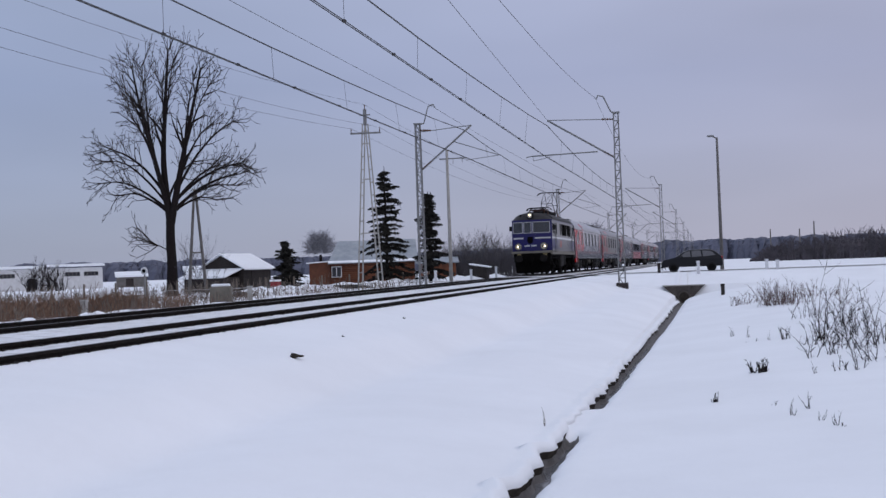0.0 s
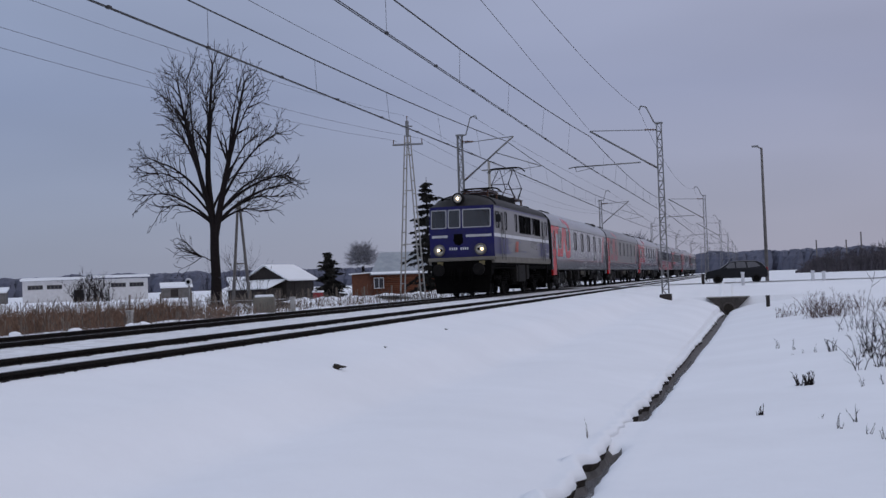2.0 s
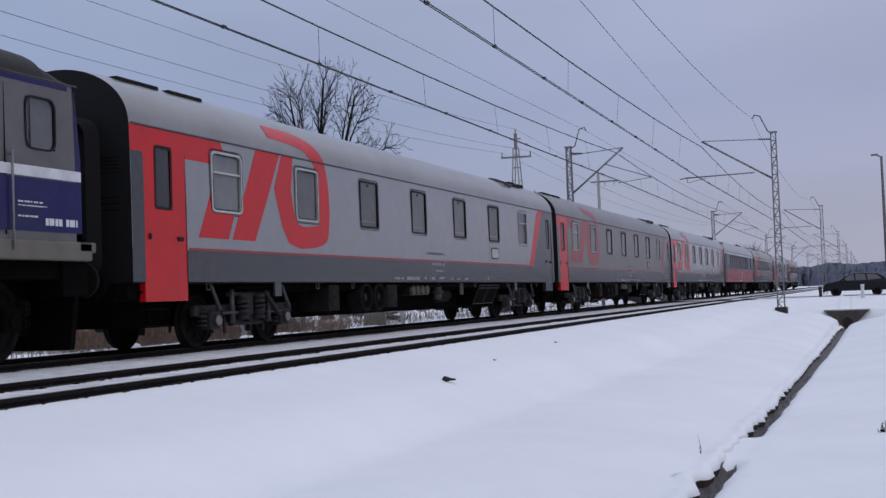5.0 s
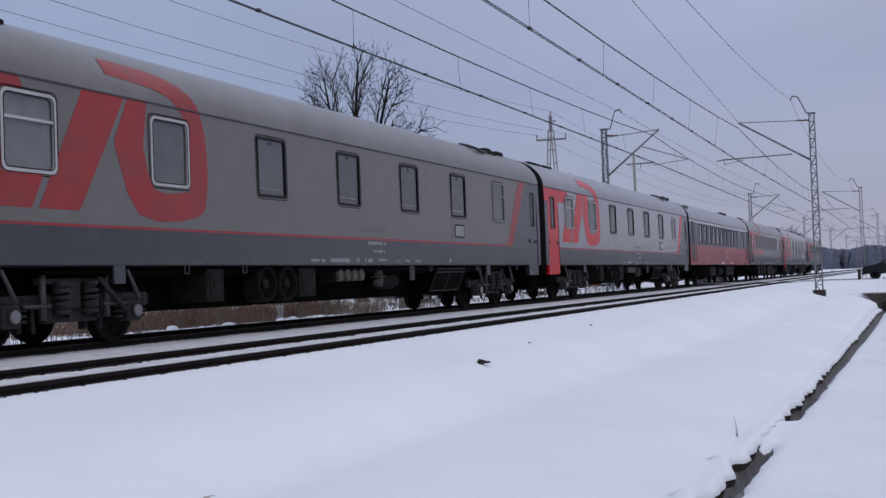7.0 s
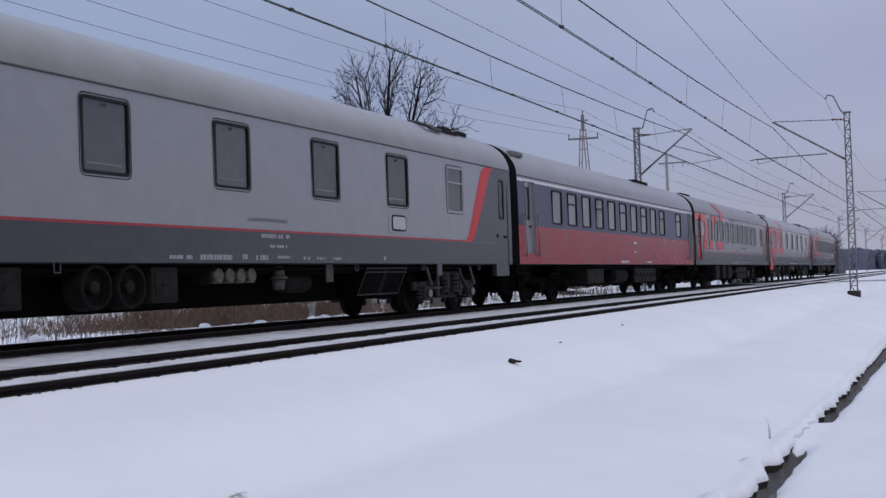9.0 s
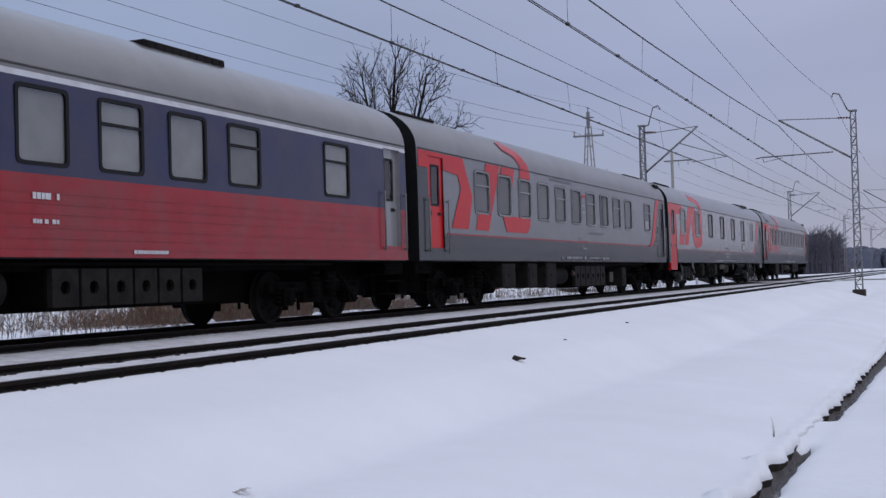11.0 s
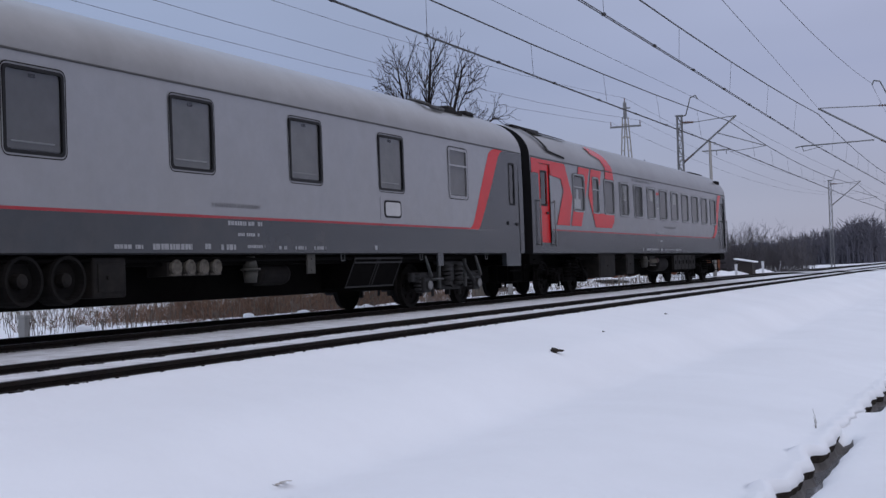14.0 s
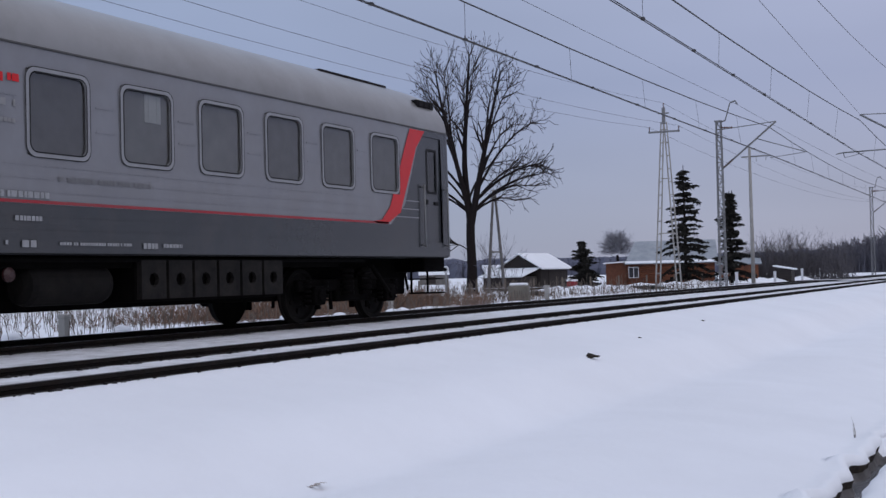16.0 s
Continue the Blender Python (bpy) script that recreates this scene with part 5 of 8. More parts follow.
def ribbed_coach(at, ln, wins, transoms, label, door_red, logo, em, gear):
    """Older coach with stamped ribs along its sides."""
    c = base("ribbed_coach", label, "passenger coach", "coaches of the train", at)
    y1 = ln - 0.3
    sh = Shell(0.3, y1, 1.42, 1.16, 3.69, 4.70)
    wr = [(a, b, 2.36, 3.42) for a, b in wins]
    doors = [(0.88, 1.72, 1.44, 3.56), (y1 - 1.05, y1 - 0.3, 1.44, 3.56)]
    holes = wr + doors
    sh.build(c, holes, [(1.76, 0), (9, 1)], [paint_dark, paint_grimy], roof_grimy, rubber)
    for i, (a, b, z0, z1) in enumerate(wr):
        framed_window(c, sh, a, b, z0, z1, i in transoms, blind, window_metal)
        if logo == 2 and i in (3, 5, 7):
            # a pale curtain drawn part of the way
            cb = B()
            xc = sh.side_x(2.9) - 0.04
            for k in range(4):
                w = (b - a) * 0.08
                box(cb, xc - 0.01, xc + 0.004 * (k % 2), a + (b - a) * 0.5 + k * w, a + (b - a) * 0.5 + (k + 1) * w, z0 + (0.5 if i == 3 else 0.62), z1 - 0.06)
            part("curtain", cb, blind_pale, c, "pale drawn curtain")
    carriage_door(c, sh, *doors[0], paint_red if door_red else paint_dark, "red hinged door" if door_red else "", (1.08, 1.52, 2.45, 3.35), 0.035, True)
    carriage_door(c, sh, *doors[1], paint_dark, "", (y1 - 0.87, y1 - 0.48, 2.45, 3.3), 0.035, True)
    bm = B()
    for z in (1.46, 1.62, 1.92, 2.08, 2.24):
        for a, b in ((1.9, y1 - 1.3),):
            m = 0 if z < 1.76 else 1
            box(bm, 1.40, 1.427, a, b, z - 0.010, z + 0.010, 0.0, m)
    gaps = sorted(wr)
    for (a0, b0, _, _), (a1, b1, _, _) in zip(gaps, gaps[1:]):
        if a1 - b0 > 0.2:
            for z in (2.74, 3.06):
                box(bm, 1.40, 1.426, b0 + 0.14, a1 - 0.14, z - 0.009, z + 0.009, 0.0, 1)
    part("side_rib", bm, [paint_dark, paint_grimy], c)
    grow = [(a - 0.02, b + 0.02, p - 0.02, q + 0.02) for a, b, p, q in wr] + doors
    bm = B()
    polys = [[(1.85, 1.765), (y1 - 2.5, 1.765), (y1 - 2.5, 1.805), (1.85, 1.805)], [(y1 - 3.1, 1.80), (y1 - 2.9, 1.77), (y1 - 2.55, 1.77), (y1 - 2.05, 2.0), (y1 - 2.45, 2.08), (y1 - 2.75, 1.84)], [(y1 - 2.45, 2.08), (y1 - 2.05, 2.0), (y1 - 1.36, 3.3), (y1 - 1.8, 3.3)], [(y1 - 1.8, 3.3), (y1 - 1.36, 3.3), (y1 - 0.98, 3.66), (y1 - 1.58, 3.66)]]
    if logo:
        polys += [[(0.35, 3.28), (1.7, 3.28), (2.57, 3.22), (2.92, 3.66), (0.35, 3.66)], [(2.57, 3.22), (2.75, 2.9), (3.46, 2.75), (2.92, 3.66)], [(2.13, 1.93), (3.17, 1.93), (3.46, 2.75), (2.75, 2.9)],
                  [(3.32, 1.93), (4.18, 1.93), (5.1, 3.66), (4.12, 3.66)],
                  [(4.92, 2.85), (5.45, 2.85), (5.95, 3.1), (6.25, 3.66), (5.25, 3.66)], [(4.92, 2.85), (5.5, 1.93), (5.6, 2.36), (5.45, 2.85)], [(5.5, 1.93), (7.1, 1.93), (7.38, 2.15), (7.38, 2.36), (5.6, 2.36)], [(6.6, 3.45), (7.48, 3.45), (7.35, 3.85), (6.65, 3.8)], [(6.65, 3.8), (7.35, 3.85), (6.9, 4.2), (6.35, 4.02)], [(6.35, 4.02), (6.9, 4.2), (6.1, 4.42), (5.7, 4.38), (5.7, 4.15)]]
    if logo == 2:
        # loose blackened sheeting on the roof
        tb = B()
        sh.decal(tb, [[(0.75, 4.6), (0.95, 4.6), (1.78, 3.97), (1.62, 3.9)], [(1.62, 3.9), (1.78, 3.96), (2.95, 3.85), (2.95, 3.79)], [(1.35, 4.64), (1.6, 4.4), (2.5, 4.46), (2.7, 4.6)], [(2.5, 4.46), (4.3, 4.43), (4.3, 4.49), (2.6, 4.57)]], [], 0.03)
        part("torn_roof_sheet", tb, roof_soot, c, "torn black sheeting on the roof")
        xg = sh.side_x(2.9) - 0.025
        for a, b, p, q in ((3.72, 4.3, 2.44, 2.72), (3.95, 4.12, 2.72, 3.0)):
            tb = B()
            box(tb, xg - 0.006, xg, a, b, p, q)
            part("paper_sheet", tb, paper, c, "white paper sheet in the window")
    if logo == 3:
        xg = sh.side_x(2.9) - 0.025
        for a, b, p, q in ((21.2, 21.7, 2.44, 2.76), (18.12, 18.24, 2.84, 3.0)):
            tb = B()
            box(tb, xg - 0.006, xg, a, b, p, q)
            part("paper_sheet", tb, paper, c, "white paper sheet in the window")
        # the same livery set a little farther along
        polys[4:] = [[(y if k < 3 else y + 0.33, z) for y, z in p] for k, p in enumerate(polys[4:])]
    stripe = polys[0:1]
    for group in (stripe, polys[1:4], polys[4:7], polys[7:8], polys[8:]):
        if group:
            sh.decal(bm, group, grow, 0.016)
            part("red_ribbon", bm, paint_old_red if group is stripe else paint_red, c, "red painted stripe" if group is stripe else "bright red painted ribbon")
            bm = B()
    bm = B()
    sh.decal(bm, [[(y1 - 2.4, 1.76), (y1 - 0.02, 1.76), (y1 - 0.02, 2.15), (y1 - 1.85, 2.15)], [(y1 - 1.85, 2.15), (y1 - 0.02, 2.15), (y1 - 0.02, 3.3), (y1 - 1.3, 3.3)], [(y1 - 1.3, 3.3), (y1 - 0.02, 3.3), (y1 - 0.02, 3.68), (y1 - 0.95, 3.68)]], grow, 0.003)
    part("end_panel", bm, paint_dark, c, "dark grey painted end panel")
    bm = B()
    sh.decal(bm, [[(0.31, 1.76), (0.87, 1.76), (0.87, 3.3), (0.31, 3.3)]], grow, 0.003)
    part("end_panel", bm, paint_dark, c, "dark grey painted end panel")
    bars(c, sh, [(12.4, 1.83, 0.9, 0.09), (12.7, 1.55, 0.45, 0.07), (10.5, 1.23, 0.16, 0.12), (10.95, 1.24, 1.5, 0.09), (12.55, 1.26, 0.1, 0.06), (12.8, 1.23, 0.28, 0.1), (13.4, 1.26, 1.3, 0.045), (14.9, 1.23, 0.3, 0.09), (15.3, 1.25, 0.4, 0.06)], stencil_pale, off=0.02)
    bars(c, sh, [(13.4, 2.06, 1.7, 0.07), (9.6, 3.57, 2.2, 0.07)], roof_soft, off=0.02)
    bars(c, sh, [(em, 3.2, 0.14, 0.13), (em + 0.18, 3.22, 0.2, 0.11)], paint_red, "red_emblem", 0.02)
    bars(c, sh, [(em + 0.05, 2.92, 0.26, 0.1), (em + 0.05, 2.72, 0.26, 0.06)], roof_grey, "stencil", 0.012)
    underfloor(c, [("beam", 4.2, ln - 4.2, 0.98, 1.14), *gear, ("pipe", 3.5, ln - 3.5, 1.08, 1.08)])
    coach_common(c, sh, ln, 17.0, 2.4)
    roof_box(c, sh, 0.9, 2.0, 0.5, 0.4, 0.015)
    roof_box(c, sh, y1 - 0.9, 0.7, 1.12, 0.22, 0.03)
    roof_box(c, sh, y1 - 3.6, 2.4, 0.62, 0.16, 0.02)
    return c


def red_blue_coach(at):
    ln = 24.5
    c = base("dining_coach", "red and navy coach with a white line and grey roof", "passenger coach", "coaches of the train", at)
    y1 = ln - 0.3
    sh = Shell(0.3, y1, 1.42, 1.16, 3.64, 4.70)
    wins = [(3.32 + 1.572 * k, 4.26 + 1.572 * k) for k in range(10)] + [(20.63, 21.6)]
    wr = [(a, b, 2.38, 3.40) for a, b in wins]
    doors = [(0.86, 1.72, 1.46, 3.52), (y1 - 1.05, y1 - 0.3, 1.46, 3.52)]
    holes = wr + doors
    sh.build(c, holes, [(2.25, 0), (3.5, 1), (3.58, 2), (9, 3)], [paint_old_red, paint_navy, paint_white, roof_grey], roof_grey, rubber)
    for i, (a, b, z0, z1) in enumerate(wr):
        carriage_window(c, sh, a, b, z0, z1, rubber, i % 2 == 1 or i == 10, 0.07, 0.035, blind_pale, 0.016, 0.0)
    carriage_door(c, sh, *doors[0], paint_grey, "pale grey hinged door", (1.06, 1.52, 2.45, 3.35), 0.1, True)
    carriage_door(c, sh, *doors[1], paint_grey, "pale grey hinged door", (y1 - 0.87, y1 - 0.48, 2.45, 3.3), 0.1, True)
    bm = B()
    for z in (1.28, 1.42, 1.56, 1.74, 1.88, 2.02):
        box(bm, 1.40, 1.432, 1.9, y1 - 1.3, z - 0.013, z + 0.013)
    part("side_rib", bm, paint_old_red, c)
    bars(c, sh, [(13.0, 1.92, 0.5, 0.1), (13.0, 1.6, 0.5, 0.07), (11.0, 1.22, 1.2, 0.08), (15.0, 1.22, 0.8, 0.06)], paint_white, off=0.02)
    underfloor(c, [("beam", 4.2, ln - 4.2, 0.98, 1.14), ("box", 7.0, 9.0, 0.5, 1.0), ("tank", 11.0, 12.8, 0.48, 1.04), ("rack", 13.4, 16.8, 0.45, 1.05), ("pipe", 3.5, ln - 3.5, 1.08, 1.08)])
    coach_common(c, sh, ln, 17.0, 2.4)
    roof_box(c, sh, 0.55, 0.9, 1.05, 0.3, 0.02, roof_soft)
    roof_box(c, sh, 16.2, 2.2, 0.5, 0.5, 0.03)
    return c


def locomotive(at):
    L = base("electric_locomotive", "blue and silver electric locomotive with raised pantograph and lit lamps", "locomotive", at=at)
    y0, y1, hw = 0.3, 14.45, 1.47
    z0, eave, top = 1.72, 4.02, 4.62
    sh = Shell(y0, y1, hw, z0, eave, top)
    wins = [(0.78, 1.5, 3.02, 3.74), (2.72, 3.16, 2.98, 3.80), (5.13, 5.57, 2.98, 3.80), (9.52, 9.96, 2.98, 3.80), (13.3, 13.9, 3.02, 3.74)]
    grilles = [(6.12, 7.56, 2.95, 3.78), (7.72, 9.16, 2.95, 3.78), (10.16, 11.84, 2.95, 3.78)]
    doors = [(1.78, 2.4, 1.80, 3.86), (12.27, 12.89, 1.80, 3.86)]
    holes = wins + grilles + doors
    sh.build(L, holes, [(1.72, 0), (9, 1)], [paint_cream, paint_silver], loco_roof, dark_interior, 0.75, 1.05, 0.1)
    for a, b, c, d in wins:
        # Narrow panes get an added grey backing that stands for their pale reflection.
        carriage_window(L, sh, a, b, c, d, rubber, False, 0.06 if b - a > 0.6 else 0.13, 0.03 if b - a > 0.6 else 0.008, blind_mid if b - a < 0.6 else None)
    for a, b, c, d in grilles:
        bm = B()
        x = sh.side_x(3.4) + 0.012
        box(bm, x - 0.08, x, a - 0.03, a + 0.03, c, d)
        box(bm, x - 0.08, x, b - 0.03, b + 0.03, c, d)
        box(bm, x - 0.08, x, a, b, c - 0.03, c + 0.03)
        box(bm, x - 0.08, x, a, b, d - 0.03, d + 0.03)
        g = part("air_grille", bm, under, L, "dark ventilation grille")
        lm = B()
        box(lm, -0.05, 0.0, 0.03, b - a - 0.03, -0.006, 0.006, m=Matrix.Rotation(radians(35), 4, "Y"))
        me = finish("louvre", lm, under)
        n = int((d - c) / 0.05)
        for k in range(1, n):
            same("louvre", me, g, Matrix.Translation((x - 0.005, a, c + k * (d - c) / n)))
    for a, b, c, d in doors:
        carriage_door(L, sh, a, b, c, d, paint_silver, "", (a + 0.14, b - 0.14, 2.98, 3.72), 0.02)
        for y in (a - 0.07, b + 0.07):
            bm = B()
            tube(bm, (hw + 0.05, y, 1.6), (hw + 0.05, y, 2.95), 0.018, None, 6)
            tube(bm, (hw - 0.02, y, 1.65), (hw + 0.05, y, 1.65), 0.018, None, 5)
            tube(bm, (hw - 0.02, y, 2.9), (hw + 0.05, y, 2.9), 0.018, None, 5)
            part("handrail", bm, galv, L)
    # blue bands that break up into streaks towards the middle, a white line above
    bm = B()
    cuts = [(a - 0.01, b + 0.01, c, d) for a, b, c, d in wins + grilles]
    rnd = random.Random(11)
    polys = [[(0.3, 1.86), (3.1, 1.86), (3.1, 2.60), (0.3, 2.60)], [(12.0, 1.86), (14.45, 1.86), (14.45, 2.60), (12.0, 2.60)]]
    for k in range(11):
        z = 1.86 + 0.74 * k / 11
        e = 3.1 + rnd.uniform(0.3, 1.5)
        polys.append([(3.1, z), (e, z + 0.02), (3.1, z + 0.06)])
        e = 12.0 - rnd.uniform(0.3, 1.9)
        polys.append([(12.0, z), (12.0, z + 0.06), (e, z + 0.02)])
    for k, p in enumerate(polys + [[(0.55, 3.93), (14.2, 3.93), (14.2, 4.0), (0.55, 4.0)]]):
        sh.decal(bm, [p], cuts, 0.006)
        part("blue_streak" if len(p) == 3 else "blue_band", bm, paint_blue, L, "" if len(p) == 3 else "deep blue painted band")
        bm = B()
    sh.decal(bm, [[(0.3, 2.62), (14.45, 2.62), (14.45, 2.77), (0.3, 2.77)]], cuts, 0.006)
    part("white_line", bm, paint_white, L)
    bm = B()
    for y, w in ((4.92, 0.16), (5.16, 0.4)):
        sh.decal(bm, [[(y, 1.98), (y + w, 1.98), (y + w + 0.18, 2.5), (y + 0.18, 2.5)]], [], 0.009)
    part("red_emblem", bm, paint_orange, L, "orange-red slanted company mark")
    bm = B()
    for y in (5.68, 5.95):
        for p in ([(y, 1.98), (y + 0.05, 1.98), (y + 0.2, 2.52), (y + 0.15, 2.52)], [(y + 0.1, 2.46), (y + 0.42, 2.46), (y + 0.44, 2.52), (y + 0.12, 2.52)]):
            sh.decal(bm, [p], [], 0.010)
    part("blue_emblem", bm, paint_blue, L)
    bars(L, sh, [(6.3, 1.98, 0.3, 0.1), (6.7, 1.98, 1.0, 0.1)], paint_navy)
    bars(L, sh, [(13.1, 2.25, 0.5, 0.03), (13.1, 2.2, 0.6, 0.02), (13.1, 2.05, 0.4, 0.03), (13.65, 1.95, 0.7, 0.12)], paint_white, off=0.012)
    for a, b, z0_, z1_ in ((9.12, 9.4, 2.28, 2.6), (9.7, 10.05, 2.2, 2.58), (10.3, 10.72, 2.2, 2.58)):
        bm = B()
        ring_face(bm, rounded_rect(a, b, z0_, z1_, 0.05), rounded_rect(a + 0.025, b - 0.025, z0_ + 0.025, z1_ - 0.025, 0.04), hw + 0.004)
        part("small_hatch", bm, under_grey, L, "small outlined hatch")
    bm = B()
    for z in (1.95, 2.12, 2.29, 2.46):
        box(bm, hw - 0.01, hw + 0.0035, 3.3, 12.15, z - 0.008, z + 0.008)
    part("side_rib", bm, paint_silver, L)
    # sole bar
    for s in (-1, 1):
        bm = B()
        box(bm, min(s * 1.36, s * 1.50), max(s * 1.36, s * 1.50), 0.12, 14.66, 1.46, 1.74, 0.03)
        part("sole_bar", bm, paint_cream, L, "dirty cream sole bar")
    # cab fronts
    for y, d in ((y0, -1), (y1, 1)):
        cab_front(L, y, d, hw, eave)
    bm = B()
    box(bm, -1.3, 1.3, 0.2, 14.55, 1.2, 1.5, 0.03)
    # Added black fill closes the view beneath the frame.
    box(bm, -0.64, 0.64, 0.5, 14.3, 0.4, 1.25, 0.03)
    part("main_frame", bm, under, L)
    for yc in (3.55, 11.7):
        bogie(L, yc, 0.62, 3.05, LOCO_WHEEL)
    underfloor(L, [("box", 6.02, 7.83, 0.57, 1.4), ("box", 8.14, 8.81, 0.67, 1.4), ("pipe", 1.2, 14.0, 1.3, 1.3), ("box", 5.55, 5.95, 0.6, 1.35)])
    # roof gear: pantograph rails, resistor covers, insulators, a bus bar
    for y, ln, w, h in ((5.75, 3.6, 1.3, 0.23), (12.7, 0.8, 1.2, 0.04)):
        bm = B()
        box(bm, -w / 2, w / 2, y, y + ln, top - 0.1, top + h, 0.05)
        for k in range(int(ln / 0.12)):
            box(bm, -w / 2 - 0.02, w / 2 + 0.02, y + 0.04 + k * 0.12, y + 0.1 + k * 0.12, top, top + h - 0.05)
        part("roof_grille", bm, roof_soot, L)
    for x in (-0.55, 0.55):
        for y in (3.4, 5.4, 9.7, 11.5):
            bm = B()
            insulator(bm, (x, y, top - 0.12), (x, y, top + 0.22), 0.09, 4)
            part("insulator", bm, porcelain, L)
    bm = B()
    pts = ((0.3, 2.4, top + 0.3), (0.35, 4.4, top + 0.34), (0.7, 5.9, top + 0.36), (0.7, 9.3, top + 0.36), (0.4, 10.0, top + 0.3))
    for a, b in zip(pts, pts[1:]):
        tube(bm, a, b, 0.02, None, 6)
    part("bus_bar", bm, red_steel, L)
    pantograph(L, 4.45, top + 0.22, 0.12, "folded pantograph")
    pantograph(L, 10.6, top + 0.22, 1.62, "raised diamond pantograph with a bowed collector")
    for s in (-1, 1):
        bm = B()
        box(bm, min(s * 1.5, s * 1.72), max(s * 1.5, s * 1.72), 0.62, 0.7, 3.25, 3.6, 0.02)
        tube(bm, (s * 1.42, 0.7, 3.6), (s * 1.6, 0.66, 3.55), 0.02, None, 5)
        part("mirror", bm, rubber, L)
    return L


def pantograph(L, yc, zb, rise, label):
    p = B()
    for x in (-0.55, 0.55):
        box(p, x - 0.04, x + 0.04, yc - 1.15, yc + 1.15, zb, zb + 0.07)
    for y in (-1.1, 0, 1.1):
        box(p, -0.6, 0.6, yc + y - 0.04, yc + y + 0.04, zb, zb + 0.07)
    ob = part("pantograph", p, red_steel, L, label)
    knee_z, head_z = zb + 0.07 + rise * 0.42, zb + 0.12 + rise
    reach = 1.75 if rise > 0.5 else 1.55
    for d in (-1, 1):
        for x in (-0.5, 0.5):
            bm = B()
            tube(bm, (x, yc + d * 0.35, zb + 0.06), (x * 0.9, yc + d * reach, knee_z), 0.04, 0.03, 6)
            tube(bm, (x * 0.9, yc + d * reach, knee_z), (x * 0.75, yc + d * 0.16, head_z - 0.06), 0.022, None, 6)
            part("arm", bm, under_grey, ob)
        bm = B()
        tube(bm, (-0.45, yc + d * reach, knee_z), (0.45, yc + d * reach, knee_z), 0.022, None, 6)
        tube(bm, (-0.45, yc + d * reach, knee_z), (0.38, yc + d * 0.16, head_z - 0.06), 0.014, None, 5)
        part("arm_brace", bm, under_grey, ob)
    bm = B()
    for d in (-0.17, 0.17):
        pts = [(-0.98, yc + d, head_z - 0.22), (-0.82, yc + d, head_z - 0.05), (-0.6, yc + d, head_z), (0.6, yc + d, head_z), (0.82, yc + d, head_z - 0.05), (0.98, yc + d, head_z - 0.22)]
        for a, b in zip(pts, pts[1:]):
            tube(bm, a, b, 0.028, None, 6)
    for x in (-0.5, 0.5):
        tube(bm, (x, yc - 0.17, head_z - 0.03), (x, yc + 0.17, head_z - 0.03), 0.018, None, 5)
    part("collector_head", bm, under_grey, ob)


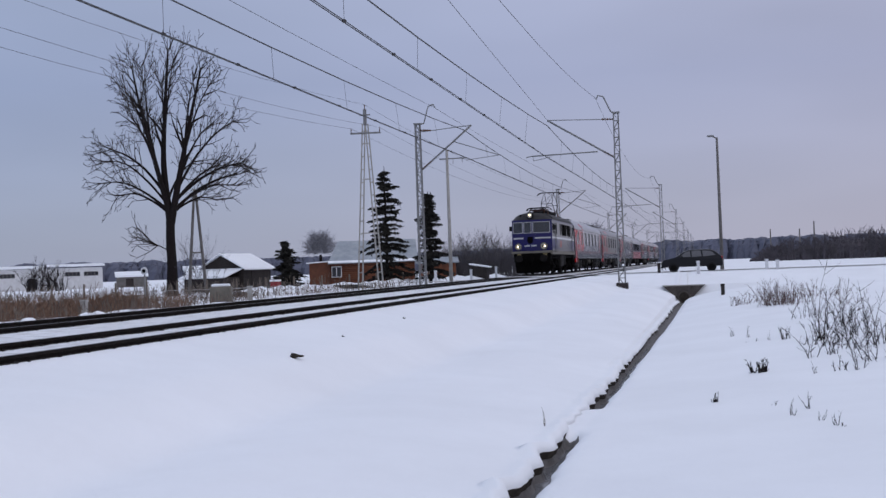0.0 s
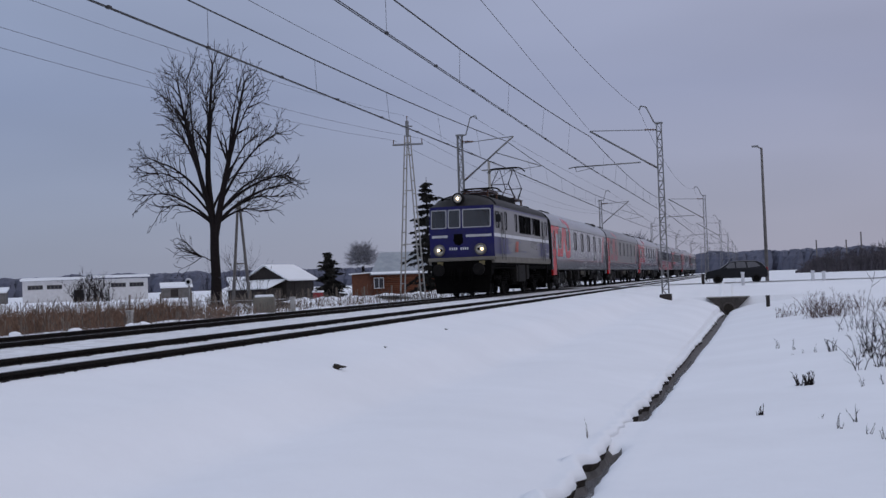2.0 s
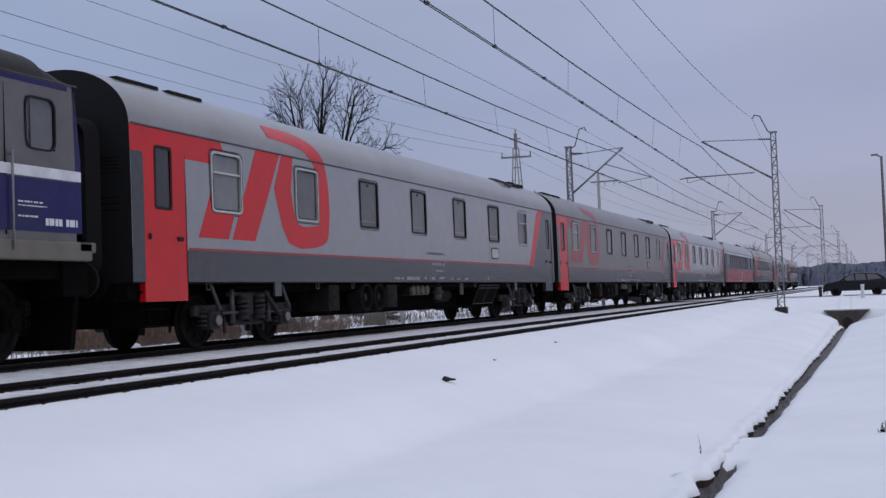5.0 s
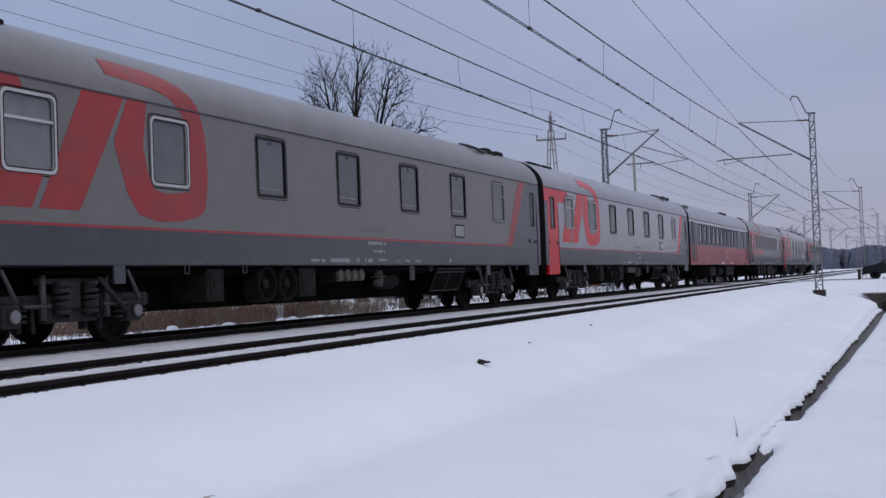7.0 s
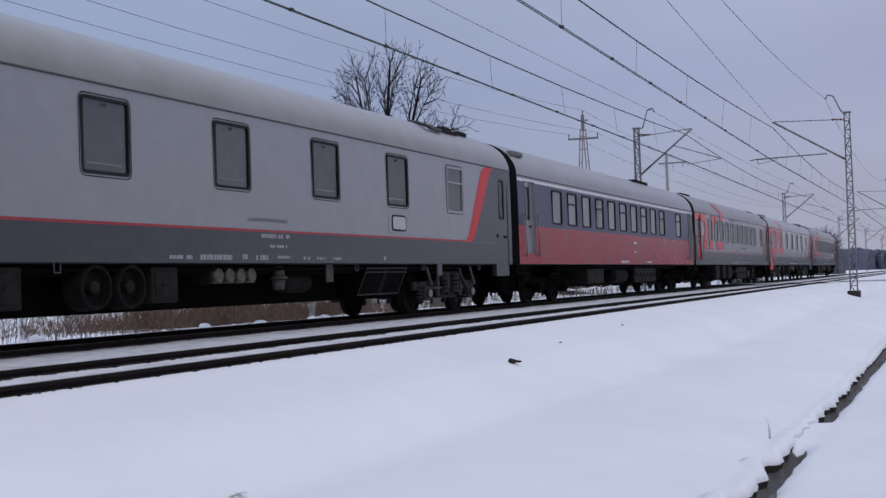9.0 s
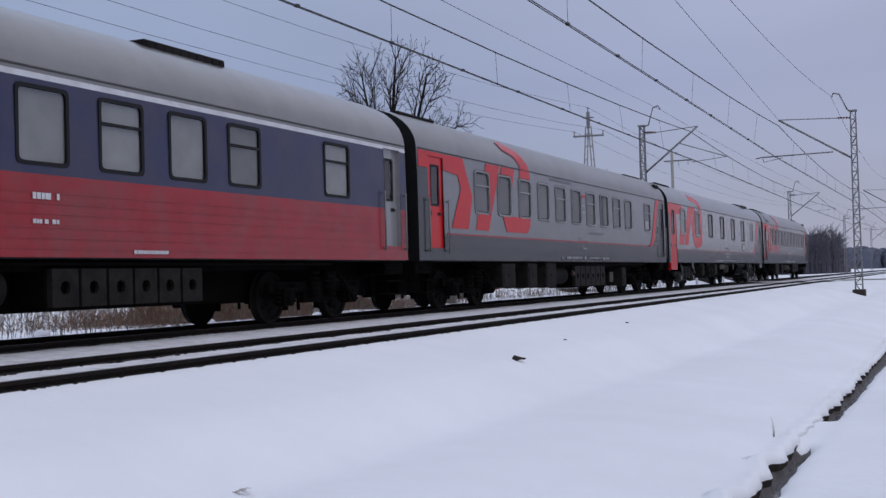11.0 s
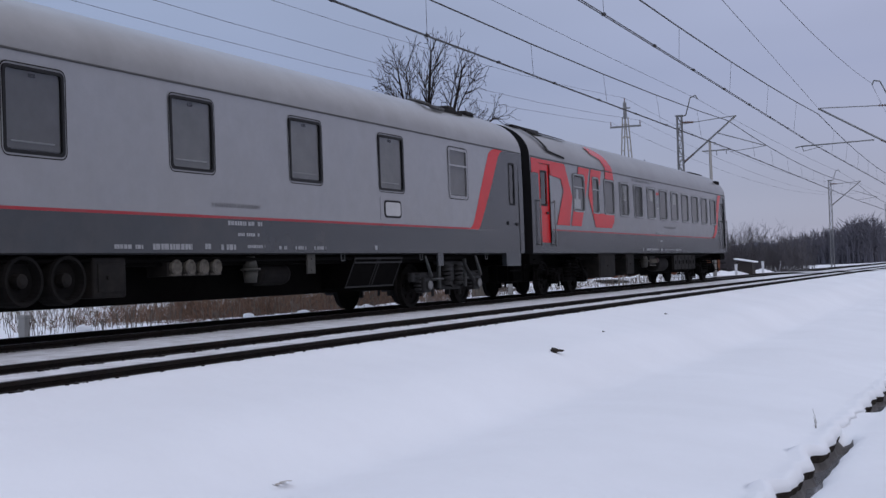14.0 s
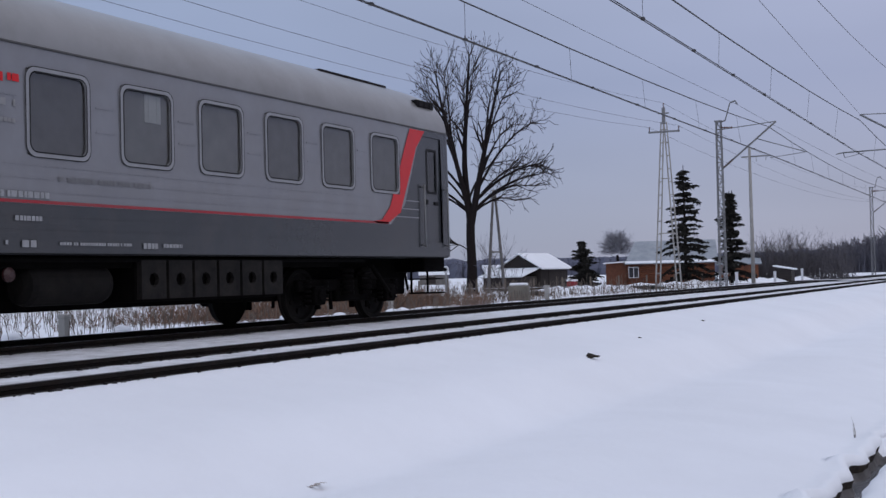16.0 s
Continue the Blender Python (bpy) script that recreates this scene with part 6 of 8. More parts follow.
def cab_front(L, y, d, hw, eave):
    """The driver's end: lower blue apron, raked window band, brow, lamps, buffer beam. d is the way it faces along y."""
    def P(x, dep, z):
        return (x, y - d * dep, z)
    frames = [(-1.40, -0.66), (-0.60, -0.02), (0.06, 1.34)] if d < 0 else [(-1.36, -0.20), (-0.10, 0.50), (0.60, 1.38)]
    zw0, zw1 = 3.04, 3.88

    def dep(z):
        return -0.1 if z <= 2.95 else -0.1 + 0.13 * (z - 2.95) / (eave - 2.95)

    bm = B()
    xs = sorted({-hw, hw, *[v for f in frames for v in f]})
    zs = [1.72, 2.95, zw0, zw1, eave]
    grid = {}

    def vert(x, z):
        k = (x, z)
        if k not in grid:
            bow = 0.10 * (x / hw) ** 2
            grid[k] = bm.verts.new(P(x, dep(z) + bow, z))
        return grid[k]
    for a, b in zip(xs, xs[1:]):
        for c, e in zip(zs, zs[1:]):
            if c == zw0 and any(abs(a - f[0]) < 1e-6 for f in frames):
                continue
            bm.faces.new((vert(a, c), vert(b, c), vert(b, e), vert(a, e)))
    for s in (-1, 1):
        cols = [vert(s * hw, z) for z in zs]
        back = [bm.verts.new(P(s * hw, 0.12, z)) for z in zs]
        for i in range(len(zs) - 1):
            bm.faces.new((cols[i], cols[i + 1], back[i + 1], back[i]))
    face = part("cab_front", bm, paint_blue, L, "blue cab front")
    # brow: front of the roof
    bm = B()
    n = 14
    rows = []
    for k, (t, dp) in enumerate(((0.0, dep(eave)), (0.45, 0.26), (0.8, 0.5), (0.94, 0.9))):
        row = []
        for i in range(n + 1):
            a = math.pi * i / n
            x = hw * math.cos(a)
            row.append(bm.verts.new(P(x * (1 - 0.02 * k), dp + 0.10 * (x / hw) ** 2, eave + (4.62 - eave) * t * math.sin(a))))
        rows.append(row)
    for a, b in zip(rows, rows[1:]):
        for i in range(n):
            bm.faces.new((a[i], a[i + 1], b[i + 1], b[i])).smooth = True
    part("brow", bm, loco_roof, L)
    for a, b in frames:
        bm = B()
        pts_o = rounded_rect(a, b, zw0, zw1, 0.06)
        pts_i = rounded_rect(a + 0.045, b - 0.045, zw0 + 0.045, zw1 - 0.045, 0.05)
        o = [bm.verts.new(P(x, dep(z) + 0.1 * (x / hw) ** 2 - 0.02, z)) for x, z in pts_o]
        i2 = [bm.verts.new(P(x, dep(z) + 0.1 * (x / hw) ** 2 - 0.02, z)) for x, z in pts_i]
        i3 = [bm.verts.new(P(x, dep(z) + 0.1 * (x / hw) ** 2 + 0.04, z)) for x, z in pts_i]
        o3 = [bm.verts.new(P(x, dep(z) + 0.1 * (x / hw) ** 2 + 0.02, z)) for x, z in pts_o]
        m = len(o)
        for k in range(m):
            j = (k + 1) % m
            bm.faces.new((o[k], o[j], i2[j], i2[k]))
            bm.faces.new((i2[k], i2[j], i3[j], i3[k]))
            bm.faces.new((o[k], o3[k], o3[j], o[j]))
        win = part("windscreen", bm, alu, L, "windscreen in a pale metal frame")
        bm = B()
        pts = rounded_rect(a + 0.03, b - 0.03, zw0 + 0.03, zw1 - 0.03, 0.05)
        bm.faces.new([bm.verts.new(P(x, dep(z) + 0.1 * (x / hw) ** 2 + 0.02, z)) for x, z in (pts if d < 0 else pts[::-1])])
        part("pane", bm, cab_glass, win).visible_shadow = False
        if b - a > 0.65:
            bm = B()
            xm = (a + b) / 2
            tube(bm, P(xm, dep(zw1) - 0.04, zw1 + 0.03), P(xm + 0.2, dep(zw0 + 0.25) - 0.035, zw0 + 0.25), 0.01, None, 4)
            part("wiper", bm, rubber, win)
    bm = B()
    box(bm, -hw + 0.2, hw - 0.2, min(y - d * 0.9, y - d * 1.0), max(y - d * 0.9, y - d * 1.0), 1.8, 3.9)
    box(bm, -hw + 0.25, hw - 0.25, min(y - d * 0.3, y - d * 0.9), max(y - d * 0.3, y - d * 0.9), 2.5, 2.95)
    part("cab_interior", bm, dark_interior, L)
    # short white lines, cream skirt
    for a, b in ((-1.36, -0.62), (0.22, 1.36)):
        bm = B()
        pts = [(a, 2.63), (b, 2.63), (b, 2.74), (a, 2.74)]
        bm.faces.new([bm.verts.new(P(x, dep(2.6) + 0.1 * (x / hw) ** 2 - 0.012, z)) for x, z in pts])
        part("white_line", bm, window_pale, face)
    for k in range(9):
        if k == 4:
            continue
        bm = B()
        x = -0.55 + 0.1 * k
        bm.faces.new([bm.verts.new(P(p, dep(2.1) - 0.008, z)) for p, z in ((x, 2.07), (x + 0.06, 2.07), (x + 0.06, 2.19), (x, 2.19))])
        part("number_bar", bm, paint_white, face, "pale running number as a plain bar")
    bm = B()
    tube(bm, P(-0.13, dep(2.5) - 0.004, 2.5), P(-0.13, dep(2.5) - 0.02, 2.5), 0.24, 0.22, 7)
    box(bm, -0.33, 0.07, min(y - d * dep(2.6) + d * 0.004, y - d * dep(2.6) + d * 0.018), max(y - d * dep(2.6) + d * 0.004, y - d * dep(2.6) + d * 0.018), 2.5, 2.78)
    part("front_plate", bm, under, face, "dark worn round plate")
    for x in (-0.95, 0.95):
        bm = B()
        box(bm, x - 0.13, x + 0.13, min(y + d * 0.27, y + d * 0.295), max(y + d * 0.27, y + d * 0.295), 1.38, 1.56, 0.008)
        part("yellow_plate", bm, paint_yellow, face, "dirty yellow warning plate")
    bm = B()
    tube(bm, (-0.75, y + d * 0.02, 4.34), (-0.55, y - d * 0.45, 4.36), 0.02, None, 6)
    tube(bm, (-0.75, y + d * 0.02, 4.34), (-0.78, y + d * 0.12, 4.34), 0.03, 0.08, 10)
    part("horn", bm, under, L)
    bm = B()
    box(bm, -hw - 0.03, hw + 0.03, min(y - d * 0.1, y + d * 0.30), max(y - d * 0.1, y + d * 0.30), 1.58, 1.74, 0.03)
    part("skirt", bm, paint_cream, L, "dirty cream front skirt")
    bm = B()
    box(bm, -1.35, 1.35, min(y - d * 0.3, y + d * 0.28), max(y - d * 0.3, y + d * 0.28), 0.95, 1.578, 0.03)
    part("buffer_beam", bm, under, L)
    bm = B()
    # snow plough below the beam
    pts = [(-1.3, 0.95), (1.3, 0.95), (1.2, 0.16), (-1.2, 0.16)]
    f0 = [bm.verts.new(P(x, -0.12, z)) for x, z in pts]
    f1 = [bm.verts.new(P(x, -0.02, z)) for x, z in pts]
    bm.faces.new(f0)
    bm.faces.new(f1[::-1])
    for i in range(4):
        j = (i + 1) % 4
        bm.faces.new((f0[i], f0[j], f1[j], f1[i]))
    part("plough", bm, under, L)
    for s in (-1, 1):
        bm = B()
        prof = [(0, 0.12), (0.25, 0.12), (0.25, 0.09), (0.46, 0.09), (0.47, 0.27), (0.53, 0.27), (0.56, 0.2)]
        lathe_y(bm, [(d * (a + 0.26), r) for a, r in prof], (s * 0.9, y, 1.2), 20)
        part("buffer", bm, under_grey, L)
    bm = B()
    box(bm, -0.12, 0.12, min(y + d * 0.26, y + d * 0.54), max(y + d * 0.26, y + d * 0.54), 1.0, 1.28, 0.03)
    tube(bm, (0.0, y + d * 0.5, 1.2), (0.0, y + d * 0.55, 0.75), 0.05, None, 8)
    part("coupling", bm, under, L)
    for x in (-0.45, -0.3, 0.35, 0.5):
        bm = B()
        tube(bm, (x, y + d * 0.28, 1.2), (x, y + d * 0.4, 0.75), 0.03, None, 6)
        tube(bm, (x, y + d * 0.4, 0.75), (x * 0.8, y + d * 0.3, 0.55), 0.03, None, 6)
        part("brake_hose", bm, under, L)
    lamps = [(-1.02, 2.08, 0.26, 0.0), (0.86, 2.08, 0.26, 0.0), (-0.12, 4.36, 0.25, 0.35)] if d < 0 else [(-0.98, 2.08, 0.26, 0.0), (0.98, 2.08, 0.26, 0.0), (0.05, 4.36, 0.25, 0.35)]
    for x, z, r, back in lamps:
        dp = dep(min(z, eave)) + 0.1 * (x / hw) ** 2
        bm = B()
        yy = y - d * dp
        lathe_y(bm, [(-d * 0.25, r), (d * 0.06, r), (d * 0.09, r * 0.98), (d * 0.09, r * 0.78), (d * 0.03, r * 0.74)], (x, yy, z), 24)
        lamp = part("headlamp", bm, paint_cream if z < 4 else under_grey, L, "round headlamp")
        bm = B()
        lathe_y(bm, [(d * 0.045, r * 0.76), (d * 0.075, r * 0.5), (d * 0.085, 0.02)], (x, yy, z), 20)
        part("lens", bm, lamp_dim, lamp)
        if d < 0:
            bm = B()
            off = 0.07 if x > 0.5 else -0.03 if x < -0.5 else 0
            lathe_y(bm, [(d * 0.07, 0.065), (d * 0.10, 0.05), (d * 0.105, 0.01)], (x + off, yy, z), 16)
            part("bulb", bm, lamp_glow, lamp, "glowing warm bulb")
            if z < 3:
                bm = B()
                lathe_y(bm, [(d * 0.07, 0.065), (d * 0.10, 0.05), (d * 0.105, 0.01)], (x + (-0.08 if x > 0 else 0.1), yy, z), 14)
                part("tail_lens", bm, under, lamp, "dark red unlit tail lens")


LOCO_LEN = 15.45
loco = locomotive(pose(FAR_X, 100, RAIL_Z))
CLEAN = "silver-grey sleeping car with red door and ribbon on the railway"
s1 = sleeper(pose(FAR_X, 200, RAIL_Z), paint_grey, paint_red, CLEAN, roof_grey)
s3, s6 = (copy_thing(s1, pose(FAR_X, 260 + 30 * k, RAIL_Z)) for k in range(2))
s2 = sleeper(pose(FAR_X, 230, RAIL_Z), paint_drab, paint_dull_red, "grimy drab-grey sleeping car with a dull red ribbon", roof_drab)
c4 = red_blue_coach(pose(FAR_X, 300, RAIL_Z))
c5 = ribbed_coach(pose(FAR_X, 330, RAIL_Z), 24.75, [(3.65 + 1.598 * k, 4.63 + 1.598 * k) for k in range(10)] + [(20.93, 21.87)], (0, 2, 4, 6, 8, 10), "silver-grey ribbed coach with red ribbon and dark skirt", True, 3, 12.72,
                  [("box", 5.6, 6.6, 0.45, 1.1), ("box", 7.6, 8.4, 0.42, 1.1), ("box", 9.2, 10.12, 0.39, 1.12), ("tank", 10.26, 11.74, 0.46, 1.02), ("red_tap", 11.8, 12.0, 0.66, 0.92), ("rack", 12.04, 15.5, 0.33, 1.06), ("plate", 16.1, 16.5, 0.46, 0.8), ("box", 17.65, 18.2, 0.3, 0.95)])
c7 = ribbed_coach(pose(FAR_X, 360, RAIL_Z), 24.35, [(3.58, 4.58), (5.33, 5.94)] + [(6.48 + 1.61 * k, 7.49 + 1.61 * k) for k in range(10)], (0, 1), "last silver-grey ribbed coach with red ribbon and door", True, 2, 12.44,
                  [("box", 5.9, 7.54, 0.4, 1.14), ("box", 8.76, 9.64, 0.47, 1.14), ("valve", 11.2, 11.5, 0.66, 1.12), ("panel", 11.7, 12.5, 0.7, 1.1), ("red_tap", 12.6, 12.8, 0.8, 1.0), ("tank", 13.1, 14.6, 0.5, 1.04), ("rack", 14.93, 18.28, 0.5, 1.12)])
TRAIN = [(loco, 0.0)]
at_y = LOCO_LEN
for ob, ln in ((s1, 26.34), (s2, 26.34), (s3, 26.34), (c4, 24.5), (c5, 24.75), (s6, 26.34), (c7, 24.35)):
    TRAIN.append((ob, at_y))
    at_y += ln


def front_y(t):
    """Where the train's nose is along the line: about 60 km/h, easing off slightly."""
    dt = t - 3.5
    return 24.12 - 16.514 * dt + 0.0747 * dt * dt - 0.0012 * dt ** 3


def motions():
    times = [0.5 * k for k in range(33)]
    for ob, off in TRAIN:
        walk(ob, [(t, pose(FAR_X, front_y(t) + off, RAIL_Z)) for t in times])
    steps = [k / FPS for k in range(16 * FPS + 1)]
    for ob, off in TRAIN:
        for b in ob.children:
            if not b.name.startswith("bogie"):
                continue
            for w in [k for k in b.children if k.name.startswith("wheelset")]:
                r = w["radius"]
                x, y, z = w.matrix_basis.translation
                walk(w, [(t, pose(x, y, z, math.degrees((front_y(0) - front_y(t)) / r))) for t in steps])




# ---- plants ----
class Sticks:
    """Gathers many thin tapered sticks into one mesh."""

    def __init__(self):
        self.v, self.f = [], []

    def add(self, a, b, r0, r1, seg=3):
        a, b = Vector(a), Vector(b)
        d = (b - a)
        if d.length < 1e-6:
            return
        d.normalize()
        u = d.orthogonal().normalized()
        w = d.cross(u)
        n = len(self.v)
        for p, r in ((a, r0), (b, r1)):
            for i in range(seg):
                t = 2 * math.pi * i / seg
                self.v.append(p + (u * math.cos(t) + w * math.sin(t)) * r)
        for i in range(seg):
            j = (i + 1) % seg
            self.f.append((n + i, n + j, n + seg + j, n + seg + i))

    def tri(self, a, b, c):
        n = len(self.v)
        self.v += [Vector(a), Vector(b), Vector(c)]
        self.f.append((n, n + 1, n + 2))

    def mesh(self, name, material, smooth=False):
        me = bpy.data.meshes.new(name)
        me.from_pydata([tuple(p) for p in self.v], [], self.f)
        me.materials.append(material)
        if smooth:
            me.polygons.foreach_set("use_smooth", [True] * len(self.f))
        me.update()
        return me


def stuff(name, sticks, material, label, category):
    return tagged(new(name, sticks.mesh(name, material)), label, category, kind="stuff")


def oak(at, seed):
    """Bare oak: a few bowed leaders, each shedding forking side limbs and fine twigs."""
    tree = base("bare_oak", "tall leafless oak with a broad fan of dark limbs and twigs", "tree", at=at)
    rnd = random.Random(seed)
    wood, fine = Sticks(), Sticks()

    def stick(p, q, r0, r1):
        (wood if r0 > 0.05 else fine).add(p, q, r0, r1, 9 if r0 > 0.2 else 6 if r0 > 0.05 else 3)

    def branch(p, d, r, ln, lev):
        n = max(3, int(ln / 0.4))
        turn = rnd.choice((-1, 1))
        side = d.cross(Vector((rnd.gauss(0, 1), rnd.gauss(0, 1), rnd.gauss(0, 1)))).normalized()
        for i in range(n):
            d = (d + Vector((rnd.gauss(0, 0.085), rnd.gauss(0, 0.085), rnd.gauss(0.035, 0.08)))).normalized()
            q = p + d * (ln / n)
            r0, r1 = (max(0.02, r * (1 - 0.72 * f / n)) for f in (i, i + 1))
            stick(p, q, r0, r1)
            p = q
            if lev < 4 and i >= 1 and rnd.random() < (0.85 if lev < 3 else 0.6):
                turn = -turn
                side = (side + d.cross(side) * rnd.uniform(-0.9, 0.9)).normalized()
                e = (d * 0.85 + side * turn * rnd.uniform(0.5, 0.9)).normalized()
                branch(p, e, max(0.02, r1 * 0.72), ln * rnd.uniform(0.35, 0.6) * (1.15 - 0.5 * i / n), lev + 1)

    def leader(pts, r):
        full = rounder([tuple(p) for p in pts], 4)
        n = len(full) - 1
        for i in range(n):
            p, q = Vector(full[i]), Vector(full[i + 1])
            r0, r1 = (max(0.045, r * (1 - 0.78 * f / n)) for f in (i, i + 1))
            stick(p, q, r0, r1)
            if i >= n * 0.3:
                for _ in range(1 + i % 2 if i < n - 1 else 3):
                    d = (q - p).normalized()
                    ax = Vector((rnd.gauss(0, 1), rnd.gauss(0, 1), rnd.gauss(0, 0.4)))
                    side = (ax - d * ax.dot(d)).normalized()
                    branch(q, (d * 0.8 + side * rnd.uniform(0.45, 0.8)).normalized(), max(0.045, r1 * 0.6), rnd.uniform(1.6, 2.7) * (1.1 - 0.35 * i / n), 2)

    for a, b, ra, rb in (((0, 0, -0.4), (0.02, 0, 0.5), 0.8, 0.58), ((0.02, 0, 0.5), (0.08, 0, 2.2), 0.56, 0.47), ((0.08, 0, 2.2), (0.0, 0, 4.2), 0.47, 0.43), ((0.0, 0, 4.2), (0.05, 0, 5.9), 0.43, 0.40)):
        wood.add(a, b, ra, rb, 12)
    leader([(0.0, 0, 5.6), (-0.4, 0.3, 9.4), (-0.1, 0.6, 13.4), (0.3, 0.6, 17.2)], 0.36)
    leader([(0.1, 0, 5.3), (1.0, -0.3, 8.6), (2.0, -0.6, 12.0), (3.2, -0.8, 15.8)], 0.36)
    leader([(-0.2, 0, 6.6), (-1.3, -0.5, 10.0), (-2.3, -0.9, 13.2), (-2.9, -1.0, 15.8)], 0.27)
    # the rest of the crown: limbs that leave the three leaders one above another and bow out to a rounded outline
    for k in range(15):
        a = 2.4 * k
        f = (k * 7 % 15) / 15
        e = radians(-16 + 92 * f)
        tip = Vector((0.6 + 6.3 * math.cos(e) * math.cos(a), 5.6 * math.cos(e) * math.sin(a), 10.4 + 6.2 * math.sin(e)))
        z = 6.0 + 5.2 * f + rnd.uniform(-0.3, 0.6)
        x = 0.1 + 0.29 * (z - 5.3) if math.cos(a) > 0.3 else -0.2 - 0.33 * max(0.0, z - 6.6) if math.cos(a) < -0.3 else -0.3
        foot = Vector((x, 0.0, z))
        out = tip - foot
        m1 = foot + Vector((out.x * 0.33, out.y * 0.33, out.z * 0.4 + 0.3))
        m2 = foot + Vector((out.x * 0.68, out.y * 0.68, out.z * 0.74 + 0.3))
        leader([foot, m1, m2, tip], 0.15 - 0.05 * f)
    for q in ((-6.0, 0.4, 8.2), (-5.7, -0.8, 9.6), (-4.6, 1.6, 7.4), (6.2, 0.5, 7.9), (5.8, -0.9, 9.2), (4.4, 1.5, 7.0)):
        z = 5.9 + 0.2 * (q[2] - 7)
        leader([(0.05, 0, z), (q[0] * 0.3, q[1] * 0.3, z + 0.45 * (q[2] - z) + 0.25), (q[0] * 0.66, q[1] * 0.66, z + 0.85 * (q[2] - z) + 0.3), q], 0.12)
    leader([(-0.3, 0, 3.4), (-0.9, 0.2, 3.7), (-1.4, 0.3, 3.8), (-1.8, 0.4, 4.0)], 0.05)
    for p in wood.v + fine.v:
        p.x *= 0.78
        p.y *= 0.9
        p.z += 0.05 * max(0.0, p.z - 5.5)
    for nm, st, m in (("trunk", wood, bark), ("crown", fine, twig)):
        ob = new(nm, st.mesh(nm, m, True))
        ob.parent = tree
    return tree


oak(pose(-37.5, 76.3, 0.2, 0, 0, 26), 5)


def fir(at, h, w, seed, dense, label):
    tree = base("fir_tree", label, "tree", "firs by the house", at)
    rnd = random.Random(seed)
    bm = B()
    tube(bm, (0, 0, -0.3), (0, 0, h), 0.16, 0.02, 7)
    part("trunk", bm, bark, tree)
    st = Sticks()
    z = h * 0.08
    while z < h * 0.985:
        f = 1 - z / h
        reach = w * (0.10 + 0.90 * f ** 0.8) * rnd.uniform(0.62, 1.12)
        for k in range(rnd.randint(5, 8)):
            a = rnd.uniform(0, 2 * math.pi)
            ln = reach * rnd.uniform(0.45, 1.1)
            p = Vector((0, 0, z + rnd.uniform(-0.1, 0.1)))
            d = Vector((math.cos(a), math.sin(a), 0.25))
            n = max(3, int(ln / 0.22))
            for i in range(n):
                d = (d + Vector((0, 0, -0.11))).normalized() if i < n * 0.7 else (d + Vector((0, 0, 0.10))).normalized()
                q = p + d * (ln / n)
                st.add(p, q, 0.018, 0.012, 3)
                for _ in range(8 + dense):
                    s = Vector((rnd.gauss(0, 1), rnd.gauss(0, 1), rnd.gauss(-0.35, 0.3))).normalized()
                    c = p.lerp(q, rnd.random())
                    side = d.cross(s).normalized() * 0.1
                    tip = c + (s + d * 0.5).normalized() * rnd.uniform(0.16, 0.42)
                    st.tri(c - side, c + side, tip)
                p = q
        z += h * (rnd.uniform(0.036, 0.062) if dense == 1 else rnd.uniform(0.03, 0.055))
    ob = new("crown", st.mesh("crown", needles))
    ob.parent = tree
    return tree


fir(pose(-22.95, 81.9, 0.4), 8.9, 2.75, 3, 1, "tall ragged dark fir beside the timber house")
fir(pose(-19.85, 82.6, 0.5), 6.8, 1.9, 8, 2, "narrow dense dark fir beside the track")
fir(pose(-34.6, 91.6, 0.2), 4.1, 2.2, 12, 1, "low bushy conifer beside the shed")


def thicket(st, rnd, x, y, z, h, n, spread, lean=0.25, branch=3, r=0.012):
    for _ in range(n):
        a = rnd.uniform(0, 2 * math.pi)
        rr = spread * math.sqrt(rnd.random())
        p = Vector((x + rr * math.cos(a), y + rr * math.sin(a), z - 0.05))
        d = Vector((rnd.gauss(0, lean), rnd.gauss(0, lean), 1)).normalized()
        hh = h * rnd.uniform(0.45, 1.1)
        q = p
        for i in range(3):
            d = (d + Vector((rnd.gauss(0, 0.15), rnd.gauss(0, 0.15), 0))).normalized()
            q2 = q + d * hh / 3
            st.add(q, q2, r * (1 - i * 0.28), r * (1 - (i + 1) * 0.28), 3)
            for _ in range(branch):
                s = (d + Vector((rnd.gauss(0, 0.6), rnd.gauss(0, 0.6), rnd.gauss(0.1, 0.3)))).normalized()
                c = q.lerp(q2, rnd.random())
                st.add(c, c + s * hh * rnd.uniform(0.12, 0.3), r * 0.5, r * 0.2, 3)
            q = q2


def shrub(name, x, y, h, n, spread, seed, label, material=None, r=0.012, branch=4, lean=0.3):
    st = Sticks()
    thicket(st, random.Random(seed), 0, 0, 0, h, n, spread, lean, branch, r)
    ob = new(name, st.mesh(name, material or twig))
    ob.matrix_world = pose(x, y, ground_z(x, y))
    return tagged(ob, label, "shrub", "shrubs")


reddish = mat("red_brown_twig", (0.085, 0.05, 0.042), 0.9, var=0.3, scale=4.0)
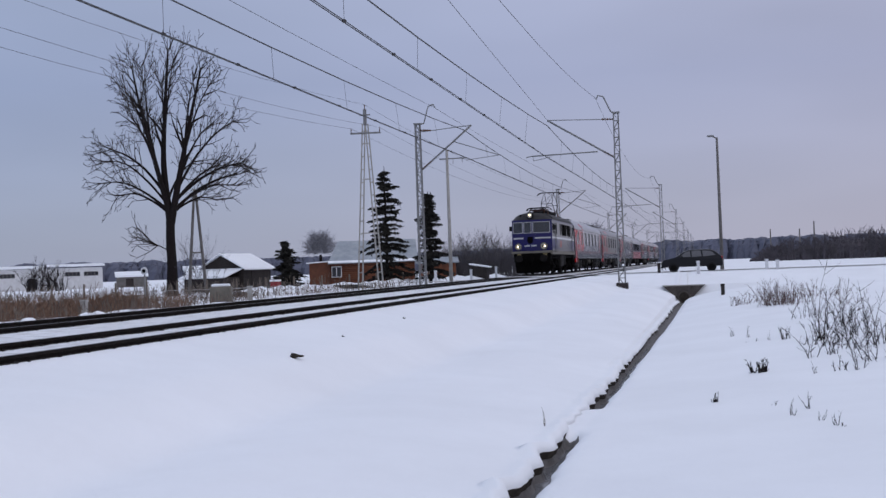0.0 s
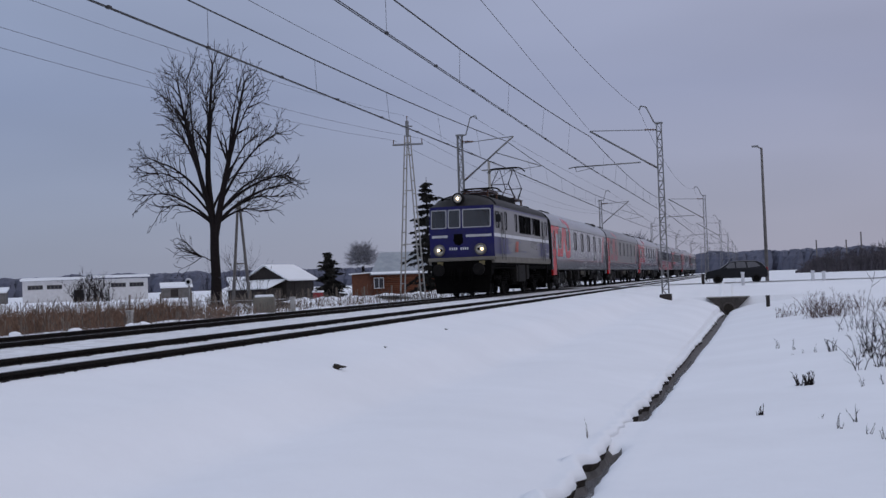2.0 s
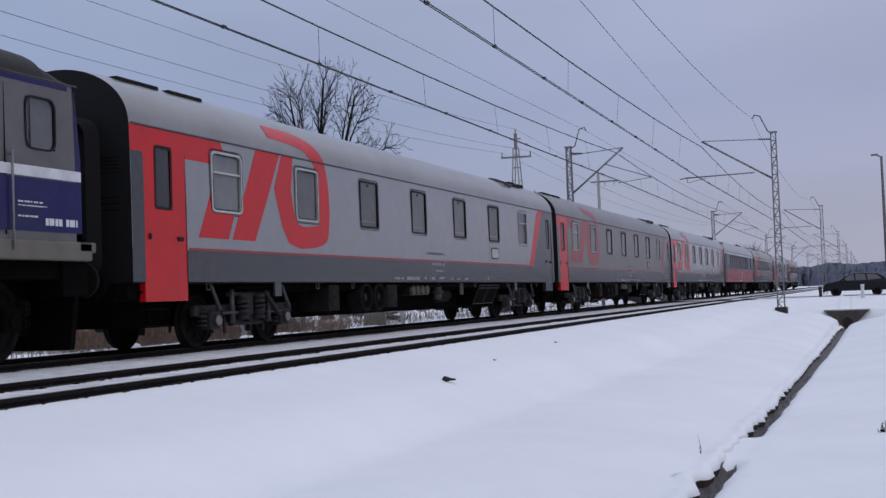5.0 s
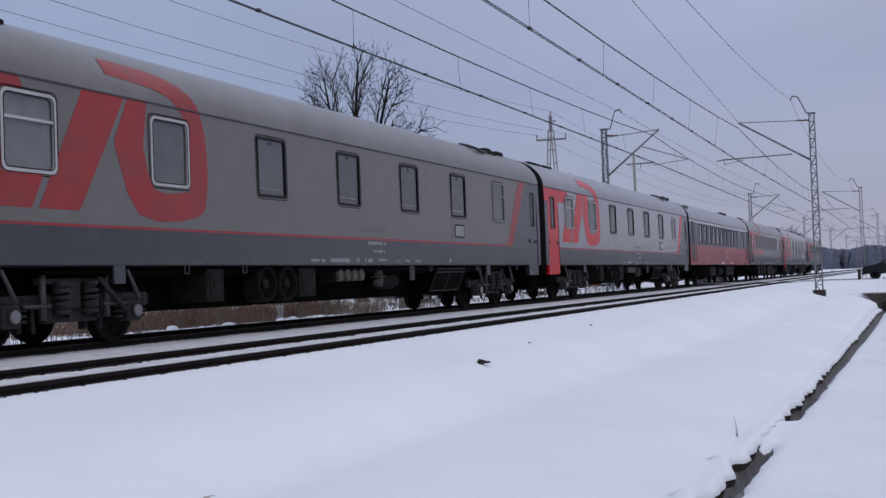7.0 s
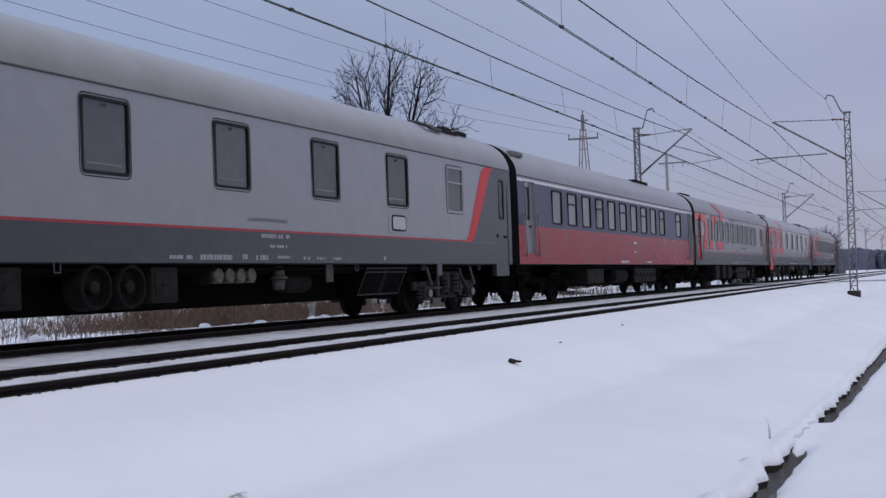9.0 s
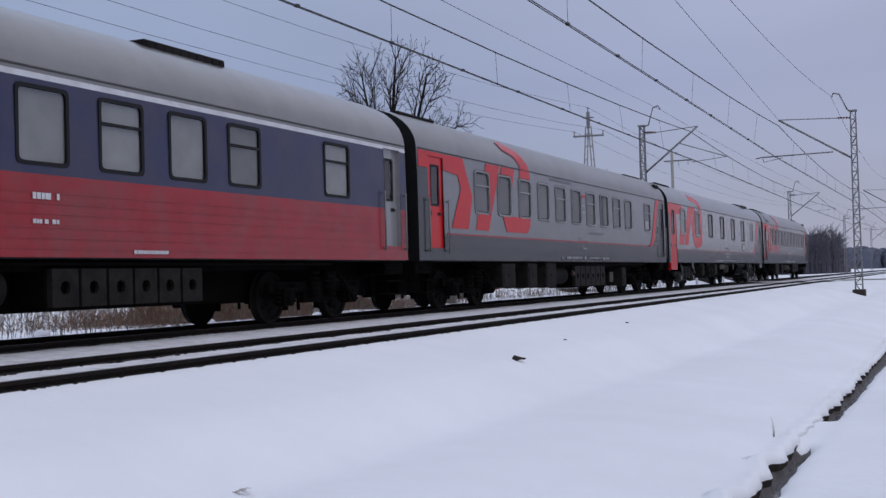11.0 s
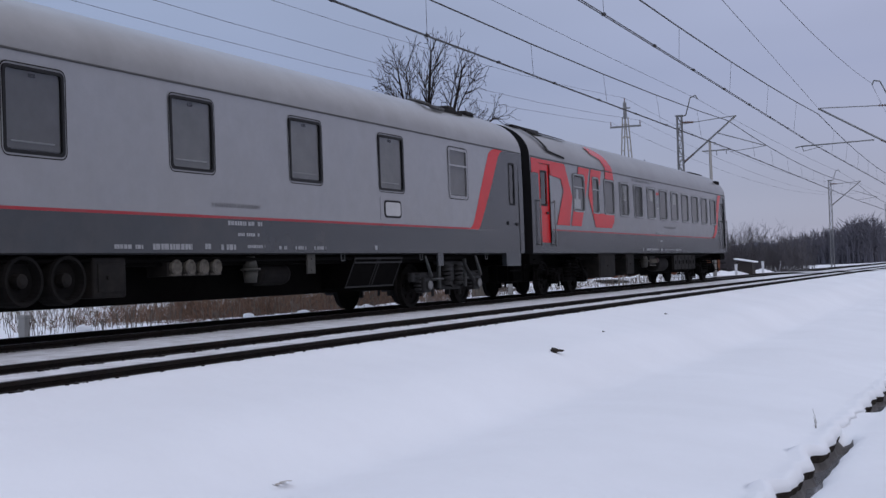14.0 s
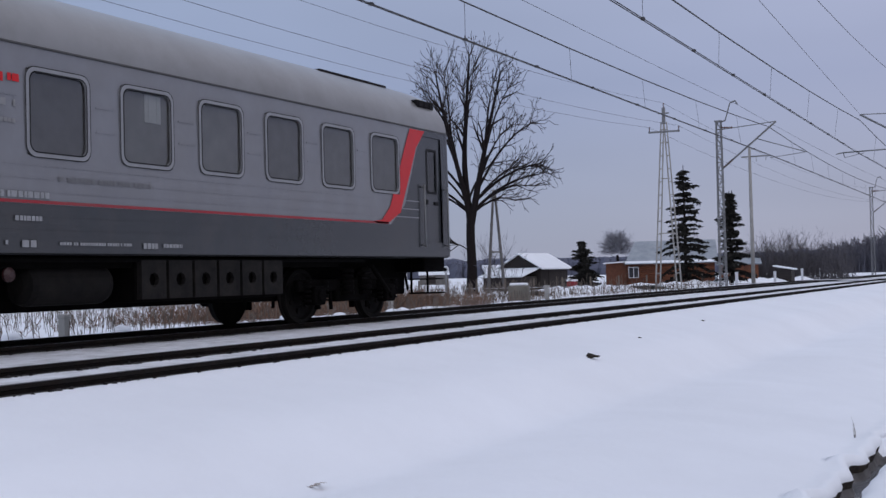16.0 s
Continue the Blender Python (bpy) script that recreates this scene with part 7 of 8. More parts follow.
# bare shrubs and dry weeds on the near field
shrub("dry_shrub", 2.3, 40.5, 0.85, 60, 0.7, 21, "brown leafless shrub standing in snow", reddish, r=0.009, lean=0.4, branch=5)
shrub("dry_shrub", 2.9, 39.5, 0.6, 26, 0.5, 23, "brown leafless shrub standing in snow", reddish, r=0.008, lean=0.4)
for k, (x, y, h, n, sp) in enumerate(((1.2, 44.0, 0.8, 7, 0.4), (1.6, 44.5, 0.9, 8, 0.5), (3.6, 43.0, 1.2, 10, 0.8), (4.6, 44.0, 1.1, 9, 0.9), (3.9, 36.0, 1.0, 7, 0.6))):
    shrub("dry_shrub", x, y, h * 0.55, n * 2, sp, 90 + k, "thin brown leafless shrub standing in snow", reddish, r=0.008, lean=0.4)
for k, (x, y, h, n, sp) in enumerate(((2.12, 23.4, 1.5, 5, 0.10), (2.05, 23.0, 0.6, 9, 0.12), (1.55, 24.2, 0.3, 9, 0.12), (2.6, 22.5, 0.9, 7, 0.3), (2.95, 21.0, 1.0, 8, 0.35), (1.62, 19.4, 0.75, 4, 0.12), (1.9, 17.0, 0.35, 8, 0.2), (2.3, 18.0, 0.6, 9, 0.35), (2.7, 25.5, 0.7, 7, 0.4), (1.9, 19.8, 0.4, 6, 0.25))):
    shrub("dry_shrub", x, y, h, n, sp, 110 + k, "spindly dark weed with seed heads in the snow", r=0.009, lean=0.25, branch=3)
for k, (x, y, h, n, sp) in enumerate(((2.45, 20.5, 0.8, 14, 0.35), (2.75, 23.8, 1.0, 16, 0.4), (3.1, 27.0, 1.1, 16, 0.5), (2.2, 21.6, 0.5, 12, 0.3), (1.85, 22.2, 0.35, 10, 0.3), (2.5, 31.0, 0.9, 14, 0.6))):
    shrub("dry_shrub", x, y, h * 0.6, n, sp * 0.8, 140 + k, "spindly dark weed with seed heads in the snow", r=0.007, lean=0.3, branch=5)
shrub("weed_tuft", 0.71, 17.7, 0.24, 20, 0.10, 31, "small dark weed tuft poking out of snow", r=0.016, branch=2, lean=0.16)
shrub("weed_tuft", 0.03, 14.3, 0.15, 12, 0.05, 32, "small dark weed tuft poking out of snow", r=0.013, branch=1, lean=0.12)
for k, (x, y, h) in enumerate(((0.83, 12.5, 0.22), (1.04, 13.0, 0.22), (1.05, 12.0, 0.16), (1.14, 11.6, 0.22), (1.22, 11.5, 0.15), (0.66, 13.5, 0.12), (0.5, 27.2, 0.25), (0.56, 27.2, 0.3), (0.84, 26.0, 0.3), (0.95, 24.6, 0.16), (1.2, 24.4, 0.22), (0.75, 24.4, 0.08), (1.44, 16.9, 0.2))):
    shrub("weed_stalk", x, y, h, 4, 0.04, 40 + k, "thin dry weed stalks in the snow", r=0.006, branch=1, lean=0.12)
leaf_mat = mat("dead_leaf", (0.42, 0.39, 0.36), 0.9, var=0.2, scale=12.0)
# a twig, a frozen clod and a few dead leaves on the bank
shrub("dead_stick", -1.74, 12.2, 0.28, 3, 0.02, 60, "two thin dry sticks leaning out of the snow", stalk_mat, r=0.006, branch=0, lean=0.35)


def clod(x, y, s, seed, label):
    rnd = random.Random(seed)
    bm = B()
    bmesh.ops.create_icosphere(bm, subdivisions=2, radius=s)
    for v in bm.verts:
        v.co *= 0.75 + 0.5 * rnd.random()
        v.co.x *= 1.2
        v.co.z *= 0.8
        if v.co.x > 0:
            v.co.z *= 0.5
            v.co.x *= 1.7
    thing("clod", bm, soil, label, "clod", at=pose(x, y, ground_z(x, y) + s * 0.35, 0, 0, 20))


clod(-5.31, 14.28, 0.055, 1, "dark frozen clod of earth lying on the snow")
clod(-5.65, 17.4, 0.016, 2, "tiny dark clod lying on the snow")
clod(-6.0, 22.5, 0.02, 3, "tiny dark clod lying on the snow")
for k, (x, y, s) in enumerate(((-4.54, 6.71, 0.05),)):
    bm = B()
    rnd = random.Random(70 + k)
    for j in range(6):
        a = j * 1.05
        c = Vector((s * math.cos(a), s * 0.9 * math.sin(a), 0.006))
        vs = [bm.verts.new(c + Vector((s * 0.7 * math.cos(a + t), s * 0.45 * math.sin(a + t), 0.012 * rnd.random()))) for t in (0, 1.3, 2.6, 3.9, 5.2)]
        bm.faces.new(vs)
    thing("dead_leaves", bm, leaf_mat, "few pale dead leaves half sunk in snow", "leaves", at=pose(x, y, ground_z(x, y) + 0.012, 4, -8, 0))


def snow_clump(x, y, s, seed):
    """A rounded hummock of snow over a dead tussock."""
    bm = B()
    bmesh.ops.create_icosphere(bm, subdivisions=3, radius=s)
    for v in bm.verts:
        n = noise.noise(v.co * (1.4 / s) + Vector((seed, 0, 0)))
        v.co *= 1 + 0.3 * n
        v.co.z *= 0.62
        v.co.y *= 1.25
    thing("snow_hummock", bm, snow, "rounded hummock of snow over a dead tussock", "snow", "hummocks beside the track", smooth=True, at=pose(x, y, ground_z(x, y) + s * 0.12, 0, 0, 40 * seed))


rnd = random.Random(17)
for k in range(16):
    y = 13 + 30 * rnd.random()
    snow_clump(-15.5 - 1.4 * rnd.random(), y, rnd.uniform(0.10, 0.21), k)


# reeds and stalks in the meadow beyond the tracks
def meadow():
    rnd = random.Random(9)
    reeds, stalks = Sticks(), Sticks()
    for _ in range(46000):
        y = rnd.uniform(12, 60)
        x = -17.6 - abs(rnd.gauss(0, 2.6)) - rnd.random() * 1.2
        bed = smooth01(21, 26, y) * (1 - smooth01(35, 42, y))
        dens = (0.55 + 0.9 * noise.noise((x * 0.9, y * 0.5, 4.0))) * bed + 0.12 * noise.noise((x * 1.3, y * 0.9, 6.0))
        if rnd.random() > dens:
            continue
        z = ground_z(x, y) - 0.05
        h = rnd.uniform(0.3, 0.8) * (0.7 + 0.5 * max(0, dens))
        p = Vector((x, y, z))
        d = Vector((rnd.gauss(0, 0.5), rnd.gauss(0, 0.5), 1)).normalized()
        w = rnd.uniform(0.0035, 0.008)
        q = p + d * h * 0.6
        e = q + (d + Vector((rnd.gauss(0, 0.3), rnd.gauss(0, 0.3), -0.1))).normalized() * h * 0.45
        reeds.add(p, q, w, w * 0.8, 3)
        reeds.add(q, e, w * 1.6, w * 0.3, 3)
    for _ in range(5200):
        y = rnd.uniform(14, 64)
        x = -15.8 - 30 * rnd.random() ** 1.4
        if noise.noise((x * 0.5, y * 0.4, 8.0)) < rnd.uniform(-0.35, 0.2):
            continue
        z = ground_z(x, y) - 0.05
        h = rnd.uniform(0.3, 1.0) if x < -20 else rnd.uniform(0.15, 0.55)
        p = Vector((x, y, z))
        d = Vector((rnd.gauss(0, 0.12), rnd.gauss(0, 0.12), 1)).normalized()
        stalks.add(p, p + d * h, 0.009, 0.005, 3)
        for _ in range(2):
            s = (d + Vector((rnd.gauss(0, 0.5), rnd.gauss(0, 0.5), 0.1))).normalized()
            c = p + d * h * rnd.uniform(0.5, 0.95)
            stalks.add(c, c + s * h * 0.3, 0.007, 0.009, 3)
    stuff("reeds", reeds, reed_mat, "dense rust-brown dry reeds beside the railway", "reeds")
    stuff("meadow_stalks", stalks, stalk_mat, "grey dry weed stalks standing in the snow", "weeds")


meadow()

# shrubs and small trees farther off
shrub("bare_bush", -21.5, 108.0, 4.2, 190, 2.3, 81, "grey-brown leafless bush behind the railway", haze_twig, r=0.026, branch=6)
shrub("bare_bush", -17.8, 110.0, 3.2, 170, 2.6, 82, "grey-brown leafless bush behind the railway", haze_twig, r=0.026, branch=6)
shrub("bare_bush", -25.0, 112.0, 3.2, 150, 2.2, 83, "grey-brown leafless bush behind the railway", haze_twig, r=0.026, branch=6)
shrub("bare_bush", -80.0, 128.0, 3.4, 60, 2.4, 84, "dark leafless bush before the long white building", r=0.05, branch=6)
shrub("bare_bush", -39.0, 84.0, 4.5, 24, 1.6, 85, "thin leafless bush beside the oak", r=0.02, branch=5)


def round_tree(x, y, h, w, seed):
    t = base("round_tree", "distant leafless tree with a dense round crown", "tree", at=pose(x, y, 0.4))
    bm = B()
    tube(bm, (0, 0, -0.3), (0, 0, h * 0.5), 0.3, 0.18, 7)
    part("trunk", bm, bark, t)
    st, rnd = Sticks(), random.Random(seed)
    for _ in range(420):
        a, b = rnd.uniform(0, 6.28), rnd.uniform(0.0, 1.35)
        d = Vector((math.cos(a) * math.cos(b), math.sin(a) * math.cos(b), math.sin(b)))
        p = Vector((0, 0, h * 0.52)) + Vector((d.x * w * 0.25, d.y * w * 0.25, d.z * h * 0.1))
        q = Vector((0, 0, h * 0.52)) + Vector((d.x * w, d.y * w, d.z * h * 0.46)) * rnd.uniform(0.75, 1.03)
        m = p.lerp(q, 0.6) + Vector((rnd.gauss(0, 0.2), rnd.gauss(0, 0.2), rnd.gauss(0.1, 0.2)))
        st.add(p, m, 0.03, 0.018, 3)
        st.add(m, q, 0.02, 0.012, 3)
        for _ in range(2):
            st.add(m, q + Vector((rnd.gauss(0, 0.35), rnd.gauss(0, 0.35), rnd.gauss(0, 0.3))), 0.016, 0.01, 3)
    ob = new("crown", st.mesh("crown", haze_twig_pale))
    ob.parent = t


round_tree(-51.8, 151.0, 7.3, 2.7, 5)


# ---- far woods ----
def wood_belt(name, label, rows, seed, material, trees):
    """A belt of far trees: many narrow ragged crowns side by side. rows: (azimuth, distance, height)."""
    rnd = random.Random(seed)
    v, f = [], []
    for _ in range(trees):
        a = rnd.uniform(rows[0][0], rows[-1][0])
        dist = lerp_table([(r[0], r[1]) for r in rows], a) * rnd.uniform(0.97, 1.06)
        h = lerp_table([(r[0], r[2]) for r in rows], a) * (0.88 + 0.12 * rnd.random() + 0.14 * noise.noise((a * 0.9, seed, 0)))
        w = h * rnd.uniform(0.22, 0.5)
        x, y = dist * math.sin(radians(a)), dist * math.cos(radians(a))
        n = len(v)
        seg = 6
        for k, (zz, ww) in enumerate(((-0.5, 0.95), (h * 0.4, 1.0), (h * 0.72, 0.85), (h * 0.92, 0.5))):
            for i in range(seg):
                t = 2 * math.pi * i / seg + k * 0.4
                rr = w * ww * rnd.uniform(0.7, 1.2)
                v.append((x + rr * math.cos(t), y + rr * math.sin(t), zz + rnd.uniform(-0.06, 0.06) * h))
        v.append((x + rnd.uniform(-0.2, 0.2) * w, y, h))
        for k in range(3):
            for i in range(seg):
                j = (i + 1) % seg
                f.append((n + k * seg + i, n + k * seg + j, n + (k + 1) * seg + j, n + (k + 1) * seg + i))
        for i in range(seg):
            f.append((n + 3 * seg + i, n + 3 * seg + (i + 1) % seg, n + 4 * seg))
    me = bpy.data.meshes.new(name)
    me.from_pydata(v, [], f)
    me.materials.append(material)
    me.update()
    tagged(new(name, me), label, "woods", kind="stuff")


wood_belt("far_woods", "hazy blue-grey woods along the horizon", ((-62, 760, 10), (-45, 760, 11), (-30, 800, 14), (-18, 800, 13), (-6, 820, 14.5), (2, 820, 15), (16, 820, 14)), 3, wood_far_hazed, 5200)
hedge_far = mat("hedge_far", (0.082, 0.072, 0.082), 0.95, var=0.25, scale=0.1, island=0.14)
# Paler and bluer tone: the haze before this wood is in its colour.
line_wood_hazed = mat("line_wood_hazed", (0.10, 0.096, 0.116), 0.95, var=0.2, scale=0.1, island=0.09)
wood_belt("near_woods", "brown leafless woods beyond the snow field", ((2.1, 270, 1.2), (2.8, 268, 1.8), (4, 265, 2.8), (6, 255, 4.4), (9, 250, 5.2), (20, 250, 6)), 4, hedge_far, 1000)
wood_belt("line_woods", "brown leafless woods on a rise beside the railway", ((-11.6, 300, 1.8), (-8.5, 290, 2.8), (-6.4, 270, 4.0), (-4.8, 265, 4.6)), 6, line_wood_hazed, 900)
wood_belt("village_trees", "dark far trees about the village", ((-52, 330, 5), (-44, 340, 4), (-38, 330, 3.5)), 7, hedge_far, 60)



def bare_wood(name, label, rows, seed, material, trees):
    """Far bare trees: thin trunks that fan out into upright twigs."""
    rnd = random.Random(seed)
    st = Sticks()
    for _ in range(trees):
        a = rnd.uniform(rows[0][0], rows[-1][0])
        dist = lerp_table([(r[0], r[1]) for r in rows], a) * rnd.uniform(0.94, 1.05)
        h = lerp_table([(r[0], r[2]) for r in rows], a) * rnd.uniform(0.6, 1.15)
        p = Vector((dist * math.sin(radians(a)), dist * math.cos(radians(a)), 0.2))
        top = p + Vector((rnd.gauss(0, 0.3), 0, h))
        st.add(p, top, 0.16, 0.05, 3)
        for _ in range(16):
            f = rnd.uniform(0.25, 0.95)
            q = p.lerp(top, f)
            d = Vector((rnd.gauss(0, 0.7), rnd.gauss(0, 0.5), rnd.uniform(0.4, 1.2))).normalized()
            e = q + d * h * rnd.uniform(0.15, 0.34)
            st.add(q, e, 0.07, 0.04, 3)
            st.add(q.lerp(e, 0.5), e + Vector((rnd.gauss(0, 0.5), 0, rnd.uniform(0.1, 0.6))), 0.05, 0.03, 3)
    stuff(name, st, material, label, "woods")


bare_wood("line_wood_trees", "bare grey-brown trees on a rise beside the railway", ((-11.6, 292, 3.6), (-8.5, 282, 5.6), (-6.4, 262, 7.4), (-4.8, 258, 8.2)), 26, line_wood_hazed, 420)
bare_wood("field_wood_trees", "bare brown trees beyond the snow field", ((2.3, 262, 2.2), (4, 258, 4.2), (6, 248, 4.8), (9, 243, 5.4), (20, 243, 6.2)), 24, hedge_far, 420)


# ---- level crossing, culvert and car ----
def culvert():
    c = base("culvert", "dark concrete culvert mouth where the ditch goes under the road", "culvert", at=pose(-1.3, 66.05, 0, 0, 0, 0), kind="structure")
    bm = B()
    # headwall: a trapezium that narrows to the ditch, with a pipe through it
    out = [(-1.12, 0.12), (1.16, 0.12), (0.22, -0.85), (-0.14, -0.85)]
    f0 = [bm.verts.new((x, -0.12 if z > 0 else -0.02, z)) for x, z in out]
    f1 = [bm.verts.new((x, 0.3, z)) for x, z in out]
    bm.faces.new(f0)
    bm.faces.new(f1[::-1])
    for i in range(4):
        j = (i + 1) % 4
        bm.faces.new((f0[i], f0[j], f1[j], f1[i]))
    part("headwall", bm, headwall_mat, c)
    bm = B()
    box(bm, -1.16, 1.2, -0.16, 0.35, 0.10, 0.16, 0.02)
    part("coping", bm, concrete, c)
    bm = B()
    lathe_y(bm, [(-0.22, 0.33), (-0.2, 0.36), (0.1, 0.36)], (0.03, 0, -0.52), 20)
    part("pipe", bm, headwall_mat, c)
    # Flat dark disc closes the pipe; the bore's shade is its colour.
    bm = B()
    lathe_y(bm, [(-0.226, 0.27), (-0.224, 0.02)], (0.03, 0, -0.52), 20)
    part("pipe_mouth", bm, soil, c)


culvert()
bm = B()
xs = [-40 + 1.5 * k for k in range(60)]
rows = [[bm.verts.new((x, y, 0.872 + 0.012 * noise.noise((x, y, 3)) if -14.5 < x < -5.8 else (0.868 if x > -5.9 else 0.75 + 0.03 * noise.noise((x * 0.3, y * 0.3, 6))))) for y in (70.2, 71.6, 73.0, 74.4)] for x in xs]
for a, b in zip(rows, rows[1:]):
    for i in range(3):
        bm.faces.new((a[i], a[i + 1], b[i + 1], b[i]))
thing("road", bm, asphalt, "narrow packed-snow road crossing the tracks", "road", kind="structure")


def car(at):
    c = base("parked_car", "black hatchback standing at the snowy level crossing", "car", at=at)
    # side outline, nose at -x
    prof = [(-1.92, 0.34), (-1.97, 0.52), (-1.93, 0.72), (-1.80, 0.82), (-1.05, 0.96), (-0.45, 1.36), (-0.2, 1.43), (0.5, 1.46), (1.25, 1.42), (1.55, 1.28), (1.84, 0.98), (1.93, 0.8), (1.95, 0.5), (1.9, 0.34)]
    bm = B()
    rings = []
    for y, k in ((-0.84, 0.0), (-0.80, 0.5), (-0.6, 1.0), (0.6, 1.0), (0.80, 0.5), (0.84, 0.0)):
        ring = []
        for x, z in prof:
            inset = 0.0
            if z > 0.9:
                inset = (z - 0.9) * 0.28 * (1 if y > 0 else -1)
            ring.append(bm.verts.new((x * (0.985 + 0.015 * k), y - inset, z - (1 - k) * 0.03 * (z > 1.2))))
        rings.append(ring)
    n = len(prof)
    for a, b in zip(rings, rings[1:]):
        for i in range(n):
            f = bm.faces.new((a[i], a[(i + 1) % n], b[(i + 1) % n], b[i]))
            f.smooth = True
    bm.faces.new(rings[0])
    bm.faces.new(rings[-1][::-1])
    part("body", bm, car_paint, c)
    for y in (-0.79, 0.79):
        s = 1 if y > 0 else -1
        for pts in ([(-0.78, 0.98), (-0.42, 1.30), (-0.12, 1.36), (-0.08, 0.98)], [(0.0, 0.98), (-0.02, 1.37), (0.55, 1.38), (0.62, 0.98)], [(0.72, 0.98), (0.66, 1.37), (1.2, 1.33), (1.5, 1.05)]):
            bm = B()
            bm.faces.new([bm.verts.new((x, s * (0.853 - (z - 0.9) * 0.28), z)) for x, z in pts])
            part("side_window", bm, car_glass, c)
    bm = B()
    bm.faces.new([bm.verts.new((x, y, z)) for x, y, z in ((-1.03, -0.62, 1.0), (-1.03, 0.62, 1.0), (-0.5, 0.56, 1.37), (-0.5, -0.56, 1.37))])
    part("windscreen", bm, window_dark, c)
    for x in (-1.2, 1.22):
        for s in (-1, 1):
            bm = B()
            lathe_y(bm, [(-s * 0.1, 0.26), (-s * 0.09, 0.31), (s * 0.07, 0.31), (s * 0.1, 0.27), (s * 0.1, 0.2), (s * 0.07, 0.19)], (x, s * 0.78, 0.31), 20)
            w = part("wheel", bm, rubber, c)
            bm = B()
            lathe_y(bm, [(s * 0.06, 0.2), (s * 0.085, 0.17), (s * 0.09, 0.03)], (x, s * 0.78, 0.31), 14)
            part("hubcap", bm, under_grey, w)
    for s in (-1, 1):
        bm = B()
        box(bm, -1.97, -1.82, min(s * 0.5, s * 0.78), max(s * 0.5, s * 0.78), 0.6, 0.74, 0.03)
        part("headlight", bm, lamp_dim, c)
        bm = B()
        box(bm, -0.72, -0.58, min(s * 0.86, s * 1.0), max(s * 0.86, s * 1.0), 0.94, 1.06, 0.03)
        part("wing_mirror", bm, car_paint, c)
        bm = B()
        box(bm, 1.78, 1.95, min(s * 0.6, s * 0.8), max(s * 0.6, s * 0.8), 0.75, 0.98, 0.03)
        part("tail_light", bm, paint_old_red, c)
    bm = B()
    box(bm, -2.0, -1.85, -0.75, 0.75, 0.3, 0.45, 0.04)
    part("bumper", bm, rubber, c)


car(pose(-0.82, 72.4, 0.81) @ Matrix.Scale(0.94, 4))


def short_post(x, y, h, label, mt):
    bm = B()
    box(bm, -0.09, 0.09, -0.07, 0.07, -0.3, h, 0.02)
    box(bm, -0.11, 0.11, -0.09, 0.09, h - 0.08, h, 0.02)
    thing("marker_post", bm, mt, label, "post", "marker posts", at=pose(x, y, ground_z(x, y)))


for x, y, h in ((-0.45, 68.5, 0.75), (3.45, 69.5, 0.6), (4.05, 69.5, 0.55), (-17.0, 94.0, 0.95), (-17.7, 87.0, 0.9), (-21.8, 131.0, 1.1), (-18.4, 78.0, 0.85), (-21.3, 84.0, 0.7), (-16.9, 69.0, 0.8)):
    short_post(x, y, h, "short white concrete marker post in the snow", paint_white)
short_post(-2.75, 70.0, 0.6, "short dark timber post in the snow", timber_dark)
short_post(0.75, 57.8, 0.55, "short dark timber post in the snow", timber_dark)
for x, y, h in ((-16.6, 16.1, 0.45), (-17.8, 30.5, 0.5), (-18.4, 44.5, 0.6)):
    short_post(x, y, h, "short weathered concrete stake beside the track", concrete)

bm = B()
box(bm, -0.42, 0.42, -0.25, 0.25, -0.3, 0.62, 0.05)
box(bm, -0.36, 0.36, -0.2, 0.2, 0.6, 0.72, 0.06, 1)
thing("concrete_block", bm, [paint_cream, snow], "pale concrete block with a cap of snow", "block", at=pose(-18.65, 42.2, ground_z(-18.65, 42.2), 0, 0, 15))

sign = base("track_sign", "thin post with a small round white railway sign", "sign", at=pose(-21.6, 41.6, ground_z(-21.6, 41.6)))
bm = B()
tube(bm, (0, 0, -0.3), (0, 0, 1.55), 0.035, None, 8)
part("post", bm, galv, sign)
bm = B()
lathe_y(bm, [(-0.03, 0.13), (-0.01, 0.15), (0.01, 0.15)], (0, -0.04, 1.45), 22)
disc = part("disc", bm, paint_white, sign)
bm = B()
lathe_y(bm, [(-0.042, 0.08), (-0.034, 0.08)], (0, -0.04, 1.45), 18)
part("mark", bm, under_grey, disc, "dark round mark")

# ---- buildings beyond the line ----
def roof_slab(parent, pts, thick, material, name="roof", label=""):
    bm = B()
    top = [bm.verts.new(p) for p in pts]
    bot = [bm.verts.new((p[0], p[1], p[2] - thick)) for p in pts]
    bm.faces.new(top)
    bm.faces.new(bot[::-1])
    n = len(pts)
    for i in range(n):
        bm.faces.new((top[i], bot[i], bot[(i + 1) % n], top[(i + 1) % n]))
    return part(name, bm, material, parent, label)


def boards(parent, p0, p1, z0, z1, material, w=0.18, normal=(0, -1)):
    """Upright boards along a wall from p0 to p1."""
    a, b = Vector((*p0, 0)), Vector((*p1, 0))
    ln = (b - a).length
    n = max(2, int(ln / w))
    d = (b - a) / n
    rot = math.atan2(d.y, d.x)
    bm = B()
    box(bm, 0, ln / n - 0.012, -0.025, 0.0, 0, z1 - z0)
    me = finish("board", bm, material)
    for k in range(n):
        p = a + d * k
        same("board", me, parent, Matrix.Translation((p.x, p.y, z0)) @ Matrix.Rotation(rot, 4, "Z"))


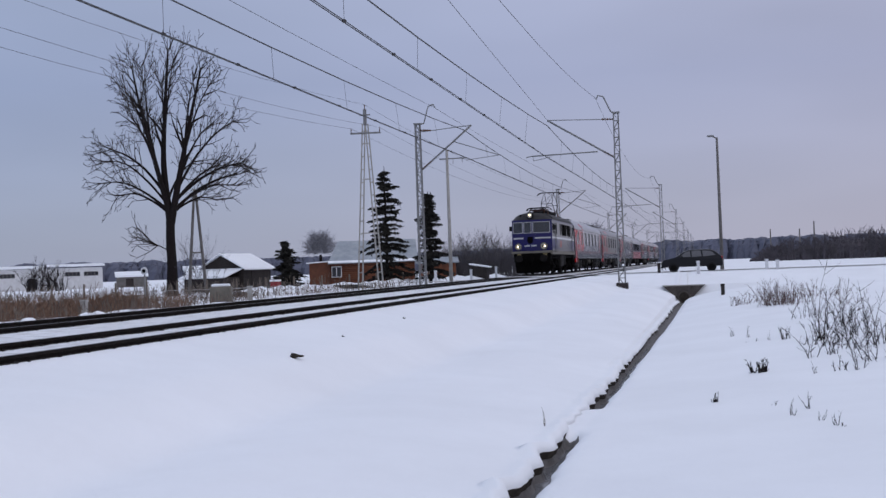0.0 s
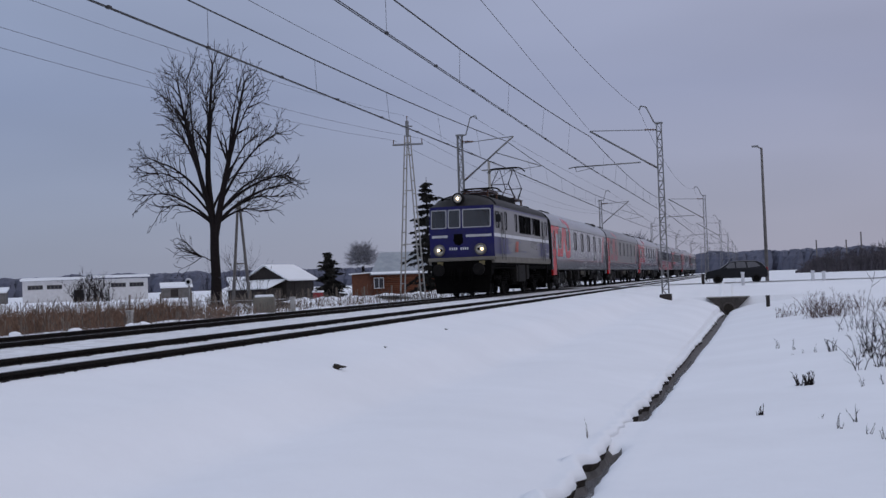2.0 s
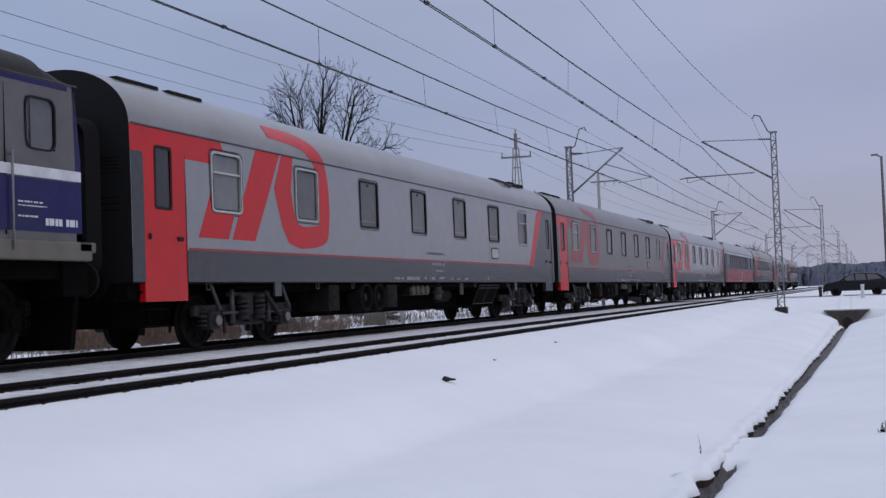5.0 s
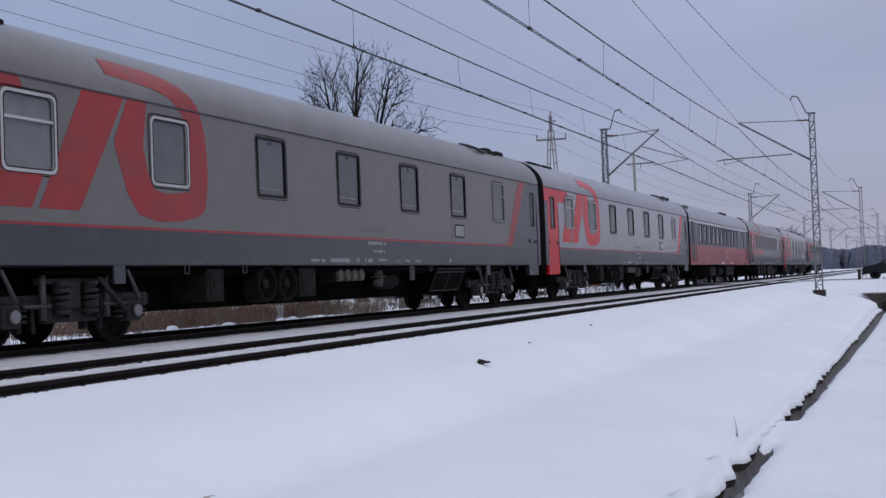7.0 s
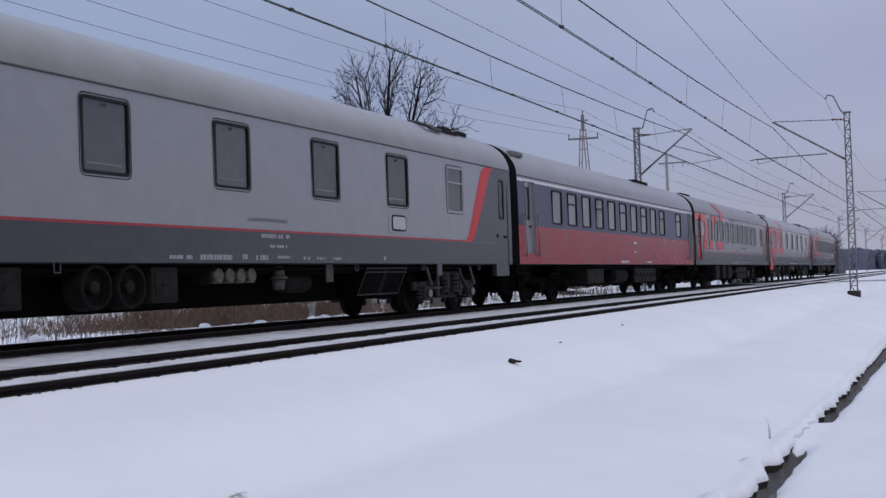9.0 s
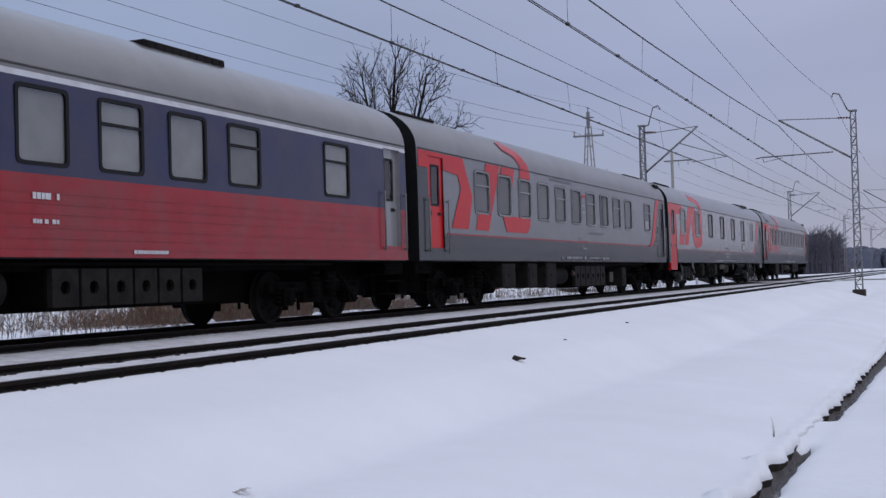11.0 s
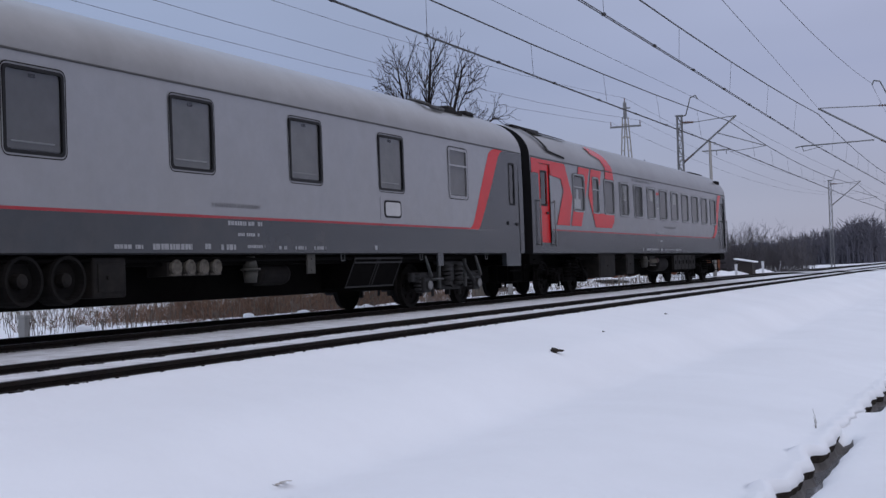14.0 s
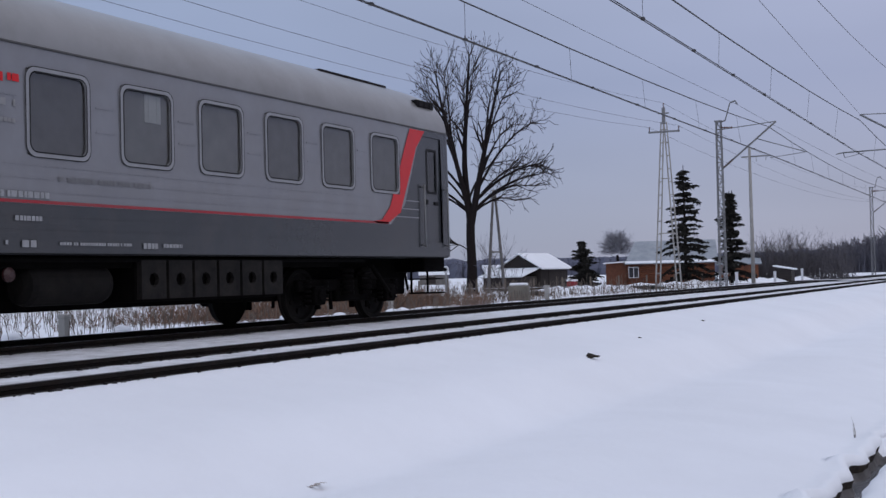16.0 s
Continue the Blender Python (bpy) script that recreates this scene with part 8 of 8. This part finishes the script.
def timber_house():
    h = base("timber_house", "orange-brown timber house with a grey tin roof and snow", "house", at=pose(-35.1, 98.95, 0.35, 0, 0, 17))
    bm = B()
    box(bm, 2.0, 9.6, 0.0, 6.0, -0.5, 2.2)
    v = [bm.verts.new(p) for p in ((9.6, 0, 2.2), (9.6, 6, 2.2), (9.6, 3, 4.0))]
    bm.faces.new(v)
    wall = part("wall", bm, timber_orange, h)
    bm = B()
    box(bm, 0.0, 2.0, 0.3, 4.0, -0.5, 2.15)
    part("porch_wall", bm, timber_orange, h)
    for k in range(13):
        bm = B()
        tube(bm, (2.0, -0.02, 0.08 + 0.17 * k), (9.6, -0.02, 0.08 + 0.17 * k), 0.085, None, 8)
        part("log", bm, timber_orange, wall)
    roof_slab(h, [(1.7, -0.4, 2.05), (9.9, -0.4, 2.05), (9.9, 3, 4.1), (2.6, 3, 4.1)], 0.08, roof_tin)
    roof_slab(h, [(1.7, 6.4, 2.05), (9.9, 6.4, 2.05), (9.9, 3.0, 4.1), (2.6, 3.0, 4.1)], 0.08, roof_tin)
    roof_slab(h, [(1.7, -0.4, 2.05), (2.6, 3, 4.1), (1.7, 6.4, 2.05)], 0.08, roof_tin)
    roof_slab(h, [(-0.25, 0.0, 2.18), (2.05, 0.0, 2.3), (2.05, 4.2, 2.3), (-0.25, 4.2, 2.18)], 0.1, snow, "snow_cover", "thick white snow on the porch roof")
    roof_slab(h, [(1.75, -0.45, 2.12), (9.95, -0.45, 2.12), (9.95, -0.2, 2.26), (1.75, -0.2, 2.26)], 0.08, snow, "snow_cover", "band of snow along the eave")
    for x in (2.08,):
        bm = B()
        box(bm, x - 0.06, x + 0.86, -0.16, -0.06, 0.75, 1.75, 0.02)
        w = part("window", bm, paint_white, h)
        bm = B()
        box(bm, x, x + 0.37, -0.175, -0.15, 0.82, 1.68)
        box(bm, x + 0.43, x + 0.8, -0.175, -0.15, 0.82, 1.68)
        part("pane", bm, window_dark, w)
    bm = B()
    box(bm, 6.2, 6.75, 2.7, 3.2, 3.5, 4.7, 0.03)
    part("chimney", bm, concrete_dark, h)
    return h


timber_house()
annex = base("timber_outhouse", "low orange-brown timber outhouse behind the firs", "shed", at=pose(-25.6, 101.9, 0.4, 0, 0, 14))
bm = B()
box(bm, 0, 3.4, 0, 3.2, -0.5, 1.7)
wall = part("wall", bm, timber_orange, annex)
boards(wall, (0, -0.005), (3.4, -0.005), 0.0, 1.7, timber_orange, 0.3)
roof_slab(annex, [(-0.3, -0.3, 1.75), (3.7, -0.3, 1.75), (3.7, 3.5, 2.25), (-0.3, 3.5, 2.25)], 0.1, roof_tin)


def plank_shed():
    s = base("plank_shed", "dark plank shed with a snow-covered gable roof and lean-to", "shed", at=pose(-38.6, 92.1, 0.2, 0, 0, 80))
    bm = B()
    box(bm, 0.0, 4.4, 0.0, 4.3, -0.5, 2.1)
    g0 = [bm.verts.new(p) for p in ((0, 0, 2.1), (0, 4.3, 2.1), (0, 2.15, 3.25))]
    g1 = [bm.verts.new(p) for p in ((4.4, 0, 2.1), (4.4, 4.3, 2.1), (4.4, 2.15, 3.25))]
    bm.faces.new(g0)
    bm.faces.new(g1[::-1])
    wall = part("wall", bm, timber_dark, s)
    boards(wall, (0, 0.0), (4.4, 0.0), 0, 2.08, timber_dark, 0.24)
    boards(wall, (0.0, 4.3), (0.0, 0.0), 0, 2.08, timber_dark, 0.24)
    roof_slab(s, [(-0.35, -0.4, 1.98), (4.7, -0.4, 1.98), (4.7, 2.15, 3.36), (-0.35, 2.15, 3.36)], 0.12, snow, "snow_cover", "thick snow on the roof")
    roof_slab(s, [(-0.35, 4.7, 1.98), (4.7, 4.7, 1.98), (4.7, 2.15, 3.36), (-0.35, 2.15, 3.36)], 0.12, snow, "snow_cover", "thick snow on the roof")
    bm = B()
    box(bm, -2.4, -0.05, 0.4, 4.4, -0.5, 1.3)
    part("lean_to", bm, timber_dark, s)
    roof_slab(s, [(-2.8, 0.1, 1.35), (-0.03, 0.1, 2.05), (-0.03, 4.7, 2.05), (-2.8, 4.7, 1.35)], 0.12, snow, "snow_cover", "thick snow on the lean-to")
    bm = B()
    box(bm, 1.2, 2.2, -0.08, -0.03, 0.0, 1.8)
    part("door", bm, timber_dark, s, "dark plank door")


plank_shed()
bm = B()
box(bm, -0.35, 0.35, -0.35, 0.35, -0.3, 0.75, 0.04)
box(bm, -0.4, 0.4, -0.4, 0.4, 0.75, 0.9, 0.06, 1)
thing("red_bin", bm, [paint_old_red, snow], "faded red bin capped with snow by the shed", "bin", at=pose(-34.3, 88.4, 0.25))
kiosk = base("small_shelter", "small dark timber shelter with a slanted snowy roof", "shelter", at=pose(-19.5, 96.0, 0.45))
bm = B()
box(bm, 0, 1.3, 0, 1.3, -0.3, 1.15)
part("wall", bm, timber_dark, kiosk)
roof_slab(kiosk, [(-0.15, -0.2, 1.45), (1.5, -0.2, 1.15), (1.5, 1.5, 1.15), (-0.15, 1.5, 1.45)], 0.1, snow, "snow_cover", "snow on the roof")


def long_building():
    rot = math.degrees(math.atan2(148.1 - 139.1, -83.45 + 97.7))
    b = base("long_building", "long low white building with dark strip windows and snowy roof", "building", at=pose(-97.7, 139.1, 0.6, 0, 0, rot))
    ln = 16.9
    bm = B()
    box(bm, 0, ln, 0, 8, -0.6, 2.95)
    part("wall", bm, render_white, b)
    roof_slab(b, [(-0.3, -0.4, 3.25), (ln * 0.54, -0.4, 3.3), (ln * 0.54, 8.3, 3.5), (-0.3, 8.3, 3.5)], 0.3, snow, "snow_cover", "thick snow on the flat roof")
    roof_slab(b, [(ln * 0.56, -0.4, 3.4), (ln + 0.3, -0.4, 3.4), (ln + 0.3, 8.3, 3.6), (ln * 0.56, 8.3, 3.6)], 0.3, snow, "snow_cover", "thick snow on the flat roof")
    for f0, f1 in ((0.04, 0.16), (0.19, 0.31), (0.70, 0.82), (0.85, 0.965)):
        bm = B()
        box(bm, ln * f0, ln * f1, -0.03, 0.05, 1.75, 2.35)
        w = part("window", bm, concrete_dark, b)
        for k in range(4):
            x0 = ln * (f0 + (f1 - f0) * k / 4)
            bm = B()
            box(bm, x0 + 0.04, x0 + ln * (f1 - f0) / 4 - 0.04, -0.045, -0.02, 1.8, 2.3)
            part("pane", bm, window_dark, w)
    # Solid slab on the wall; the gateway's inner shade is put into its colour.
    bm = B()
    box(bm, ln * 0.40, ln * 0.48, -0.06, 0.02, 0.0, 1.6)
    part("gate", bm, window_dark, b, "dark slab standing for an open gateway")


long_building()
for x, y, w, h, lab in ((-104.0, 135.5, 5.0, 1.7, "low grey shed with a snowy roof in the village"), (-82.0, 149.5, 4.2, 1.6, "low grey shed with a snowy roof in the village"), (-55.0, 118.0, 5.0, 1.4, "low grey shed with a snowy roof in the village"), (-47.5, 100.0, 4.0, 1.5, "low grey shed with a snowy roof in the village")):
    s = base("low_shed", lab, "shed", "village sheds", pose(x, y, 0.45, 0, 0, 30))
    bm = B()
    box(bm, 0, w, 0, 3.5, -0.4, h)
    part("wall", bm, concrete_dark, s)
    roof_slab(s, [(-0.2, -0.2, h + 0.15), (w + 0.2, -0.2, h + 0.15), (w + 0.2, 3.7, h + 0.75), (-0.2, 3.7, h + 0.75)], 0.25, snow, "snow_cover", "snow on the roof")
    bm = B()
    box(bm, w * 0.3, w * 0.55, -0.04, 0.02, 0.2, h - 0.3)
    part("door", bm, timber_dark, s)
cot = base("village_house", "pale gabled village house with a snowy roof", "house", at=pose(-113.0, 130.5, 0.6, 0, 0, 36))
bm = B()
box(bm, 0, 8.5, 0, 7, -0.5, 3.2)
for x in (0, 8.5):
    bm.faces.new([bm.verts.new(p) for p in ((x, 0, 3.2), (x, 7, 3.2), (x, 3.5, 5.4))])
part("wall", bm, render_white, cot)
roof_slab(cot, [(-0.4, -0.4, 3.05), (8.9, -0.4, 3.05), (8.9, 3.5, 5.5), (-0.4, 3.5, 5.5)], 0.15, snow, "snow_cover", "snow on the roof")
roof_slab(cot, [(-0.4, 7.4, 3.05), (8.9, 7.4, 3.05), (8.9, 3.5, 5.5), (-0.4, 3.5, 5.5)], 0.15, snow, "snow_cover", "snow on the roof")
for x in (1.2, 4.0, 6.4):
    bm = B()
    box(bm, x, x + 1.0, -0.04, 0.03, 1.2, 2.4, 0.02)
    part("window", bm, window_dark, cot)


# ridge of ploughed snow and a low fence between house and track
bm = B()
prev = None
for k in range(120):
    t = k / 119
    x, y = -24.0 + 7.0 * t, 60 + 42 * t
    h = 0.35 + 0.4 * abs(noise.noise((k * 0.35, 2, 0))) + 0.15 * noise.noise((k * 1.3, 5, 0))
    row = [bm.verts.new((x + o - 1.5, y, z)) for o, z in ((-1.6, 0.3), (-0.7, 0.35 + h * 0.8), (0.0, 0.4 + h), (0.7, 0.4 + h * 0.6), (1.6, 0.35))]
    if prev:
        for i in range(4):
            bm.faces.new((prev[i], prev[i + 1], row[i + 1], row[i])).smooth = True
    prev = row
thing("snow_ridge", bm, snow, "lumpy ridge of ploughed snow before the house", "snow", kind="structure")
fence = base("wire_fence", "row of thin timber fence posts in the snow", "fence", at=pose(-30.0, 70.0, 0.3))
bm = B()
box(bm, -0.05, 0.05, -0.05, 0.05, -0.3, 1.1, 0.01)
post_me = finish("post", bm, stalk_mat)
for k in range(14):
    same("post", post_me, fence, Matrix.Translation((-12 + 1.7 * k, -2 + 1.1 * k, 0)))
# far single posts at the horizon field
for x, y, h in ((16.0, 299, 7.8), (23.0, 299, 7.6), (26.5, 299, 9.4)):
    bm = B()
    tube(bm, (0, 0, -0.3), (0, 0, h), 0.22, 0.16, 6)
    thing("far_pole", bm, concrete_dark, "distant plain pole over the snow field", "pole", "far poles", at=pose(x, y, 0.55))

motions()
